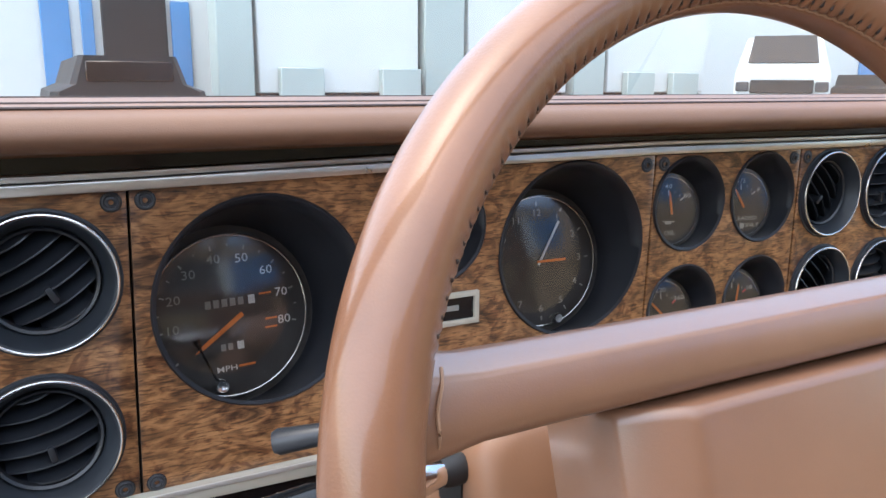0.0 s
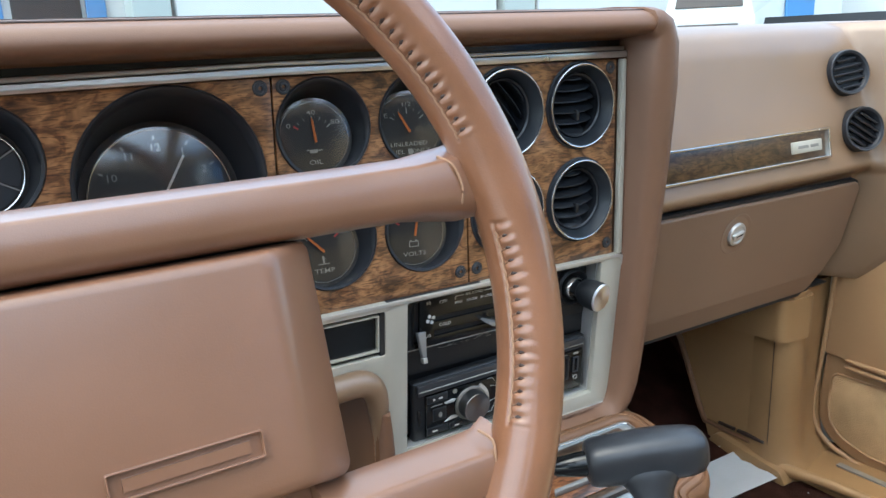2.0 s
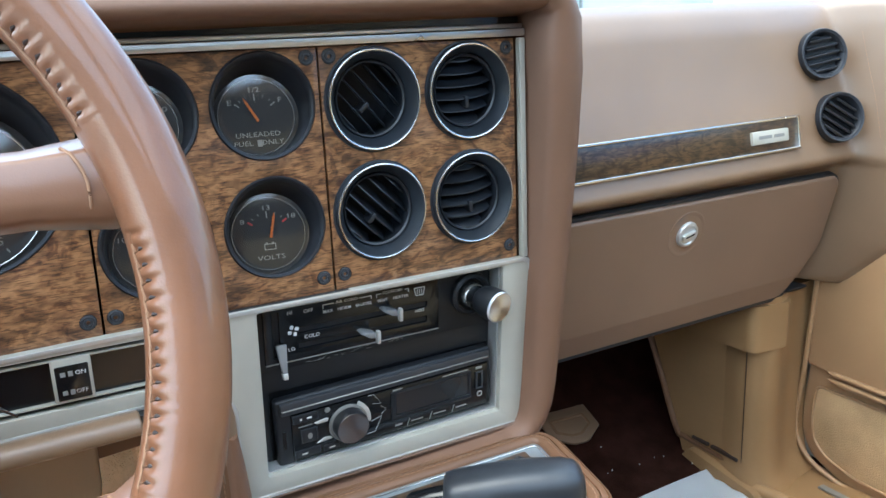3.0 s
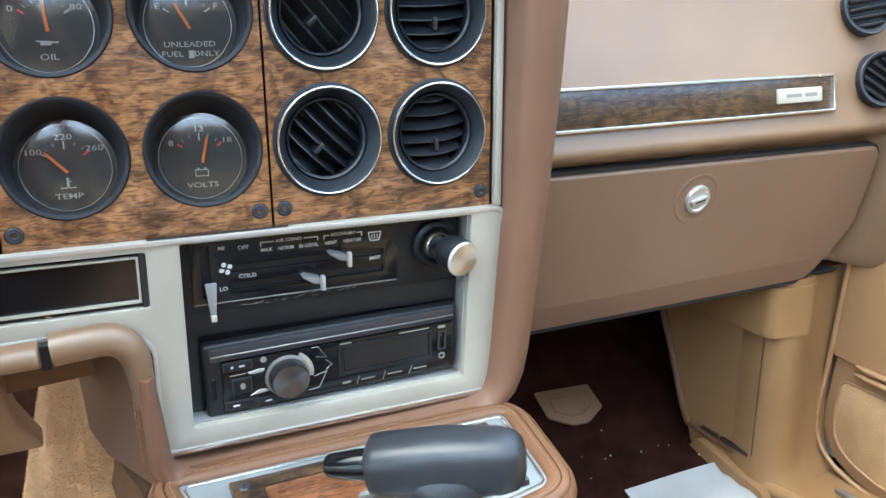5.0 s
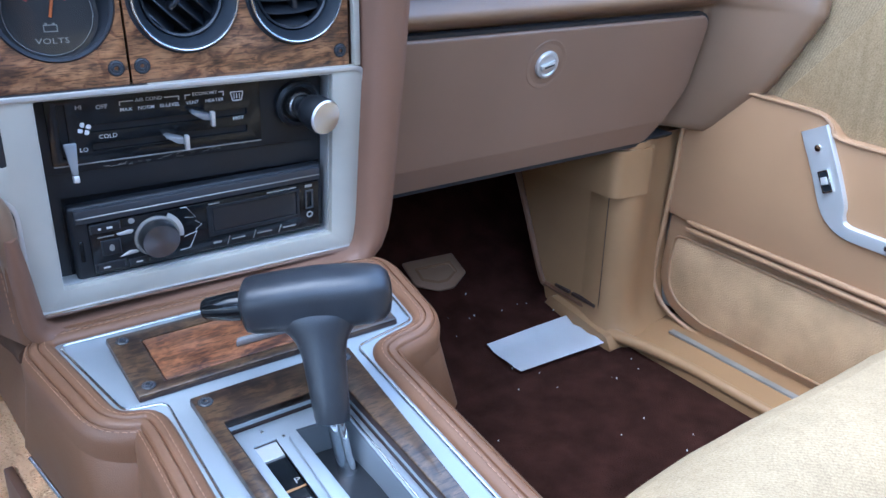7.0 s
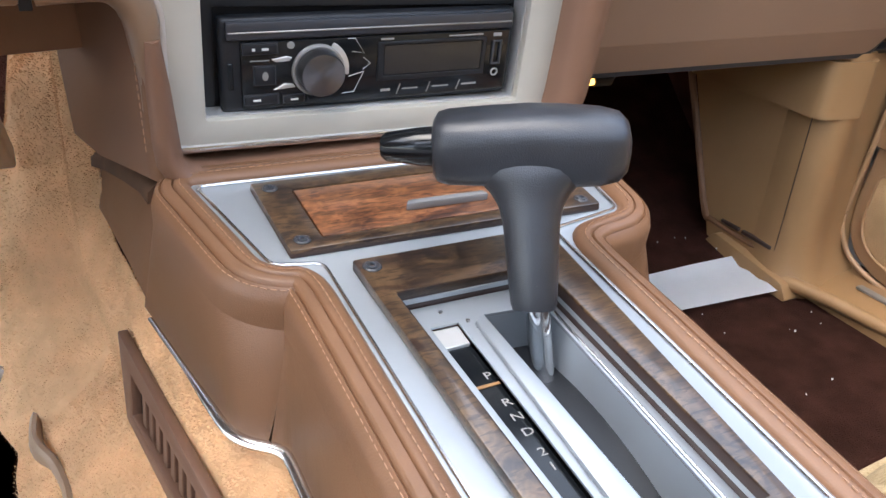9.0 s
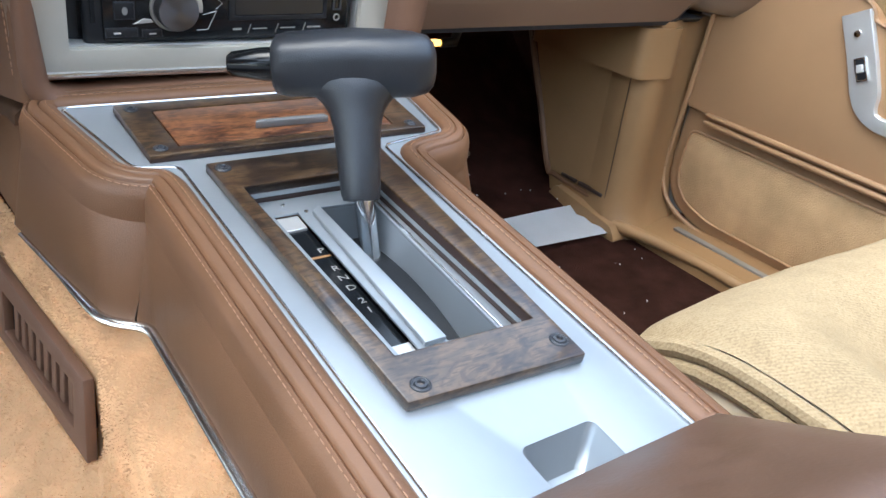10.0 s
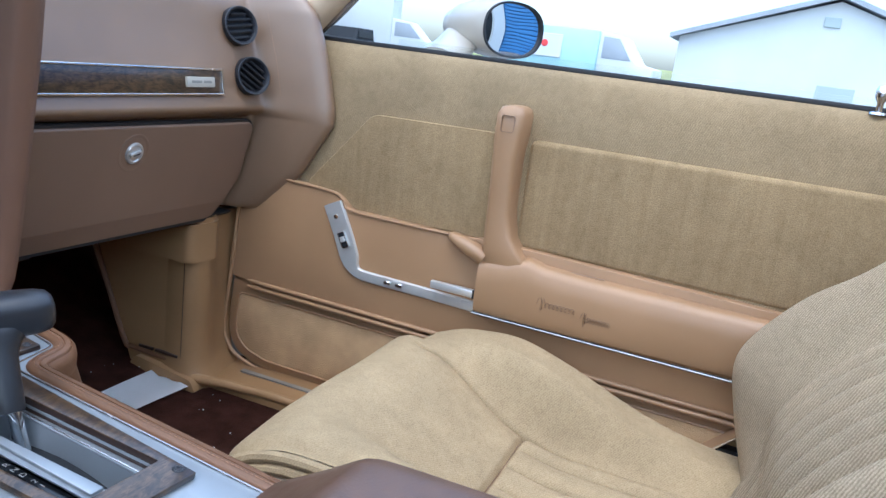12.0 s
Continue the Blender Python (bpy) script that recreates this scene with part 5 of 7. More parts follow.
part("horn_pad", pad(), PAD, wheel, "smooth brown horn pad with bevelled sides", 45)
ep = part("emblem_plate", plate(round_rect(-0.003, -0.0375, 0.0475, -0.0280, 0.0008), [round_rect(-0.0023, -0.0368, 0.0468, -0.0287, 0.0006)], 0.0026, MP @ Matrix.Translation((0, 0, 0.0024)), 0.0003), PAD, wheel, "raised emblem border")
bars([(0.0222, -0.03275, 0.041, 0.0042)], MP @ Matrix.Translation((0, 0, 0.0030)), PAD, ep, "emblem_bar", 0.0012)

# ---- steering column ----
MW = MP @ Matrix.Translation((0, -0.060, 0))
col = thing("steering_column", "brown plastic steering column with chrome stalks", "steering column", (-0.335, -0.10, 0.42))


def shroud():
    """A squarish moulded housing round the column."""
    rings = []
    for z, r, e in ((-0.040, 0.046, 1.0), (-0.100, 0.046, 1.0), (-0.101, 0.074, 0.24), (-0.105, 0.079, 0.22), (-0.110, 0.0815, 0.21), (-0.160, 0.082, 0.21), (-0.200, 0.080, 0.22), (-0.210, 0.074, 0.4), (-0.225, 0.056, 1.0), (-0.30, 0.052, 1.0)):
        rings.append([MW @ Vector((r * math.copysign(abs(math.cos(t)) ** e, math.cos(t)), r * 0.97 * math.copysign(abs(math.sin(t)) ** e, math.sin(t)), z)) for t in [2 * math.pi * i / 48 for i in range(48)]])
    return loft(rings)


part("shroud", shroud(), COLUMN, col, "brown column shroud", 50)
part("stalk_slot", rbox(-0.4170, -0.153, 0.530, -0.4120, -0.132, 0.558, 0.0002, 1), BLACK, col, "black stalk slot")
stp = smooth_path([(-0.410, -0.149, 0.552), (-0.424, -0.151, 0.553), (-0.440, -0.154, 0.5545), (-0.462, -0.157, 0.5555), (-0.484, -0.160, 0.5555), (-0.555, -0.170, 0.5550)], 5)
part("stalk_boot", tube(stp[:8], [0.0062, 0.0066, 0.0070, 0.0072, 0.0072, 0.0068, 0.0062, 0.0058], 16), RUBBER, col, "black rubber boot")
part("turn_stalk", tube(stp[5:], [0.0055 + 0.0050 * min(1, i / 9) for i in range(len(stp) - 5)], 18), CHROME, col, "chrome indicator stalk")
sleeve = part("stalk_sleeve", tube([(-0.483, -0.160, 0.5555), (-0.486, -0.160, 0.5555), (-0.555, -0.170, 0.5550)], [0.0108, 0.0116, 0.0118], 20), GLOSSB, col, "black printed sleeve of the stalk")
SLV = Matrix.Translation((-0.4905, -0.1735, 0.5555)) @ Matrix(((1, 0, 0, 0), (0, 0, -1, 0), (0, 1, 0, 0), (0, 0, 0, 1)))
for txt, dy in (("MIST", 0.0058), ("OFF", 0.0022), ("ON", -0.0020)):
    lettering(txt, 0.0040, SLV @ Matrix.Translation((-0.001, dy, -0.0008 - abs(dy) * 0.18)) @ Matrix.Rotation(radians(-dy * 6000), 4, "X"), WHITE, sleeve, align="RIGHT")
pb = prism(soften([(-0.0125, -0.004), (0.0135, -0.004), (0.0100, 0.0165), (-0.0070, 0.0185)], 0.004), 0.0035, Matrix.Translation((-0.4665, -0.1580, 0.5635)) @ Matrix(((1, 0, 0, 0), (0, 0, -1, 0), (0, 1, 0, 0), (0, 0, 0, 1))), 0.0012)
pdl = part("wash_paddle", pb, SATIN, col, "flat metal washer paddle")
PDM = Matrix.Translation((-0.4665, -0.1617, 0.5635)) @ Matrix(((1, 0, 0, 0), (0, 0, -1, 0), (0, 1, 0, 0), (0, 0, 0, 1)))
lettering("PUSH", 0.0042, PDM @ Matrix.Translation((0.0012, 0.0048, 0)), GREYP, pdl)
part("arrow", tube([PDM @ Vector((0.0015 + 0.0045 * math.cos(radians(a)), 0.0112 + 0.0030 * math.sin(radians(a)), 0.0001)) for a in range(-30, 211, 24)], 0.0004, 6), GREYP, pdl, "grey arrow mark")
lv = [(-0.4745, -0.060, 0.5390), (-0.4720, -0.0612, 0.5395), (-0.452, -0.071, 0.5435), (-0.428, -0.083, 0.5484)]
part("tilt_lever", tube(lv, [0.0055, 0.0068, 0.0058, 0.0044], 16), GREYP, col, "grey tilt lever grip")
part("lever_neck", tube([lv[3], (-0.40, -0.0965, 0.5535), (-0.37, -0.110, 0.559)], [0.0040, 0.0036, 0.0034], 12), STEEL, col, "bright lever neck")
part("ignition", lathe([(0.014, 0), (0.014, 0.010), (0.011, 0.014), (0, 0.014)], Matrix.Translation((-0.262, -0.155, 0.540)) @ Matrix.Rotation(radians(80), 4, "Y"), 24), GLOSSB, col, "black ignition switch")
key = thing("car_key", "car key in the ignition with black hanging fob", "key", (-0.24, -0.16, 0.50))
part("head", tube([(-0.252, -0.168, 0.546), (-0.241, -0.162, 0.5355), (-0.233, -0.156, 0.526)], [0.0052, 0.0056, 0.0030], 12, None, 0.6), BLACK, key, "black key head")
part("blade", tube([(-0.2335, -0.157, 0.5268), (-0.2245, -0.1515, 0.5160)], [0.0022, 0.0014], 8, None, 0.4), STEEL, key, "bright key blade")
part("ring", ring_body(0.0085, 0.0008, Matrix.Translation((-0.2545, -0.172, 0.5555)) @ Matrix.Rotation(radians(90), 4, "X"), 28, 6), STEEL, key, "wire key ring")
part("fob", tube(smooth_path([(-0.268, -0.168, 0.535), (-0.266, -0.166, 0.52), (-0.264, -0.166, 0.503), (-0.266, -0.167, 0.494)], 4), [0.004, 0.006, 0.008, 0.0095, 0.0105, 0.0112, 0.0115, 0.0115, 0.011, 0.010, 0.008, 0.005, 0.002], 14, None, 0.55), GREYP, key, "black remote fob")

# ---- centre console ----
SL = 6.39
MC = Matrix.Translation((0, 0, 0.3255)) @ Matrix.Rotation(radians(SL), 4, "X")
con = thing("centre_console", "brown leather covered centre console with aluminium top", "console", (0.03, -0.3, FLOOR_Z))


def even_ring(pts, arc=6, per=20):
    """The same count of points on every outline: corners as they are, long sides cut evenly."""
    out = []
    for i, p in enumerate(pts):
        q = pts[(i + 1) % len(pts)]
        k = per if i % (arc + 1) == arc else 1
        out += [Vector(p).lerp(Vector(q), j / k) for j in range(k)]
    return out


def matched(inner_pts, n=160):
    """Rings for the padded border: outward from the metal, over a bead, down the side."""
    base = even_ring(inner_pts)
    n = len(base)
    out = []
    for i in range(n):
        t = (base[(i + 1) % n] - base[i - 1]).normalized()
        out.append((base[i], Vector((t.y, -t.x))))
    return out


core = [(-0.0950, -0.014), (-0.0745, -0.106), (-0.0495, -0.1115), (-0.0385, -0.56), (0.0915, -0.56), (0.0900, -0.1165), (0.1420, -0.1075), (0.1510, -0.020)]
def soft_core(pts, radii, n=6):
    """The console's outline, each corner rounded by its own radius."""
    out, k = [], len(pts)
    for i, r in enumerate(radii):
        p, a, b = Vector(pts[i]), Vector(pts[i - 1]), Vector(pts[(i + 1) % k])
        q0, q1 = min(r, (a - p).length * 0.48), min(r, (b - p).length * 0.48)
        s, e = p + (a - p).normalized() * q0, p + (b - p).normalized() * q1
        out += [tuple(s * (1 - j / n) ** 2 + p * 2 * (j / n) * (1 - j / n) + e * (j / n) ** 2) for j in range(n + 1)]
    return out


RADII = (0.005, 0.012, 0.024, 0.01, 0.01, 0.024, 0.012, 0.008)
base = matched(soft_core(core, RADII), 320)
core_low = [(-0.126, 0.012), (-0.1000, -0.132), (-0.0785, -0.1480), (-0.0765, -0.56), (0.122, -0.56), (0.122, -0.132), (0.173, -0.127), (0.176, 0.012)]
base_low = matched(soft_core(core_low, (0.005, 0.012, 0.010, 0.01, 0.01, 0.020, 0.015, 0.01)), 320)
sgn = 1 if (base[0][0] + base[0][1] * 0.01 - Vector((0.03, -0.2))).length > (base[0][0] - Vector((0.03, -0.2))).length else -1


def offset_ring(o, z, smooth_n=0):
    pts = [p + nrm * sgn * o for p, nrm in base]
    for _ in range(smooth_n):
        pts = [(pts[i - 1] + pts[i] * 2 + pts[(i + 1) % len(pts)]) / 4 for i in range(len(pts))]
    return [MC @ Vector((p.x, p.y, z)) for p in pts]


def lower_ring(o, zw, k):
    pts = [p + nrm * sgn * o for p, nrm in base_low]
    for _ in range(k):
        pts = [(pts[i - 1] + pts[i] * 2 + pts[(i + 1) % len(pts)]) / 4 for i in range(len(pts))]
    return [Vector((p.x, p.y, zw)) for p in pts]


part("border", loft([offset_ring(-0.001, -0.006), offset_ring(0.0, 0.0012), offset_ring(0.0022, 0.0034, 1), offset_ring(0.0078, 0.0046, 1), offset_ring(0.0094, 0.0040, 1), offset_ring(0.0102, 0.0022, 1), offset_ring(0.0110, 0.0040, 2), offset_ring(0.0150, 0.0038, 2), offset_ring(0.0162, 0.0030, 2), offset_ring(0.0170, 0.0008, 2), offset_ring(0.0180, 0.0020, 2), offset_ring(0.0214, -0.0010, 3), offset_ring(0.0232, -0.0065, 3), offset_ring(0.0238, -0.02, 4)], False), LEATHER, con, "padded brown leather border", 60)
part("body", loft([offset_ring(0.0234, -0.019, 4), lower_ring(0.0, 0.2375, 1), lower_ring(-0.003, 0.233, 1), lower_ring(-0.002, 0.12, 8), lower_ring(0.002, FLOOR_Z, 8)], False), LEATHER, con, "smooth leather console side", 60)
for o, z, k in ((0.0060, 0.0047, 1), (0.0196, 0.0012, 2)):
    r = offset_ring(o, z, k)
    r = r + r[:1] if o < 0.01 else [p for i, p in enumerate(r) if i < len(r) // 2 and p.y > -0.5]
    stitches(r, 0.0034, 0.00045, 0.0048, con, up=(0, 0.1, 1))


def side_panel():
    """The leather wing that runs ahead from the console's shoulder to a dark rounded end."""
    rings = []
    for y, x, zt, zb in ((0.186, -0.134, 0.268, 0.258), (0.180, -0.1425, 0.274, 0.256), (0.165, -0.1430, 0.282, 0.2525), (0.15, -0.1410, 0.287, 0.2505), (0.10, -0.1345, 0.302, 0.2465), (0.05, -0.1285, 0.312, 0.2425), (0.0, -0.1235, 0.311, 0.239), (-0.022, -0.1180, 0.308, 0.2385), (-0.045, -0.1085, 0.303, 0.242)):
        rings.append([Vector((x + a, y, zt + (zb - zt) * v)) for a, v in ((0.03, 0.0), (0.0150, 0.0), (0.0115, 0.03), (0.0090, 0.12), (0.0, 0.92), (0.002, 1.0), (0.03, 1.0))])
    return loft(rings)


part("side_panel", side_panel(), LEATHER, con, "leather side of the console", 60)
cap = []
for y, x, z in ((0.188, -0.134, 0.264), (0.183, -0.1405, 0.270), (0.165, -0.1415, 0.281), (0.15, -0.1395, 0.2865), (0.10, -0.1325, 0.3015), (0.05, -0.1245, 0.3125), (0.02, -0.1185, 0.3165), (0.006, -0.1165, 0.315)):
    cap.append([Vector((x + a, y, z + b)) for a, b in ((0.0005, -0.008), (0.0015, -0.001), (0.006, 0.0035), (0.016, 0.0055), (0.026, 0.004), (0.032, -0.004))])
part("end_cap", loft(cap), CAPM, con, "worn dark end of the console side", 60)
part("top_plate", plate(soft_core(core, RADII), [[(-0.0235, -0.1495), (0.0550, -0.1495), (0.0600, -0.3055), (-0.0155, -0.3030)], round_rect(0.0065, -0.405, 0.0470, -0.3665, 0.004)], 0.003, MC @ Matrix.Translation((0, 0, -0.0028)), 0.0006), BRUSHED, con, "pale aluminium top plate", 30)
part("plate_bead", tube([MC @ Vector((x, y, 0.0008)) for x, y in soften([(-0.0915, -0.0175), (-0.0715, -0.1035), (-0.0465, -0.1090), (-0.0355, -0.55)], 0.006)], 0.0009, 6), STEEL, con, "raised bead on the plate")
part("plate_bead", tube([MC @ Vector((x, y, 0.0008)) for x, y in soften([(0.0885, -0.55), (0.0870, -0.1140), (0.1390, -0.1045), (0.1475, -0.0235), (-0.0915, -0.0175)], 0.006)], 0.0009, 6), STEEL, con, "raised bead on the plate")

# ash tray with its wooden lid
at = part("ash_tray", plate([(-0.0610, -0.1005), (0.1270, -0.1030), (0.1305, -0.0310), (-0.0635, -0.0285)], [[(-0.0418, -0.0918), (0.1055, -0.0935), (0.1075, -0.0415), (-0.0432, -0.0408)]], 0.0052, MC, 0.0012), WOODD, con, "dark wood ash tray frame", 30)
part("tray_base", prism([(-0.0612, -0.1007), (0.1272, -0.1032), (0.1307, -0.0308), (-0.0637, -0.0283)], 0.0030, MC, 0.001), BROWNP, at, "dark brown base")
lidt = part("tray_lid", prism([(-0.0410, -0.0910), (0.1047, -0.0927), (0.1067, -0.0423), (-0.0424, -0.0416)], 0.0022, MC @ Matrix.Translation((0, 0, 0.0026)), 0.0007), WOODR, at, "reddish burl wood lid")
pull = prism([(0.0105, -0.0800), (0.0620, -0.0812), (0.0600, -0.0765), (0.0130, -0.0755)], 0.0050, MC @ Matrix.Translation((0, 0, 0.0046)), 0.0010)
part("pull", pull, ACRYLIC, lidt, "clear bright pull")
for x, y in ((-0.0545, -0.0372), (-0.0525, -0.0922), (0.120, -0.0385), (0.118, -0.0955)):
    screw(x, y, MC @ Matrix.Translation((0, 0, 0.0050)), at, 0.0027)

# gear selector: a wooden frame, dark walls stepping down, and the metal gate at the bottom
PT = MC @ Matrix.Translation((0, 0, 0.0002))
HOLE = [(-0.0242, -0.1490), (0.0555, -0.1490), (0.0605, -0.3060), (-0.0160, -0.3035)]
gp = part("selector_plate", plate([(-0.0350, -0.1180), (0.0780, -0.1180), (0.0685, -0.3370), (-0.0255, -0.3310)], [HOLE], 0.0062, PT, 0.0012), WOODD, con, "dark wood gear selector frame", 30)
part("inner_wall", loft([[PT @ Vector((x + (0.0004 if x < 0 else -0.0004), y, z)) for x, y in HOLE] for z in (0.0052, -0.0068)], False), BROWNP, gp, "dark brown inner wall", 30)
GATE = PT @ Matrix.Translation((0, 0, -0.0075))
SLOT = [(0.0160, -0.1640), (0.0495, -0.1665), (0.0508, -0.2950), (0.0217, -0.2935)]
part("gate_plate", plate([(-0.0236, -0.1496), (0.0549, -0.1496), (0.0599, -0.3054), (-0.0154, -0.3029)], [SLOT, [(-0.0126, -0.1655), (0.0022, -0.1655), (0.0053, -0.2945), (-0.0055, -0.2945)]], 0.0015, GATE, 0.0003), BRUSHED, gp, "aluminium gate plate", 30)
part("gate_wall", loft([[GATE @ Vector((x + (0.0345 - x) * u, y, -0.026 * min(1, u * 4))) for x, y in SLOT] for u in (0, 0.25)], False), BRUSHED, gp, "sloped aluminium gate wall", 30)
part("gate_shield", loft([[GATE @ Vector((x, -0.160 - 0.137 * k / 12, -0.0255 + 0.0085 * math.sin(math.pi * k / 12))) for x in (0.012, 0.0335, 0.055)] for k in range(13)], False, False), BLACK, gp, "black curved sliding shield")
part("gate_bar", prism([(0.0088, -0.1700), (0.0150, -0.1655), (0.0207, -0.2930), (0.0085, -0.2930)], 0.0030, GATE @ Matrix.Translation((0, 0, 0.0014)), 0.0008), BRUSHED, gp, "bright divider bar")
part("gate_bead", tube([PT @ Vector((0.0515, -0.160, -0.0058)), PT @ Vector((0.0530, -0.2975, -0.0058))], 0.0008, 8), STEEL, gp, "bright bead beside the gate")
for x, y in ((-0.0030, -0.1560), (0.0070, -0.1660), (0.0100, -0.1720), (0.0525, -0.2060)):
    part("gate_rivet", lathe([(0.0013, 0), (0.0011, 0.0005), (0, 0.0007)], PT @ Matrix.Translation((x, y, -0.0060)), 10), STEEL, gp, "small bright rivet")
ind = part("gear_indicator", prism([(-0.0128, -0.1790), (0.0027, -0.1790), (0.0052, -0.2840), (-0.0062, -0.2840)], 0.0010, PT @ Matrix.Translation((0, 0, -0.0110))), GLOSSB, gp, "black gear indicator strip", 0)
for x0, x1, y0, y1 in ((-0.0130, 0.0024, -0.1786, -0.1650), (-0.0064, 0.0056, -0.2950, -0.2844)):
    part("indicator_cap", rbox(x0, y0, -0.0110, x1, y1, -0.0085, 0.0004, 1, PT), SATIN, gp, "pale end of the indicator")
part("pointer", rbox(-0.0110, -0.2066, -0.0100, 0.0034, -0.2048, -0.0094, 0.0002, 1, PT), OCHRE, ind, "ochre pointer line")
for s, y in (("P", -0.2000), ("R", -0.2175), ("N", -0.2265), ("D", -0.2355), ("2", -0.2470), ("1", -0.2550)):
    lettering(s, 0.0062, PT @ Matrix.Translation((0.0005, y, -0.0098)), CREAM, ind, wide=1.3)
for x, y in ((-0.0275, -0.1262), (0.0700, -0.1262), (-0.0152, -0.3240), (0.0620, -0.3245)):
    screw(x, y, PT @ Matrix.Translation((0, 0, 0.0060)), gp, 0.0029)

# open tray under the lid's front
tr = bmesh.new()
loft([[MC @ Vector((x, y, z)) for x, y in round_rect(0.0065 + s, -0.425, 0.0470 - s, -0.3665 - s, 0.004)] for z, s in ((-0.0004, 0), (-0.010, 0.003), (-0.018, 0.008))], False, True, tr)
tr.faces.new(list(tr.verts)[-24:])
part("coin_tray", tr, BRUSHED, con, "recessed aluminium coin tray", 50)
solid("coin", lathe([(0.010, 0), (0.0105, 0.001), (0.010, 0.002), (0, 0.002)], MC @ Matrix.Translation((0.034, -0.396, -0.0175)), 24), surface("dark_blue_plastic", (0.03, 0.06, 0.14), 0.35, bump=0), "dark blue round token in the tray", "token")

# gear lever with T handle
gl = thing("gear_lever", "charcoal T-handle gear lever on a steel shaft", "gear lever", (0.038, -0.19, 0.27))
part("shaft", tube([(0.0385, -0.192, 0.262), (0.0355, -0.182, 0.305), (0.034, -0.178, 0.325)], [0.0062, 0.0058, 0.0055], 16), CHROME, gl, "polished steel shaft")


def t_handle():
    b = bmesh.new()
    axis = (Vector((0.078, -0.046, 0.008))).normalized()
    c = Vector((0.0430, -0.1460, 0.3795))
    fwd = Vector((0.30, 1.0, 0.05))
    fwd = (fwd - axis * fwd.dot(axis)).normalized()
    up = axis.cross(fwd)
    rings = []
    for s, ra, rb, dz in ((-0.0455, 0.006, 0.006, 0.0), (-0.0450, 0.0125, 0.0125, 0.0), (-0.0430, 0.0155, 0.0155, 0.0), (-0.038, 0.0170, 0.0168, 0), (-0.018, 0.0178, 0.0178, 0.0005), (0.0, 0.0182, 0.0183, 0.001), (0.018, 0.0180, 0.0182, 0.0005), (0.033, 0.0172, 0.0175, 0), (0.0415, 0.0150, 0.0155, 0), (0.0455, 0.0110, 0.0115, 0), (0.0470, 0.0050, 0.0055, 0)):
        rings.append([c + axis * s + fwd * (ra * math.copysign(abs(math.cos(t)) ** 0.7, math.cos(t))) + up * (dz + rb * math.copysign(abs(math.sin(t)) ** 0.7, math.sin(t))) for t in [2 * math.pi * i / 28 for i in range(28)]])
    loft(rings, True, True, b)
    d = (Vector((0.0345, -0.1785, 0.310)) - c).normalized()
    stem = []
    for s, ra, rb in ((0.004, 0.032, 0.014), (0.012, 0.0295, 0.0155), (0.017, 0.0240, 0.0152), (0.022, 0.0190, 0.0145), (0.028, 0.0155, 0.0138), (0.036, 0.0136, 0.0130), (0.055, 0.0124, 0.0120), (0.074, 0.0112, 0.0110), (0.0775, 0.0102, 0.0100), (0.0780, 0.006, 0.006)):
        o = c + d * s
        stem.append([o + axis * ra * math.cos(t) + d.cross(axis).normalized() * rb * math.sin(t) for t in [2 * math.pi * i / 28 for i in range(28)]])
    loft(stem, True, True, b)
    return b, c, axis


hb, hc, hax = t_handle()
hd = part("t_handle", hb, KNOB, gl, "charcoal moulded T handle", 50)
part("push_button", tube([hc - hax * 0.042, hc - hax * 0.052, hc - hax * 0.068, hc - hax * 0.0705], [0.0098, 0.0092, 0.0070, 0.0050], 20), GLOSSB, hd, "gloss black release button")

# armrest lid of the console
arm = thing("armrest_lid", "dark brown padded vinyl console armrest", "armrest", (0.03, -0.6, 0.275))


def arm_mesh():
    """A wedge that rises from the metal plate to a flat top, with firm sewn edges."""
    rings = []
    for y, zt, zb, ins in ((-0.392, 0.289, 0.2815, 0.004), (-0.396, 0.297, 0.2805, 0.001), (-0.42, 0.3135, 0.278, 0.0), (-0.45, 0.336, 0.274, 0), (-0.472, 0.3525, 0.272, 0), (-0.481, 0.3580, 0.272, 0), (-0.490, 0.3605, 0.271, 0), (-0.51, 0.3615, 0.268, 0), (-0.60, 0.362, 0.262, 0), (-0.75, 0.358, 0.25, 0), (-0.90, 0.350, 0.24, 0.0), (-0.915, 0.335, 0.24, 0.006)):
        h = ease(0.29, 0.36, zt)
        l0, l1 = -0.046 + ins, -0.046 + 0.010 * h + ins
        r0, r1 = 0.096 - ins, 0.096 - 0.026 * h - ins
        k = min(0.007, (zt - zb) * 0.4)
        sec = [(l0, zb), (l0 + (l1 - l0) * 0.6, zb + (zt - zb) * 0.6), (l1 - 0.001, zt - k), (l1 + 0.0015, zt - k * 0.3), (l1 + 0.006, zt), (l1 + 0.02, zt + 0.0008), (0.015, zt + 0.0012), (r1 - 0.02, zt + 0.0008), (r1 - 0.007, zt - 0.0003), (r1 - 0.001, zt - k * 0.5), (r1 + 0.002, zt - k * 1.4), (r0 - (r0 - r1) * 0.45, zb + (zt - zb) * 0.5), (r0, zb)]
        rings.append([Vector((x, y, z)) for x, z in sec])
    return loft(rings)


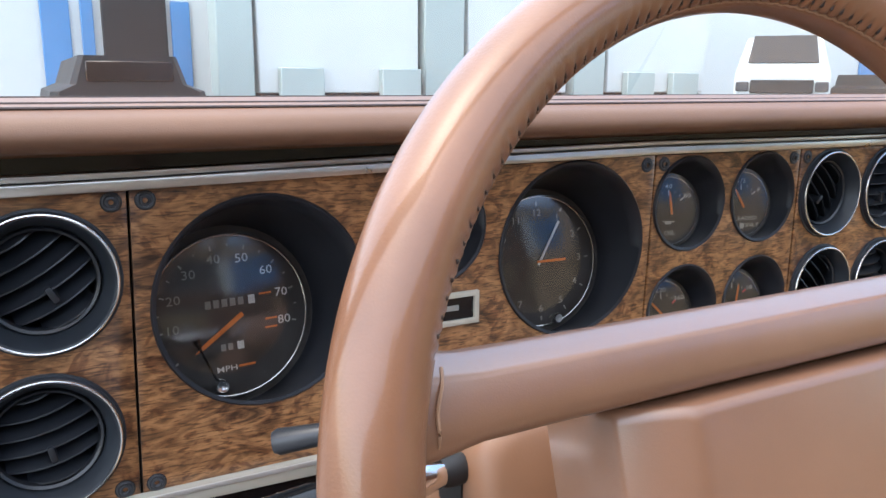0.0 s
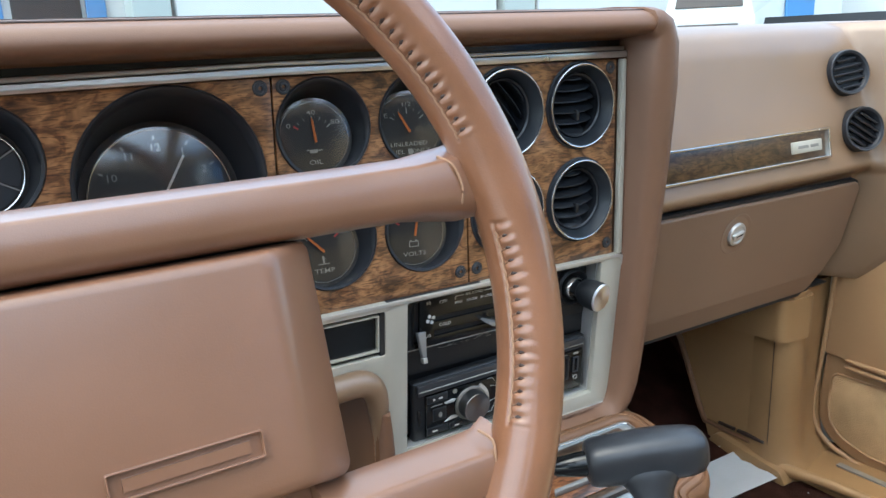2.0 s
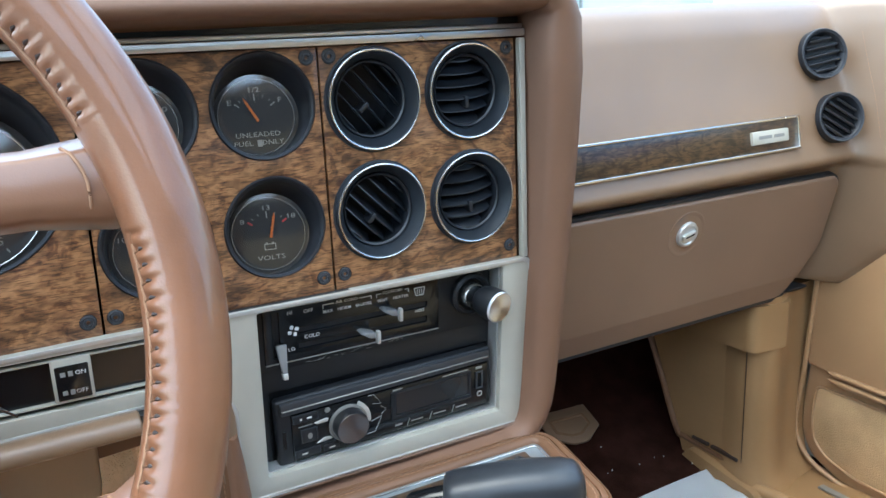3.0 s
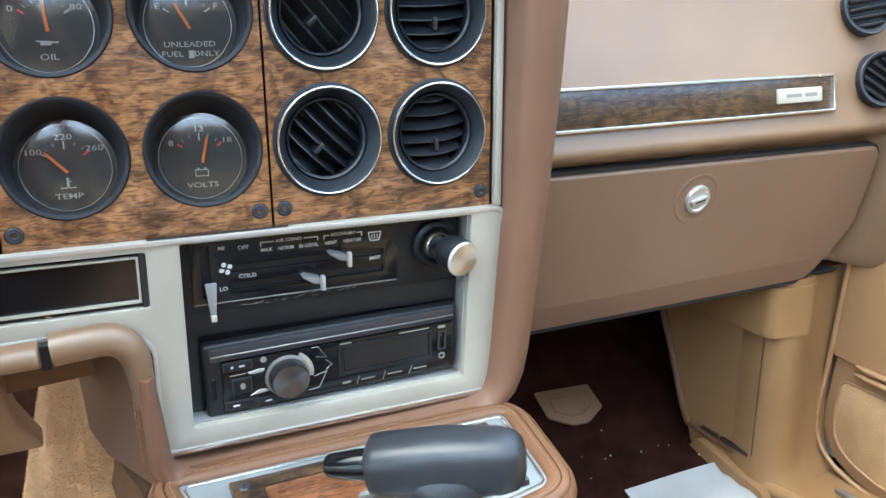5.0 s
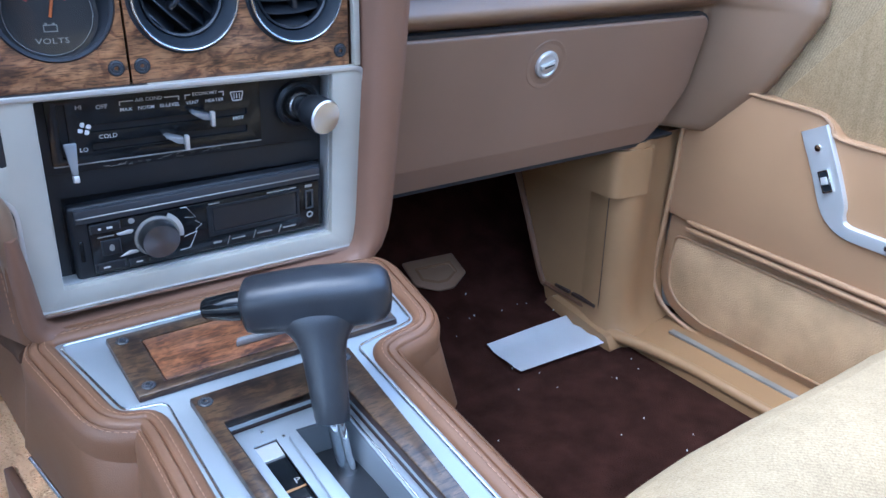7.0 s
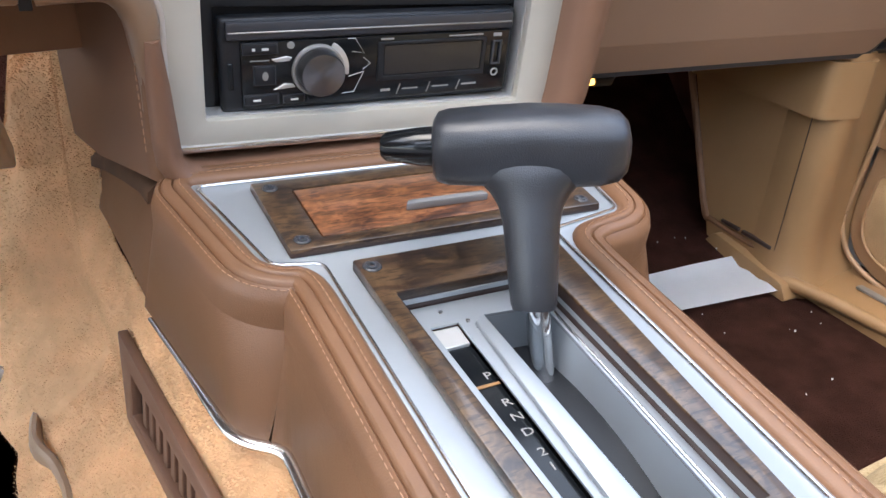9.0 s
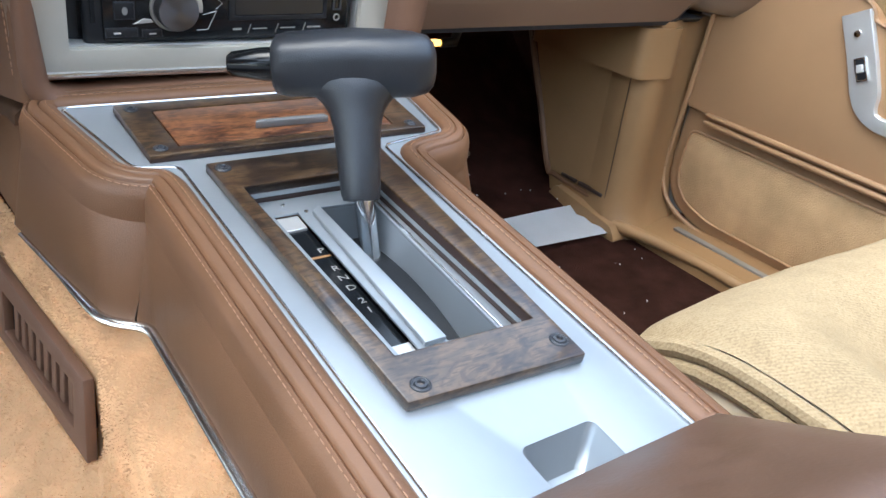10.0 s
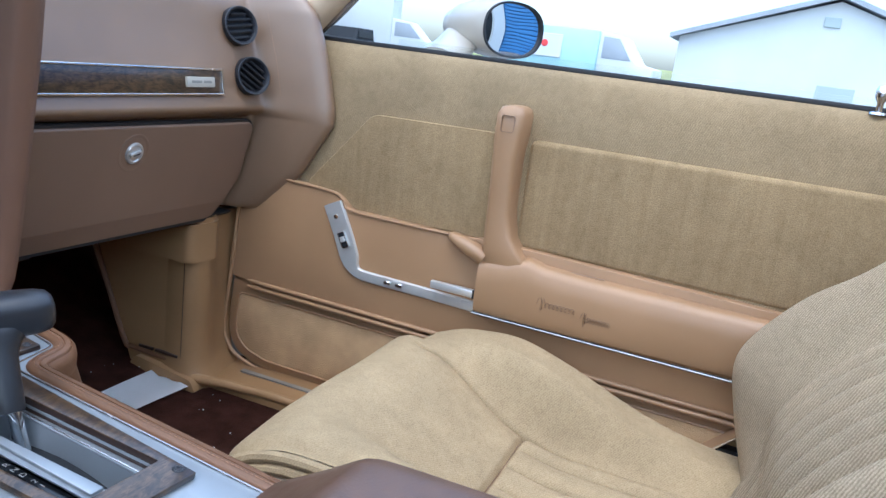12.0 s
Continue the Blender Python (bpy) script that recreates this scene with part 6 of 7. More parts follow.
part("lid", arm_mesh(), LID, arm, "padded dark brown lid", 50)
part("welt", tube(smooth_path([(-0.0455, -0.400, 0.2975), (-0.0415, -0.45, 0.3325), (-0.0368, -0.481, 0.3545), (-0.0362, -0.51, 0.3585), (-0.0362, -0.60, 0.359), (-0.0362, -0.75, 0.355), (-0.0362, -0.90, 0.347)], 5), 0.0013, 8), LID, arm, "sewn welt")
part("base", rbox(-0.046, -0.93, 0.06, 0.096, -0.60, 0.262, 0.01, 2), LEATHER, arm, "brown console box")

# carpeted tunnel left of the console, with its vent and metal strip
def tunnel_at(y, u):
    top = along([(0.20, -0.139), (0.10, -0.1325), (0.05, -0.1265), (0.0, -0.1215), (-0.09, -0.1065), (-0.120, -0.101), (-0.135, -0.0955), (-0.147, -0.0805), (-0.155, -0.0765), (-0.60, -0.0745)], y)
    wall = min(-0.104, -0.1395 - 0.16 * (min(y, 0.14) - 0.05))
    x = top + (wall - top) * ease(0.0, 0.24, u) - 0.085 * max(0.0, u - 0.5) ** 1.5 * 3.2
    z = 0.236 - 0.176 * u + (1.3 * max(0.0, min(y, 0.27) - 0.11) * min(1.0, (1 - u) / 0.25))
    d = ease(0.0, 0.2, u) * (0.0008 * noise.noise((x * 60, y * 60, z * 60)) + 0.004 * noise.noise((x * 8, y * 8, z * 8)))
    if -0.118 < y < 0.020 and 0.144 < z < 0.192:
        x += 0.024
    return Vector((x - d, y, z + d))


def tunnel_side():
    b = bmesh.new()
    rows = []
    for j in range(151):
        y = 0.50 - 1.20 * j / 150
        row = []
        for i in range(41):
            u = i / 40
            row.append(b.verts.new(tunnel_at(y, u)))
        rows.append(row)
    for r0, r1 in zip(rows, rows[1:]):
        for i in range(40):
            b.faces.new((r0[i], r0[i + 1], r1[i + 1], r1[i]))
    bmesh.ops.solidify(b, geom=b.faces[:], thickness=0.004)
    return solid("tunnel_carpet", b, CARPET, "fluffy tan carpet on the transmission tunnel", "carpet", "structure")


tunnel_side()


def tufts():
    """The pile of the tunnel carpet: short leaning fibres in clumps."""
    verts, faces = [], []
    rnd = random.Random(4)
    for _ in range(70000):
        y, u = rnd.uniform(-0.42, 0.34), rnd.uniform(0.0, 0.96)
        p, q = tunnel_at(y, u), tunnel_at(y, u + 0.03)
        if -0.132 < y < 0.042 and 0.138 < p.z < 0.203:
            continue
        out = Vector((-(p.z - q.z), 0, (p.x - q.x) * -1)).normalized()
        out = Vector((-abs(out.x), 0, abs(out.z)))
        clump = noise.noise_vector((y * 90, u * 16, 0.5))
        lean = Vector((clump.x * 0.5, clump.y * 0.9, clump.z * 0.6 - 0.2)) + Vector((rnd.gauss(0, 0.25), rnd.gauss(0, 0.3), rnd.gauss(0, 0.25)))
        tip = p + (out + lean * 0.8) * rnd.uniform(0.0008, 0.0020)
        w = rnd.uniform(0.0003, 0.0006)
        side_v = Vector((0, 1, 0)).lerp(Vector((0.3, 0.2, 1)), rnd.random()).normalized() * w
        n = len(verts)
        base_p = p - out * 0.0015
        verts.extend([tuple(base_p - side_v), tuple(base_p + side_v), tuple(p.lerp(tip, 0.6) + side_v * 0.7), tuple(tip), tuple(p.lerp(tip, 0.6) - side_v * 0.7)])
        faces.append((n, n + 1, n + 2, n + 3, n + 4))
    me = bpy.data.meshes.new("carpet_pile")
    me.from_pydata(verts, [], faces)
    me.materials.append(CARPET)
    return tagged(new("carpet_pile", me), "tufted tan carpet pile on the tunnel", "carpet", "", "stuff")


tufts()
strip = [p for p in lower_ring(0.001, 0.2365, 1)[:90] if -0.52 < p.y < 0.0 and p.x < -0.02]
part("lower_strip", tube(strip, [0.0016 + 0.0020 * ease(-0.06, -0.11, p.y) for p in strip], 10, None, 0.8), STEEL, con, "bright metal edge strip")
fv = thing("floor_vent", "brown plastic floor vent set in tan carpet", "vent", (-0.14, -0.03, 0.16))
ax, ay = Vector((0.158, -0.987, 0.0)).normalized(), Vector((0.09, 0.013, 1.0)).normalized()
az = ax.cross(ay)
FV = Matrix(((ax.x, ay.x, az.x, -0.1260), (ax.y, ay.y, az.y, -0.037), (ax.z, ay.z, az.z, 0.170), (0, 0, 0, 1)))
part("frame", plate([(-0.079, 0.033), (-0.064, -0.029), (0.098, -0.031), (0.093, 0.027)], [rect(-0.0505, -0.0175, 0.0765, 0.0150)], 0.007, FV, 0.0012), VENTB, fv, "brown vent frame", 30)
for i in range(8):
    part("slat", rbox(-0.0402 + 0.0141 * i, -0.0175, -0.004, -0.0328 + 0.0141 * i, 0.0150, 0.0030, 0.0006, 1, FV), VENTB, fv)
part("back", plate(rect(-0.054, -0.021, 0.080, 0.0185), [rect(-0.0508, -0.0178, 0.0768, 0.0153)], 0.012, FV @ Matrix.Translation((0, 0, -0.010))), BLACK, fv)
part("duct", rbox(-0.058, -0.023, -0.0125, 0.084, 0.020, -0.0105, 0.0003, 1, FV), BLACK, fv, "dark duct behind the slats")

# driver's mat edge and pedal
mat_edge = [Vector((p.x, p.y)) for p in smooth_path([(-0.222, 0.40, 0), (-0.224, 0.336, 0), (-0.222, 0.275, 0), (-0.236, 0.252, 0), (-0.256, 0.236, 0), (-0.254, 0.208, 0), (-0.236, 0.188, 0), (-0.208, 0.170, 0), (-0.207, 0.135, 0), (-0.209, 0.092, 0), (-0.194, 0.050, 0), (-0.190, -0.02, 0), (-0.205, -0.30, 0)], 6)]
rise = lambda y: 0.25 * max(0.0, y - 0.16)
mb = bmesh.new()
loft([[Vector((x, p.y, FLOOR_Z + 0.014 + rise(p.y))) for x in (p.x - 0.004, -0.34, -0.50, -0.66)] for p in mat_edge], False, False, mb)
bmesh.ops.solidify(mb, geom=mb.faces[:], thickness=0.008)
floor_mat = solid("floor_mat", mb, MAT, "dark brown driver's carpet with a rucked bound edge", "carpet")
part("binding", tube([(p.x, p.y, FLOOR_Z + 0.026 + rise(p.y)) for p in mat_edge], 0.0052, 10, None, 2.2), VINYL, floor_mat, "brown bound edge")
pd = thing("brake_pedal", "black rubber brake pedal with bright edge", "pedal", (-0.30, 0.16, 0.20))
PD = Matrix.Translation((-0.308, 0.15, 0.212)) @ Matrix.Rotation(radians(55), 4, "X")
part("pad", rbox(-0.055, -0.03, 0, 0.055, 0.03, 0.012, 0.004, 2, PD), RUBBER, pd, "ribbed black pad")
part("edge", plate(round_rect(-0.058, -0.033, 0.058, 0.033, 0.004), [round_rect(-0.052, -0.027, 0.052, 0.027, 0.003)], 0.013, PD, 0.0008), STEEL, pd, "bright edge", 30)
part("arm", tube([PD @ Vector((0, 0.02, 0)), (-0.325, 0.30, 0.42)], 0.008, 8), BLACK, pd)

# ---- passenger footwell ----
kp = thing("kick_panel", "tan plastic kick panel beside the footwell", "panel", (0.60, 0.2, FLOOR_Z))
kb = loft([[Vector((x, y + f * (0.0 if y < 0.2 else 1.0), z)) for x, y in ((0.576, 0.110), (0.5735, 0.130), (0.568, 0.215), (0.66, 0.215), (0.66, 0.110))] for z, f in ((0.060, -0.01), (0.115, 0.008), (0.30, 0.085), (0.335, 0.10))])
part("panel", kb, TAN, kp, "smooth tan panel", 20)
post = []
for z, f in ((0.056, 0.030), (0.066, 0.024), (0.074, 0.017), (0.083, 0.011), (0.095, 0.006), (0.112, 0.003), (0.135, 0.001), (0.17, 0), (0.26, 0), (0.335, 0)):
    post.append([Vector((x - (0.25 * f if i in (1, 2, 3) else 0), y - f * k, z)) for i, (x, y, k) in enumerate(((0.5755, 0.165, 0), (0.5715, 0.128, 0.1), (0.5700, 0.110, 0.35), (0.5745, 0.096, 0.6), (0.585, 0.0875, 0.75), (0.600, 0.0850, 0.85), (0.615, 0.089, 1.0), (0.632, 0.098, 1.1), (0.652, 0.1035, 1.1), (0.690, 0.105, 0.9), (0.690, 0.165, 0)))])
part("post", loft(post), TAN, kp, "rounded tan post flaring into the sill", 60)
part("shelf", loft([[Vector((x, y, z)) for x, y in soften([(0.5575, 0.29), (0.5590, 0.0890), (0.618, 0.0810), (0.632, 0.104), (0.645, 0.29)], 0.014)] for z in (0.2660, 0.2690, 0.322, 0.327)]), TAN, kp, "moulded tan ledge", 30)
part("foot", section(soften([(0.066, 0.055), (0.078, 0.074), (0.19, 0.088), (0.215, 0.055)], 0.006), 0.559, 0.585, 0.004), TAN, kp, "lower tan ledge")
for y0, y1 in ((0.112, 0.158), (0.163, 0.192)):
    part("slot", rbox(0.5675, y0, 0.1000, 0.5740, y1, 0.1045, 0.0005, 1), BROWNP, kp, "dark slot above the ledge")
part("seam", tube([(0.5697, 0.107, 0.10), (0.5697, 0.107, 0.267)], 0.0006, 6), BROWNP, kp)
part("binding", tube(smooth_path([(0.562, 0.315, 0.335), (0.564, 0.292, 0.27), (0.566, 0.258, 0.19), (0.566, 0.220, 0.105), (0.570, 0.205, 0.096), (0.576, 0.13, 0.090)]), 0.0045, 8), LEATHER, kp, "brown edge trim")
part("screw", lathe([(0.004, 0), (0.0035, 0.0012), (0, 0.0016)], Matrix.Translation((0.645, 0.115, 0.0845)), 12), STEEL, kp, "small bright screw")
sill = thing("door_sill", "tan door sill with worn metal scuff strip", "sill", (0.64, -0.3, 0.04))
part("body", section(soften([(0.10, 0.03), (0.10, 0.066), (-0.02, 0.070), (-1.2, 0.070), (-1.2, 0.03)], 0.004), 0.592, 0.70, 0.008), TAN, sill, "tan sill moulding")
part("ridge", tube([(0.576, 0.09, 0.070), (0.590, 0.03, 0.071), (0.597, -0.04, 0.0715), (0.598, -1.0, 0.071)], [0.009, 0.008, 0.0075, 0.007], 10), TAN, sill, "rounded inner ridge")
part("scuff_strip", rbox(0.645, -1.0, 0.069, 0.655, 0.045, 0.0728, 0.001, 1), SILVERD, sill, "worn metal strip")
paper = bmesh.new()
pr = [[paper.verts.new((x, y, FLOOR_Z + 0.0105 + (0.005 if j == 0 else 0) + 0.0012 * math.sin(3 * j + i))) for i, (x, y) in enumerate(((0.419, 0.156 - 0.0142 * j), (0.496, 0.156 - 0.0147 * j), (0.576, 0.155 - 0.0153 * j)))] for j in range(6)]
for r0, r1 in zip(pr, pr[1:]):
    for i in range(2):
        paper.faces.new((r0[i], r0[i + 1], r1[i + 1], r1[i]))
bmesh.ops.solidify(paper, geom=paper.faces[:], thickness=0.0012)
solid("paper_sheet", paper, PAPER, "white folded paper sheet on the carpet", "paper")
PA = Matrix.Translation((0.434, 0.300, 0.1115)) @ Matrix.Rotation(radians(22), 4, "X") @ Matrix.Rotation(radians(-4), 4, "Z")
hp = thing("heel_pad", "tan five-sided emblem patch on the toe board", "pad", (0.455, 0.325, 0.12))
part("patch", prism(soften([(-0.042, 0.030), (0.042, 0.030), (0.044, -0.012), (0.012, -0.034), (-0.012, -0.034), (-0.042, -0.016)], 0.003), 0.004, PA, 0.001), VINYL, hp, "tan patch")
part("emblem_line", plate(soften([(-0.030, 0.014), (0.030, 0.014), (0.031, -0.008), (0.008, -0.022), (-0.008, -0.022), (-0.030, -0.010)], 0.002), [soften([(-0.026, 0.010), (0.026, 0.010), (0.027, -0.006), (0.007, -0.018), (-0.007, -0.018), (-0.026, -0.008)], 0.002)], 0.001, PA @ Matrix.Translation((0, 0, 0.004))), SCRIPT, hp, "", 0)
crumbs = bmesh.new()
for i in range(34):
    x, y = random.uniform(0.22, 0.58), random.uniform(-0.28, 0.26)
    r = random.uniform(0.0005, 0.0014)
    z = FLOOR_Z + 0.0075 + (0.2 * max(0, y - 0.12))
    loft([[Vector((x + r * k * math.cos(t), y + r * k * math.sin(t), z + r * h)) for t in (0.3, 1.6, 2.9, 4.4)] for k, h in ((1, -0.5), (0.9, 0.4), (0.2, 0.8))], True, True, crumbs)
solid("crumbs", crumbs, PAPER, "pale crumbs scattered on the carpet", "debris", "stuff")

# ---- passenger door ----
door = thing("passenger_door", "beige velour and tan vinyl passenger door, closed", "door", (0.70, -0.4, 0.07))


def door_skin(ys, prof, material, name, label):
    rings = [[Vector((x, y, z)) for x, z in prof] for y in ys]
    return part(name, loft(rings), material, door, label, 50)


ys = [0.118, 0.112, 0.06, -0.2, -0.6, -1.05]
door_skin([0.10, -0.2, -0.6, -1.05], [(0.690, 0.36), (0.693, 0.45), (0.697, 0.54), (0.703, 0.585), (0.712, 0.612), (0.724, 0.6235), (0.742, 0.625), (0.76, 0.60), (0.76, 0.36)], VELOUR, "upper_trim", "beige velour upper door")
part("window_seal", rbox(0.733, -1.05, 0.6235, 0.742, 0.03, 0.6310, 0.002, 2), RUBBER, door, "black rubber window seal")
# padded velour fields
f1 = soften([(-0.026, 0.401), (-0.133, 0.5255), (-0.338, 0.5285), (-0.338, 0.374), (-0.118, 0.374), (-0.098, 0.392)], 0.012, 5)
f2 = soften([(-0.383, 0.527), (-0.98, 0.530), (-0.98, 0.36), (-0.383, 0.372)], 0.012, 5)
for f in (f1, f2):
    part("padded_field", prism(f, 0.020, side(0.6875), 0.0070, 4), FIELD, door, "padded velour field", 60)
# vinyl middle with its pocket
mid = soften([(0.086, 0.420), (0.02, 0.404), (-0.049, 0.4005), (-0.088, 0.3975), (-0.104, 0.388), (-0.114, 0.3760), (-0.300, 0.3725), (-0.345, 0.376), (-1.05, 0.352), (-1.05, 0.20), (0.098, 0.222)], 0.008, 4)
part("middle_trim", prism(mid, 0.06, side(0.676), 0.006, 3), TANV, door, "smooth tan vinyl middle", 60)
part("piping", tube(smooth_path([(0.676, 0.086, 0.420), (0.676, 0.02, 0.4040), (0.6755, -0.049, 0.4005), (0.6755, -0.088, 0.3972), (0.6755, -0.104, 0.3875), (0.6755, -0.116, 0.3755), (0.675, -0.20, 0.373), (0.675, -0.300, 0.3725)], 4), 0.0024, 8), TANV, door, "tan piping")
for z0, z1 in ((0.221, 0.208), (0.211, 0.198)):
    part("lower_bead", tube([(0.676, 0.064, z0), (0.674, 0.060, z0), (0.673, 0.048, z0), (0.673, -0.4, (z0 + z1) / 2), (0.673, -1.05, z1)], [0.0008, 0.0026, 0.0036, 0.0036, 0.0036], 10), TANV, door, "tan bead")
part("lower_panel", prism(soften([(0.098, 0.225), (0.1045, 0.15), (0.103, 0.115), (0.086, 0.086), (0.052, 0.070), (0.0, 0.062), (-1.05, 0.060), (-1.05, 0.205)], 0.012, 4), 0.05, side(0.684), 0.006, 3), TANV, door, "tan lower door", 60)
carpet_line = soften([(0.082, 0.194), (0.086, 0.145), (0.082, 0.116), (0.062, 0.096), (0.02, 0.084), (-1.05, 0.074), (-1.05, 0.180)], 0.012, 5)
part("carpet_panel", prism(carpet_line, 0.03, side(0.680), 0.003, 2), DOORC, door, "beige carpet lower panel", 60)
part("carpet_piping", tube([(0.6800, y, z) for y, z in carpet_line + carpet_line[:2]], 0.0020, 8, None, 1.0, (1, 0, 0)), TANV, door, "tan piping")
part("door_edge", tube(smooth_path([(0.674, 0.088, 0.36), (0.674, 0.098, 0.22), (0.674, 0.1045, 0.15), (0.674, 0.102, 0.115), (0.676, 0.085, 0.087), (0.678, 0.050, 0.071), (0.68, 0.0, 0.064), (0.68, -0.2, 0.061)], 8), 0.0032, 10), TANV, door, "rounded front edge")


def strap():
    """The upright pull strap that runs into the armrest."""
    rings = []
    for z, y0, y1, x0 in ((0.571, -0.350, -0.366, 0.662), (0.568, -0.342, -0.374, 0.656), (0.559, -0.338, -0.378, 0.652), (0.535, -0.338, -0.378, 0.650), (0.50, -0.339, -0.375, 0.652), (0.46, -0.340, -0.375, 0.654), (0.42, -0.341, -0.377, 0.655), (0.39, -0.342, -0.384, 0.654), (0.370, -0.343, -0.398, 0.6535), (0.355, -0.344, -0.412, 0.6560), (0.335, -0.345, -0.42, 0.6620), (0.280, -0.345, -0.42, 0.664)):
        w = 0.006
        rings.append([Vector(p) for p in ((0.70, y0, z), (x0 + w * 1.6, y0, z), (x0 + w * 0.4, y0 - w * 0.4, z), (x0, y0 - w * 1.3, z), (x0, y1 + w * 1.3, z), (x0 + w * 0.4, y1 + w * 0.4, z), (x0 + w * 1.6, y1, z), (0.70, y1, z))])
    return loft(rings)


part("pull_strap", strap(), TANV, door, "moulded tan pull strap", 60)
part("strap_cap", plate(round_rect(-0.3675, 0.535, -0.3485, 0.558, 0.003), [round_rect(-0.3665, 0.536, -0.3495, 0.557, 0.0025)], 0.002, side(0.6493)), SCRIPT, door, "square cap line", 0)


def armrest():
    rings = []
    for y, zt, x0 in ((-0.3435, 0.352, 0.6515), (-0.385, 0.355, 0.651), (-0.400, 0.362, 0.6505), (-0.415, 0.366, 0.650), (-0.44, 0.3585, 0.650), (-0.50, 0.356, 0.650), (-0.70, 0.353, 0.651), (-0.92, 0.350, 0.653), (-0.94, 0.345, 0.66)):
        rings.append([Vector(p) for p in ((0.70, y, 0.272), (x0 + 0.006, y, 0.272), (x0 + 0.001, y, 0.285), (x0, y, zt - 0.03), (x0 + 0.002, y, zt - 0.012), (x0 + 0.008, y, zt - 0.004), (x0 + 0.018, y, zt), (0.70, y, zt - 0.002))])
    return loft(rings)


part("armrest", armrest(), TANV, door, "long tan moulded armrest", 60)
# no hollow here: the pull recess's shade is a darker slab in the top
part("pull_recess_shade", rbox(0.668, -0.52, 0.352, 0.682, -0.43, 0.3568, 0.001, 1), SCRIPT, door, "shade of the pull recess as a darker slab")
part("grip_nub", tube(smooth_path([(0.668, -0.345, 0.352), (0.664, -0.325, 0.362), (0.668, -0.300, 0.370), (0.676, -0.288, 0.374)], 4), [0.016 * k for k in (1.0, 1.0, 0.98, 0.95, 0.92, 0.9, 0.85, 0.8, 0.74, 0.66, 0.55, 0.42, 0.2)], 12, None, 0.8), TANV, door, "tan thumb grip")


def switch_trim():
    pth = smooth_path([(-0.0865, 0.382), (-0.1080, 0.340), (-0.123, 0.307), (-0.131, 0.290), (-0.144, 0.2800), (-0.172, 0.2775), (-0.26, 0.2755), (-0.343, 0.2725)], 6)
    rings = []
    for i, p in enumerate(pth):
        d = (pth[min(i + 1, len(pth) - 1)] - pth[max(0, i - 1)]).normalized()
        nrm = Vector((-d.y, d.x))
        w = 0.0160 - 0.0080 * ease(11, 24, i)
        rings.append([Vector((x, p.x + nrm.x * o, p.y + nrm.y * o)) for x, o in ((0.684, -w), (0.6715, -w), (0.6700, -w + 0.0012), (0.6692, 0), (0.6700, w - 0.0012), (0.6715, w), (0.684, w))])
    return loft(rings)


tp = part("switch_trim", switch_trim(), SATIN, door, "curved brushed metal switch trim", 40)
TSW = side(0.6668) @ Matrix.Translation((-0.1135, 0.329, 0)) @ Matrix.Rotation(radians(-28), 4, "Z")
part("lock_switch", plate(round_rect(-0.0060, -0.0125, 0.0060, 0.0125, 0.001), [round_rect(-0.0045, -0.0108, 0.0045, 0.0108, 0.001)], 0.0026, TSW, 0.0004), STEEL, tp, "bright lock switch surround")
part("switch_bed", prism(rect(-0.0046, -0.0109, 0.0046, 0.0109), 0.0008, TSW), BLACK, tp, "dark switch bed")
part("switch_toggle", rbox(-0.0036, -0.0035, -0.003, 0.0036, 0.0050, 0.002, 0.0010, 2, TSW @ Matrix.Rotation(radians(12), 4, "X")), SATIN, tp, "chrome toggle")
part("trim_screw", lathe([(0.0042, 0), (0.0036, 0.0014), (0, 0.0018)], Matrix.Translation((0.6695, -0.0965, 0.3625)) @ Matrix.Rotation(radians(-90), 4, "Y"), 16), CHROME, tp, "bright screw")
for y in (-0.196, -0.216):
    part("window_switch", rbox(y - 0.006, 0.2745, 0, y + 0.006, 0.2805, 0.003, 0.001, 1, side(0.6675)), STEEL, tp, "small chrome window switch")
dh = part("door_release", rbox(0.655, -0.342, 0.291, 0.664, -0.272, 0.3025, 0.002, 2), SATIN, door, "flat chrome door release")
part("release_end", rbox(0.6545, -0.3435, 0.290, 0.664, -0.339, 0.3035, 0.001, 1), BLACK, dh, "black end")
part("chrome_line", tube([(0.6530, -0.343, 0.271), (0.6530, -0.94, 0.264)], 0.0012, 8), SATIN, door, "thin chrome line")
part("chrome_bed", tube([(0.6545, -0.343, 0.2708), (0.6545, -0.94, 0.2638)], 0.0024, 8), RUBBER, door, "dark bed of the chrome line")
# script worn into the armrest, left as plain strokes
for k0, k1, zz in ((-0.440, -0.492, 0.3085), (-0.503, -0.541, 0.3015)):
    pth = [(0.6496, k0 + (k1 - k0) * i / 60 + 0.0026 * math.cos(i * 0.95), zz + 0.0060 * math.sin(i * 0.95) * (1.7 if i < 9 else 0.62)) for i in range(61)]
    part("script_stroke", tube(pth, 0.0005, 6), SCRIPT, door, "worn script stroke")
solid("window_glass_door", rbox(0.733, -1.0, 0.63, 0.736, -0.14, 0.64, 0.0005, 1), GLASS, "edge of lowered door glass", "window", "structure")
lkp = thing("lock_pin", "chrome door lock pin on the window ledge", "lock", (0.722, -0.80, 0.62))
part("stem", lathe([(0.004, 0), (0.004, 0.014), (0.0075, 0.020), (0.0082, 0.030), (0.006, 0.034), (0, 0.0345)], Matrix.Translation((0.722, -0.80, 0.622)), 16), CHROME, lkp)
part("ferrule", lathe([(0.011, 0), (0.010, 0.003), (0.0045, 0.004)], Matrix.Translation((0.722, -0.80, 0.622)), 16), CHROME, lkp)

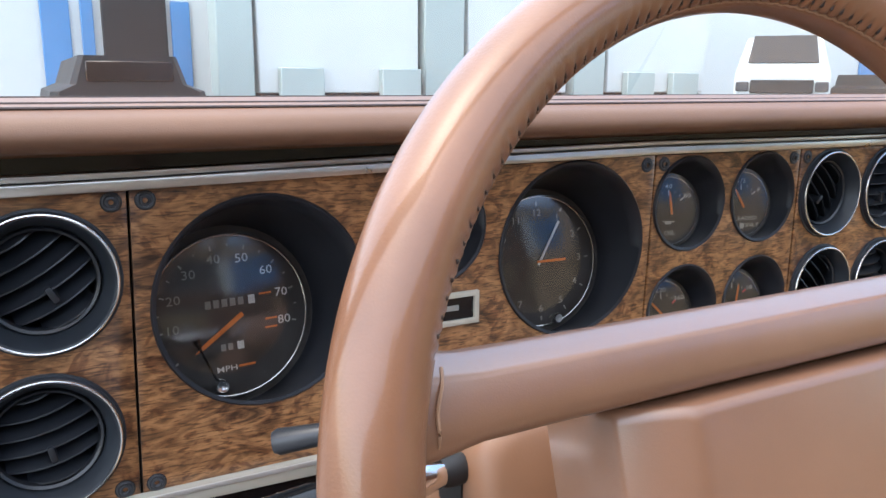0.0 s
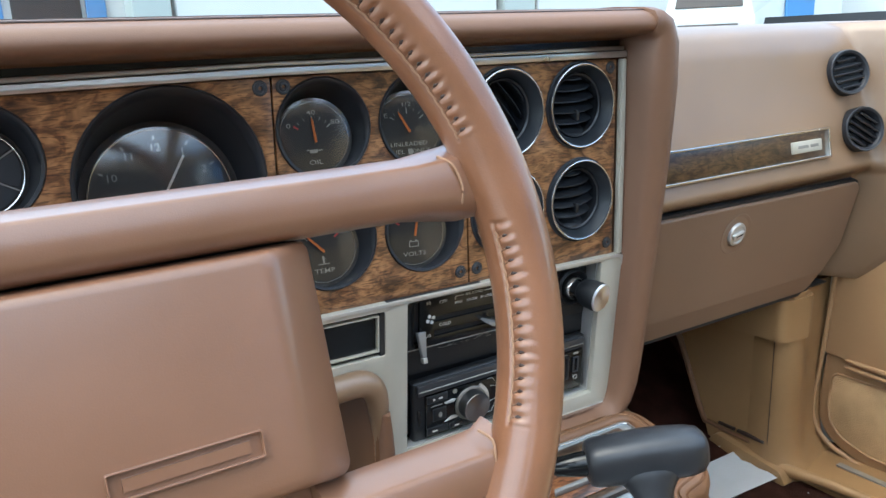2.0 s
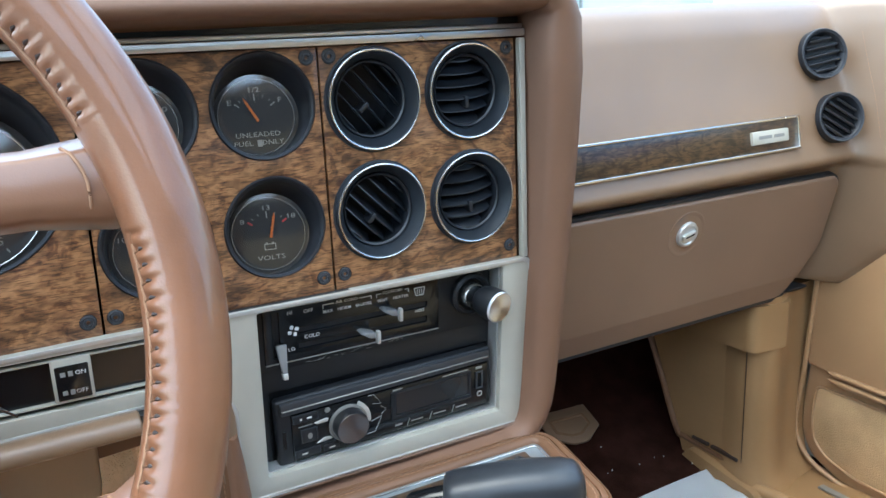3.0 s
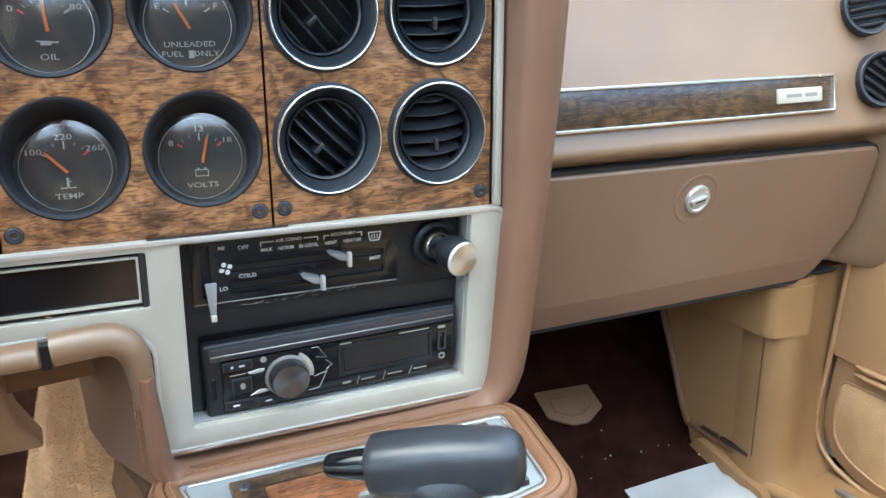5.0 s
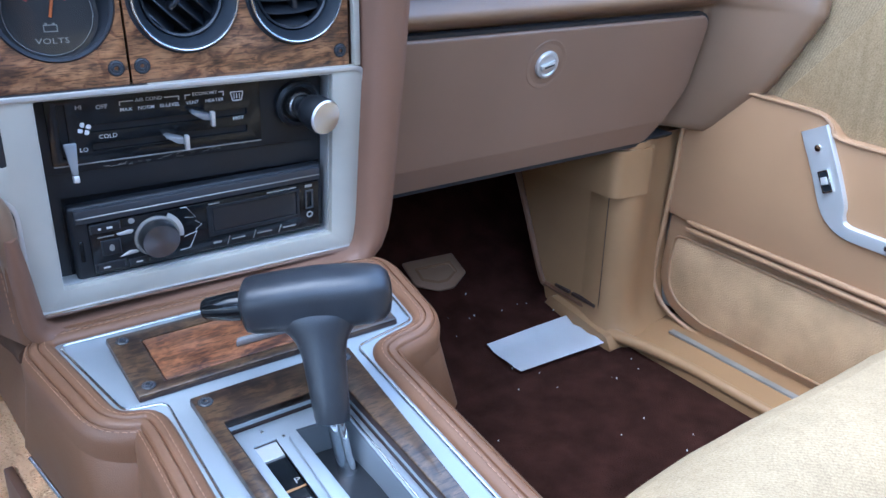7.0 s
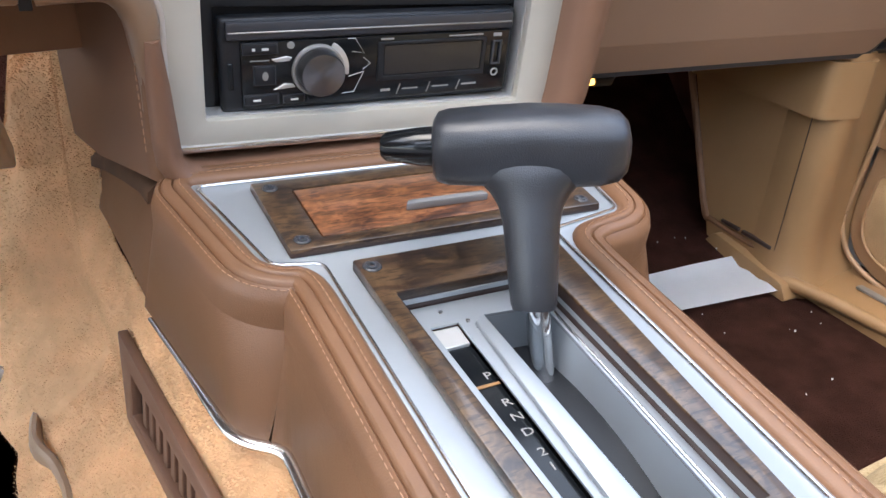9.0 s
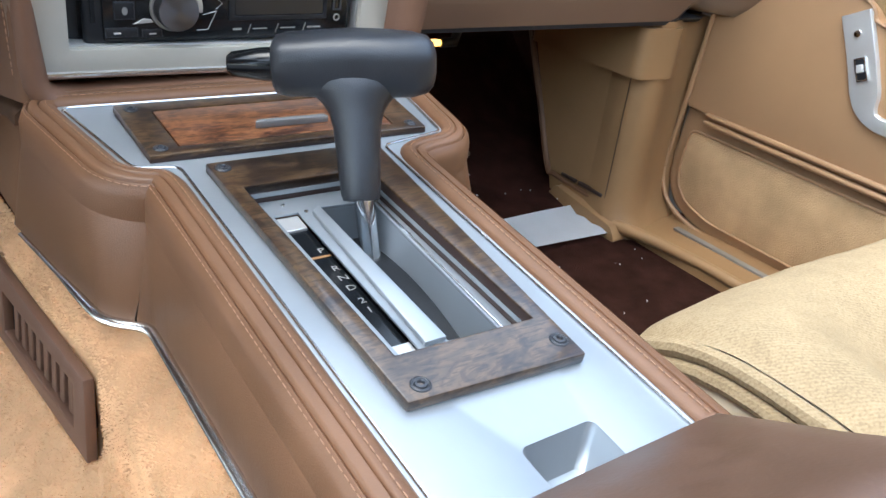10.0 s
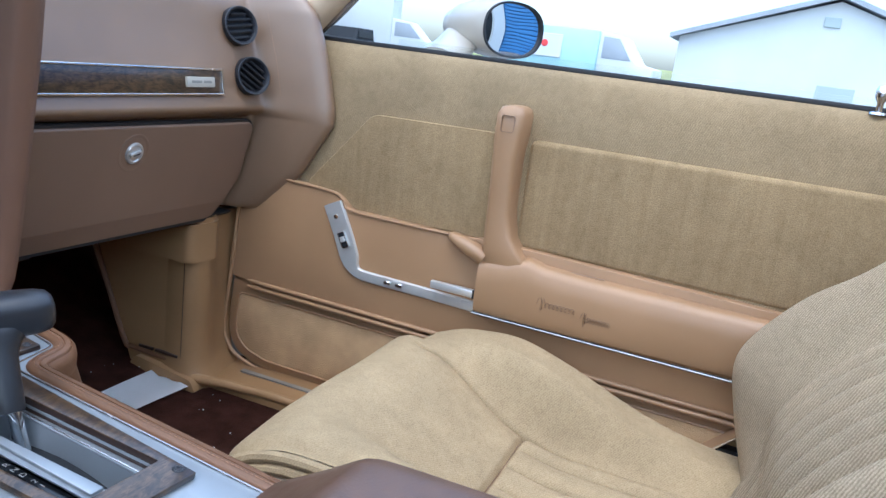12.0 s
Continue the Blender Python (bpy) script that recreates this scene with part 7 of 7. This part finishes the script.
# door mirror outside
dm = thing("door_mirror", "cream painted oval car door mirror", "mirror", (0.85, -0.25, 0.62))
MMr = Matrix.Translation((0.853, -0.275, 0.676)) @ Matrix.Rotation(radians(-25), 4, "Z") @ Matrix.Rotation(radians(90), 4, "X")


def oval(k, z, m=MMr, sx=0.070, sy=0.044):
    return [m @ Vector((sx * k * math.copysign(abs(math.cos(t)) ** 0.85, math.cos(t)), sy * k * math.copysign(abs(math.sin(t)) ** 0.85, math.sin(t)), z)) for t in [2 * math.pi * i / 40 for i in range(40)]]


part("shell", loft([oval(0.92, 0.004), oval(0.97, 0.008), oval(1.0, 0.004), oval(1.03, -0.01), oval(1.02, -0.04), oval(0.88, -0.08), oval(0.6, -0.115), oval(0.2, -0.13)], True), CARPAINT, dm, "cream mirror shell", 60)
part("edge", loft([oval(0.99, 0.003), oval(0.97, 0.010), oval(0.91, 0.008), oval(0.90, 0.003)], False), RUBBER, dm, "dark rubber edge")
part("glass", loft([oval(k, 0.0066 - 0.0022 * k * k) for k in (0.92, 0.8, 0.65, 0.5, 0.35, 0.2, 0.06)], True), MIRROR, dm, "mirror glass")
part("stalk", loft([[Vector((x, y + 0.035 * math.cos(t), z + 0.02 * math.sin(t))) for t in [2 * math.pi * i / 20 for i in range(20)]] for x, y, z in ((0.74, -0.20, 0.615), (0.80, -0.20, 0.635), (0.84, -0.205, 0.66))]), CARPAINT, dm, "cream mirror foot")
solid("door_skin", rbox(0.762, -1.1, 0.0, 0.80, 0.30, 0.610, 0.012, 3), CARPAINT, "cream outer door and wing", "car body", "structure")

# ---- passenger seat ----
seat = thing("passenger_seat", "sand velour bucket seat with pleated centre", "seat", (0.40, -0.55, FLOOR_Z))


SX0, SX1, SY0, SY1 = 0.182, 0.655, -0.256, -0.80


MIDDLE = [(-0.256, 0.204), (-0.2595, 0.220), (-0.266, 0.2335), (-0.276, 0.2445), (-0.289, 0.2550), (-0.310, 0.264), (-0.33, 0.265), (-0.355, 0.259), (-0.385, 0.243), (-0.42, 0.218), (-0.45, 0.198), (-0.48, 0.183), (-0.53, 0.172), (-0.60, 0.167), (-0.80, 0.162)]
NEAR = [(-0.256, 0.202), (-0.2595, 0.218), (-0.266, 0.2315), (-0.276, 0.2425), (-0.295, 0.255), (-0.315, 0.2665), (-0.335, 0.272), (-0.36, 0.275), (-0.41, 0.2745), (-0.47, 0.264), (-0.55, 0.238), (-0.65, 0.205), (-0.80, 0.185)]
CREST = [(-0.256, 0.185), (-0.261, 0.200), (-0.272, 0.215), (-0.285, 0.226), (-0.304, 0.239), (-0.346, 0.255), (-0.385, 0.261), (-0.42, 0.263), (-0.46, 0.255), (-0.503, 0.241), (-0.545, 0.223), (-0.585, 0.205), (-0.63, 0.192), (-0.68, 0.183), (-0.80, 0.178)]


def cushion_z(x, y):
    """Height of the cushion: a front roll, two side bolsters, a dished middle."""
    m = sum(along(MIDDLE, y + d) for d in (-0.012, -0.006, 0, 0.006, 0.012)) / 5 if y < -0.30 else along(MIDDLE, y)
    c = sum(along(CREST, y + d) for d in (-0.02, -0.01, 0, 0.01, 0.02)) / 5 if y < -0.31 else along(CREST, y)
    w = ease(0.524, 0.584, x)
    v = ease(0.300, 0.215, x)
    m -= 0.012 * ease(0.485, 0.522, x) * ease(-0.30, -0.33, y)
    e = ease(0.622, SX1, x)
    n = sum(along(NEAR, y + d) for d in (-0.012, -0.006, 0, 0.006, 0.012)) / 5 if y < -0.30 else along(NEAR, y)
    return (m * (1 - w) + c * w) * (1 - v) + n * v - 0.020 * e * e - 0.010 * ease(0.212, SX0, x) ** 2


def seam_y(x):
    return -0.478 - 0.006 * math.cos((x - 0.41) * 9)


def cushion():
    b = bmesh.new()
    nx, ny = 340, 320
    rows = []
    for j in range(ny + 1):
        y = SY0 + (SY1 - SY0) * j / ny
        row = []
        for i in range(nx + 1):
            x = SX0 + (SX1 - SX0) * i / nx
            round_c = 0.012 * (max(0, abs(x - 0.41) - 0.15) / 0.1) ** 2 * (1 - ease(SY0, SY0 - 0.1, y))
            z = cushion_z(x, y)
            # seams: across, along the bolsters, and the pleats
            z -= 0.008 * math.exp(-((y - seam_y(x)) / 0.0030) ** 2) * (1 if 0.285 < x < 0.522 else 0)
            xs = 0.524
            z -= 0.012 * math.exp(-((x - xs) / 0.0030) ** 2) * ease(-0.30, -0.33, y)
            xl = 0.270
            z -= 0.010 * math.exp(-((x - xl) / 0.0045) ** 2) * ease(-0.44, -0.47, y)
            if y < seam_y(x) and 0.285 < x < 0.522:
                u = ((x - 0.285) / 0.0474) % 1.0
                z += 0.017 * (abs(math.sin(math.pi * u)) ** 0.42 - 0.66) * ease(0, -0.012, y - seam_y(x))
            z += 0.0012 * noise.noise((x * 25, y * 25, 0.3)) + 0.004 * noise.noise((x * 7, y * 7, 1.7))
            row.append(b.verts.new((x, y - round_c, z)))
        rows.append(row)
    for r0, r1 in zip(rows, rows[1:]):
        for i in range(nx):
            b.faces.new((r0[i], r0[i + 1], r1[i + 1], r1[i]))
    return b


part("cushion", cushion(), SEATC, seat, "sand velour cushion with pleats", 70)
part("bolster_seam", tube([(0.524, -0.345 - 0.0145 * i, cushion_z(0.524, -0.345 - 0.0145 * i) - 0.0112) for i in range(31)], 0.0010, 6), SCRIPT, seat, "brown sewn seam")
part("cross_seam", tube([(0.287 + 0.0117 * i, seam_y(0.287 + 0.0117 * i), cushion_z(0.287 + 0.0117 * i, seam_y(0.287 + 0.0117 * i)) - 0.0072) for i in range(21)], 0.0009, 6), SCRIPT, seat, "brown sewn seam")
fr = []
for k in range(41):
    x = SX0 + (SX1 - SX0) * k / 40
    rc = 0.012 * (max(0, abs(x - 0.41) - 0.15) / 0.1) ** 2
    yy = SY0 - rc
    z = cushion_z(x, SY0)
    wide = -0.012 if k == 0 else 0.012 if k == 40 else 0.0
    fr.append([Vector((x + (wide if zz < z - 0.01 else 0), yy + o, zz)) for o, zz in ((-0.004, z - 0.004), (0.002, z - 0.010), (0.003, z - 0.022), (0.0, z - 0.032), (-0.006, 0.10), (-0.02, 0.075), (-0.06, 0.075))])
part("front_apron", loft(fr, False, False), SEATL, seat, "pale vinyl seat front", 60)
for xx, s in ((SX0, -1), (SX1, 1)):
    rings = []
    for j in range(31):
        y = SY0 - 0.004 + (SY1 - SY0 + 0.004) * j / 30
        z = cushion_z(xx, y)
        rings.append([Vector((xx + s * o, y, zz)) for o, zz in ((-0.003, z - 0.003), (0.003, z - 0.010), (0.009, z - 0.024), (0.013, z - 0.046), (0.013, z - 0.08), (0.006, 0.10), (-0.02, 0.075))])
    part("side_apron", loft(rings, False, False), SEATL, seat, "pale vinyl seat side", 60)
    for dz, rr in ((-0.002, 0.0058), (-0.0130, 0.0052)):
        part("welt", tube([Vector((r[1].x + s * (0.002 - 0.25 * dz), r[0].y, r[0].z + dz)) for r in rings], rr, 8), SEATC, seat, "sewn welt")
fw = [Vector((SX0 + (SX1 - SX0) * k / 40, SY0 + 0.006 - 0.012 * (max(0, abs(SX0 + (SX1 - SX0) * k / 40 - 0.41) - 0.15) / 0.1) ** 2, cushion_z(SX0 + (SX1 - SX0) * k / 40, SY0) - 0.006)) for k in range(41)]
part("welt", tube(fw, 0.0046, 8), SEATC, seat, "sewn welt")
part("welt", tube([p + Vector((0, 0.001, -0.011)) for p in fw], 0.0032, 8), SEATC, seat, "sewn welt")
part("base", rbox(0.19, -0.80, FLOOR_Z + 0.005, 0.63, -0.34, 0.15, 0.02, 2), BLACK, seat, "black seat base")

WING = [(-0.760, 0.120), (-0.735, 0.185), (-0.714, 0.25), (-0.704, 0.31), (-0.722, 0.355), (-0.765, 0.408), (-0.822, 0.455), (-0.885, 0.53), (-0.935, 0.62), (-0.975, 0.72), (-1.0, 0.78)]


def seatback():
    b = bmesh.new()
    pts = smooth_path([(0, y, z) for y, z in WING], 9)
    nx = 260
    rows = []
    for j, p in enumerate(pts):
        d = (pts[min(j + 1, len(pts) - 1)] - pts[max(0, j - 1)]).normalized()
        nrm = Vector((0, d.z, -d.y))
        sink = Vector((0, 0.85, 0.52))
        h = p.z
        half = 0.236 - 0.03 * ease(0.40, 0.78, h)
        row = []
        for i in range(nx + 1):
            u = -1 + 2 * i / nx
            a = abs(u)
            low = -0.072 * ease(0.85, 0.54, a) * ease(0.15, 0.30, h) * (1 - 0.6 * ease(0.50, 0.70, h)) - 0.034 * ease(-0.40, -0.80, u)
            dd = 0.0
            dd -= 0.090 * ease(0.84, 1.0, a) ** 1.7
            dd -= 0.018 * math.exp(-((a - 0.54) / 0.014) ** 2)
            if a < 0.54:
                k = ((u + 0.54) / 0.18) % 1.0
                dd += 0.032 * (abs(math.sin(math.pi * k)) ** 0.8 - 0.55)
            dd += 0.003 * noise.noise((u * 2.2, h * 9, 4.2))
            q = Vector((0.405 + u * half, p.y, p.z)) + nrm * dd + sink * low
            row.append(b.verts.new(q))
        rows.append(row)
    for r0, r1 in zip(rows, rows[1:]):
        for i in range(nx):
            b.faces.new((r0[i], r0[i + 1], r1[i + 1], r1[i]))
    bmesh.ops.solidify(b, geom=b.faces[:], thickness=0.06)
    return b


part("backrest", seatback(), SEATB, seat, "cream twill velour backrest with pleats, front light in its colour", 70)
sb = thing("seat_belt", "black seat belt buckle with tan strap beside the seat", "seat belt", (0.672, -0.70, 0.10))
part("buckle", loft([[Vector((x, -0.728 + k * dy, z)) for x, dy in ((0.660, -0.026), (0.660, 0.026), (0.664, 0.030), (0.674, 0.030), (0.678, 0.026), (0.678, -0.026), (0.674, -0.030), (0.664, -0.030))] for z, k in ((0.075, 0.9), (0.10, 1.0), (0.155, 1.0), (0.166, 0.92), (0.170, 0.7))]), BLACK, sb, "black buckle")
way = smooth_path([(0.672, -0.640, 0.105), (0.671, -0.660, 0.130), (0.669, -0.680, 0.1475), (0.668, -0.702, 0.167), (0.667, -0.724, 0.189), (0.665, -0.760, 0.222), (0.660, -0.80, 0.25)], 5)
part("strap", loft([[p + Vector((dx, 0.6 * dz, dz)) for dx, dz in ((-0.010, 0.0010), (0.012, 0.0045), (0.012, 0.0033), (-0.010, -0.0002))] for p in way]), TANV, sb, "folded tan strap")
part("strap_edge", tube([p + Vector((-0.010, 0, -0.0012)) for p in way], 0.0011, 6), SEATL, sb, "pale sewn edge")

# ---- outside ----
GZ = -0.28
ground = bmesh.new()
for s in ((-400, -400), (400, -400), (400, 600), (-400, 600)):
    ground.verts.new((*s, GZ))
ground.faces.new(ground.verts)
solid("ground", ground, ASPHALT, "pale grey asphalt yard", "ground", "structure", 0)


def hut(x0, x1, y0, y1, h, apex, name="building"):
    """A white shed with a gable towards the car."""
    t = thing(name, "white gabled shed with grey roof edge", "building", ((x0 + x1) / 2, (y0 + y1) / 2, GZ))
    ym = (y0 + y1) / 2
    part("wall", prism([(y0, GZ), (y1, GZ), (y1, h), (ym, apex), (y0, h)], x1 - x0, side(x0)), WALLW, t, "white painted wall", 0)
    for a, c in (((y0 - 0.4, h - 0.12), (ym, apex + 0.12)), ((y1 + 0.4, h - 0.12), (ym, apex + 0.12))):
        part("roof", prism([a, c, (c[0], c[1] + 0.22), (a[0], a[1] + 0.22)], x1 - x0 + 0.8, side(x0 - 0.5)), GREYR, t, "grey roof sheet", 0)
    part("vent", rbox(x0 - 0.08, -2.55, 3.80, x0 - 0.01, -1.85, 4.25, 0.02, 1), WALLG, t, "small gable vent")
    part("door", rbox(x0 - 0.08, -3.75, GZ, x0 - 0.01, -2.15, 1.25, 0.02, 1), WALLG, t, "grey double door")
    return t


hut(40, 62, -9.1, 4.3, 2.75, 4.95)


def van(x, y, length, material, turn, height=2.5, box=True, name="delivery_van", label="white parked delivery van"):
    """A parked van: body, cab, windscreen, wheels, bumper."""
    t = thing(name, label, "van", (x, y, GZ))
    R = Matrix.Translation((x, y, GZ)) @ Matrix.Rotation(radians(turn), 4, "Z")
    L = length
    part("box", rbox(-L * 0.5, -1.05, 0.75, L * 0.18, 1.05, 0.75 + height, 0.06, 2, R), material, t, "van body")
    cab = prism([(L * 0.17, 0.5), (L * 0.5, 0.5), (L * 0.5, 1.15), (L * 0.40, 1.25), (L * 0.30, 2.0), (L * 0.17, 2.1)], 1.9, R @ Matrix.Translation((0, 0.95, 0)) @ Matrix.Rotation(radians(90), 4, "X"), 0.05)
    part("cab", cab, WALLW, t, "white cab")
    part("window", prism([(L * 0.20, 1.3), (L * 0.37, 1.3), (L * 0.29, 1.92), (L * 0.20, 1.95)], 1.94, R @ Matrix.Translation((0, 0.97, 0)) @ Matrix.Rotation(radians(90), 4, "X"), 0.02), GREYR, t, "grey cab window")
    part("chassis", rbox(-L * 0.5, -0.9, 0.4, L * 0.45, 0.9, 0.74, 0.03, 1, R), DARKCAR, t, "dark chassis")
    for wx in (-L * 0.3, L * 0.32):
        for wy in (-0.95, 0.75):
            part("wheel", lathe([(0.40, 0), (0.42, 0.03), (0.42, 0.17), (0.40, 0.2), (0, 0.2)], R @ Matrix.Translation((wx, wy + 0.2, 0.42)) @ Matrix.Rotation(radians(90), 4, "X"), 24), RUBBER, t, "black wheel")
    return t


teal_van = van(25, 5.6, 5.4, TEAL, -90, 1.35, True, "delivery_van", "teal and white parked delivery van")
part("picture_panel", rbox(23.90, 5.75, GZ + 1.15, 23.94, 7.35, GZ + 1.85, 0.01, 1), WALLW, teal_van, "pale picture panel on the box")
for yy in (6.3, 6.85):
    part("picture_spot", lathe([(0.11, 0), (0.10, 0.01), (0, 0.012)], Matrix.Translation((23.895, yy, GZ + 1.55)) @ Matrix.Rotation(radians(-90), 4, "Y"), 16), RED, teal_van, "red spot in the picture")
van(34, 18.0, 7.5, WALLW, -75, 2.9)


def truck_nose(x, y):
    """A white truck parked with its nose to the car: bonnet, raked screen, dark grille, bumper, lamps."""
    t = thing("pickup_truck", "white truck parked nose towards the car", "truck", (x, y, GZ))
    M = Matrix.Translation((x, y, GZ)) @ Matrix.Rotation(radians(-51), 4, "Z")
    part("body", loft([[M @ Vector((sx * w, yy, z)) for sx, z in ((-1, 0.55), (-1, zt - 0.1), (-0.94, zt), (0.94, zt), (1, zt - 0.1), (1, 0.55))] for yy, w, zt in ((-2.4, 0.86, 1.15), (-2.3, 0.95, 1.25), (-1.1, 0.98, 1.40), (-0.3, 0.84, 2.05), (1.0, 0.84, 2.10), (1.05, 0.98, 1.5), (2.8, 0.98, 1.45))]), WALLW, t, "white truck body", 30)
    part("windscreen", prism([(-0.74, 0), (0.74, 0), (0.66, 0.80), (-0.66, 0.80)], 0.02, M @ Matrix.Translation((0, -1.06, 1.46)) @ Matrix.Rotation(radians(50), 4, "X")), DARKCAR, t, "dark windscreen")
    part("grille", rbox(-0.62, -2.46, 0.80, 0.62, -2.38, 1.08, 0.02, 1, M), DARKCAR, t, "dark grille")
    part("bumper", rbox(-0.98, -2.58, 0.42, 0.98, -2.36, 0.72, 0.05, 2, M), DARKCAR, t, "dark bumper")
    for sx in (-1, 1):
        part("headlamp", rbox(sx * 0.78 - 0.13, -2.45, 0.84, sx * 0.78 + 0.13, -2.36, 1.04, 0.02, 1, M), GREYP, t, "grey headlamp")
        for wy in (-1.6, 1.7):
            part("wheel", lathe([(0.36, 0), (0.39, 0.03), (0.39, 0.22), (0.36, 0.25), (0, 0.25)], M @ Matrix.Translation((sx * 0.86 - 0.125, wy, 0.39)) @ Matrix.Rotation(radians(90), 4, "Y"), 20), RUBBER, t, "black wheel")
    return t


truck_nose(15.6, 12.6)


def container(x0, x1, y, h, material, name, label, ribs=True, deep=2.4):
    """A ribbed storage container or shed front."""
    t = thing(name, label, "container", ((x0 + x1) / 2, y, GZ), "trailers in the yard" if name == "box_trailer" else "")
    part("body", rbox(x0, y, GZ + (0.75 if name == "box_trailer" else 0), x1, y + deep, h, 0.03, 1), material, t)
    if name == "box_trailer":
        part("chassis", rbox(x0 + 0.05, y + 0.1, GZ + 0.45, x1 - 0.05, y + deep, GZ + 0.75, 0.02, 1), DARKCAR, t, "dark trailer chassis")
        for xx in (x0 + 0.5, x1 - 0.5):
            part("wheel", lathe([(0.42, 0), (0.45, 0.03), (0.45, 0.22), (0.42, 0.25), (0, 0.25)], Matrix.Translation((xx, y + 0.4, GZ + 0.45)) @ Matrix.Rotation(radians(90), 4, "X"), 20), RUBBER, t, "black wheel")
    if ribs:
        n = max(2, int((x1 - x0) / 0.28))
        for i in range(n):
            xx = x0 + (x1 - x0) * (i + 0.5) / n
            part("rib", rbox(xx - 0.05, y - 0.05, GZ + 0.1, xx + 0.05, y + 0.01, h - 0.1, 0.01, 1), material, t)
    return t


container(3.9, 7.6, 16, 3.3, WALLW, "box_trailer", "white box trailer side", False)
container(8.9, 11.8, 16, 3.3, WALLW, "box_trailer", "white box trailer side", False)
container(13.1, 16.6, 16, 3.3, WALLW, "box_trailer", "white box trailer side", False)
for x0, x1 in ((7.72, 8.75), (11.95, 12.95), (3.05, 3.8)):
    solid("building_column", rbox(x0, 15.9, GZ, x1, 16.6, 4.2, 0.03, 1), WALLG, "grey green column between trailers", "column", group="columns between trailers")
for x0 in (4.3, 6.6, 9.4, 13.6, 15.2):
    solid("skirt_panel", rbox(x0, 15.75, GZ, x0 + 0.95, 15.98, 1.0, 0.02, 1), WALLG, "grey green equipment box", "box", group="equipment boxes")
for x0, x1 in ((0.0, 0.55), (0.75, 1.0), (2.55, 2.95), (26.3, 28.0)):
    solid("blue_door", rbox(x0, 17.9, GZ, x1, 18.0, 2.4, 0.02, 1), BLUED, "blue painted store door", "door", group="store doors")
solid("building_store", rbox(-14, 18.02, GZ, 30, 24, 4.8, 0.05, 1), WALLW, "long white store building", "building")
# wall is not cut: a dark panel stands for the doorway's shaded inside
solid("store_opening_shade", rbox(1.15, 17.85, GZ, 2.45, 17.98, 2.6, 0.02, 1), DARKCAR, "open store doorway, its shaded inside a dark panel", "door")


def parked_car(x, y, name, material, label):
    t = thing(name, label, "car", (x, y, GZ))
    M = Matrix.Translation((x, y, GZ))
    body = loft([[M @ Vector((xx * k, yy, z)) for xx, z in ((-0.95, 0.35), (-0.98, 0.6), (-0.92, 0.86), (-0.70, 0.95), (-0.58, 1.30), (0.58, 1.30), (0.70, 0.95), (0.92, 0.86), (0.98, 0.6), (0.95, 0.35))] for yy, k in ((-2.1, 0.9), (-2.0, 1.0), (1.9, 1.0), (2.1, 0.9))])
    part("body", body, material, t, "", 30)
    part("rear_window", rbox(-0.52, -2.13, 0.98, 0.52, -2.09, 1.24, 0.02, 1, M), GLOSSB, t, "dark rear window")
    for s in (-1, 1):
        part("tail_lamp", rbox(s * 0.72 - 0.13, -2.14, 0.66, s * 0.72 + 0.13, -2.08, 0.78, 0.02, 1, M), RED, t, "red tail lamp")
        for yy in (-1.3, 1.3):
            part("wheel", lathe([(0.30, 0), (0.33, 0.02), (0.33, 0.2), (0.30, 0.22), (0, 0.22)], M @ Matrix.Translation((s * 0.86 - 0.11, yy, 0.33)) @ Matrix.Rotation(radians(90), 4, "Y"), 20), RUBBER, t, "black wheel")
    return t


parked_car(0.72, 12.4, "parked_car", DARKCAR, "dark parked car seen from behind")
parked_car(24.5, 15.0, "parked_car", DARKCAR, "dark parked car beside the trailers")
container(28, 34, 26, 2.6, BLUED, "storage_container", "blue ribbed storage container")
solid("grass_bank", loft([[Vector((58, -30 + 90 * i / 16, GZ)), Vector((62, -30 + 90 * i / 16, 1.5 + 0.3 * math.sin(i * 1.7))), Vector((70, -30 + 90 * i / 16, GZ))] for i in range(17)], False, False), GREENB, "low grassy bank in the distance", "bank", "structure")

rd = thing("roll_up_door", "blue slatted roll-up door in a white wall", "door", (2.0, -9.0, GZ))
part("frame", rbox(3.25, -9.3, GZ, 3.85, -9.0, 4.0, 0.02, 1), WALLW, rd, "white jamb")
for i in range(22):
    part("slat", rbox(3.9, -9.2, GZ + 0.2 * i, 7.6, -9.06, GZ + 0.2 * i + 0.175, 0.03, 1), BLUED, rd)
solid("warehouse", rbox(-12, -12, GZ, 14, -9.35, 4.5, 0.05, 1), DARKCAR, "dark grey warehouse behind the car", "building")
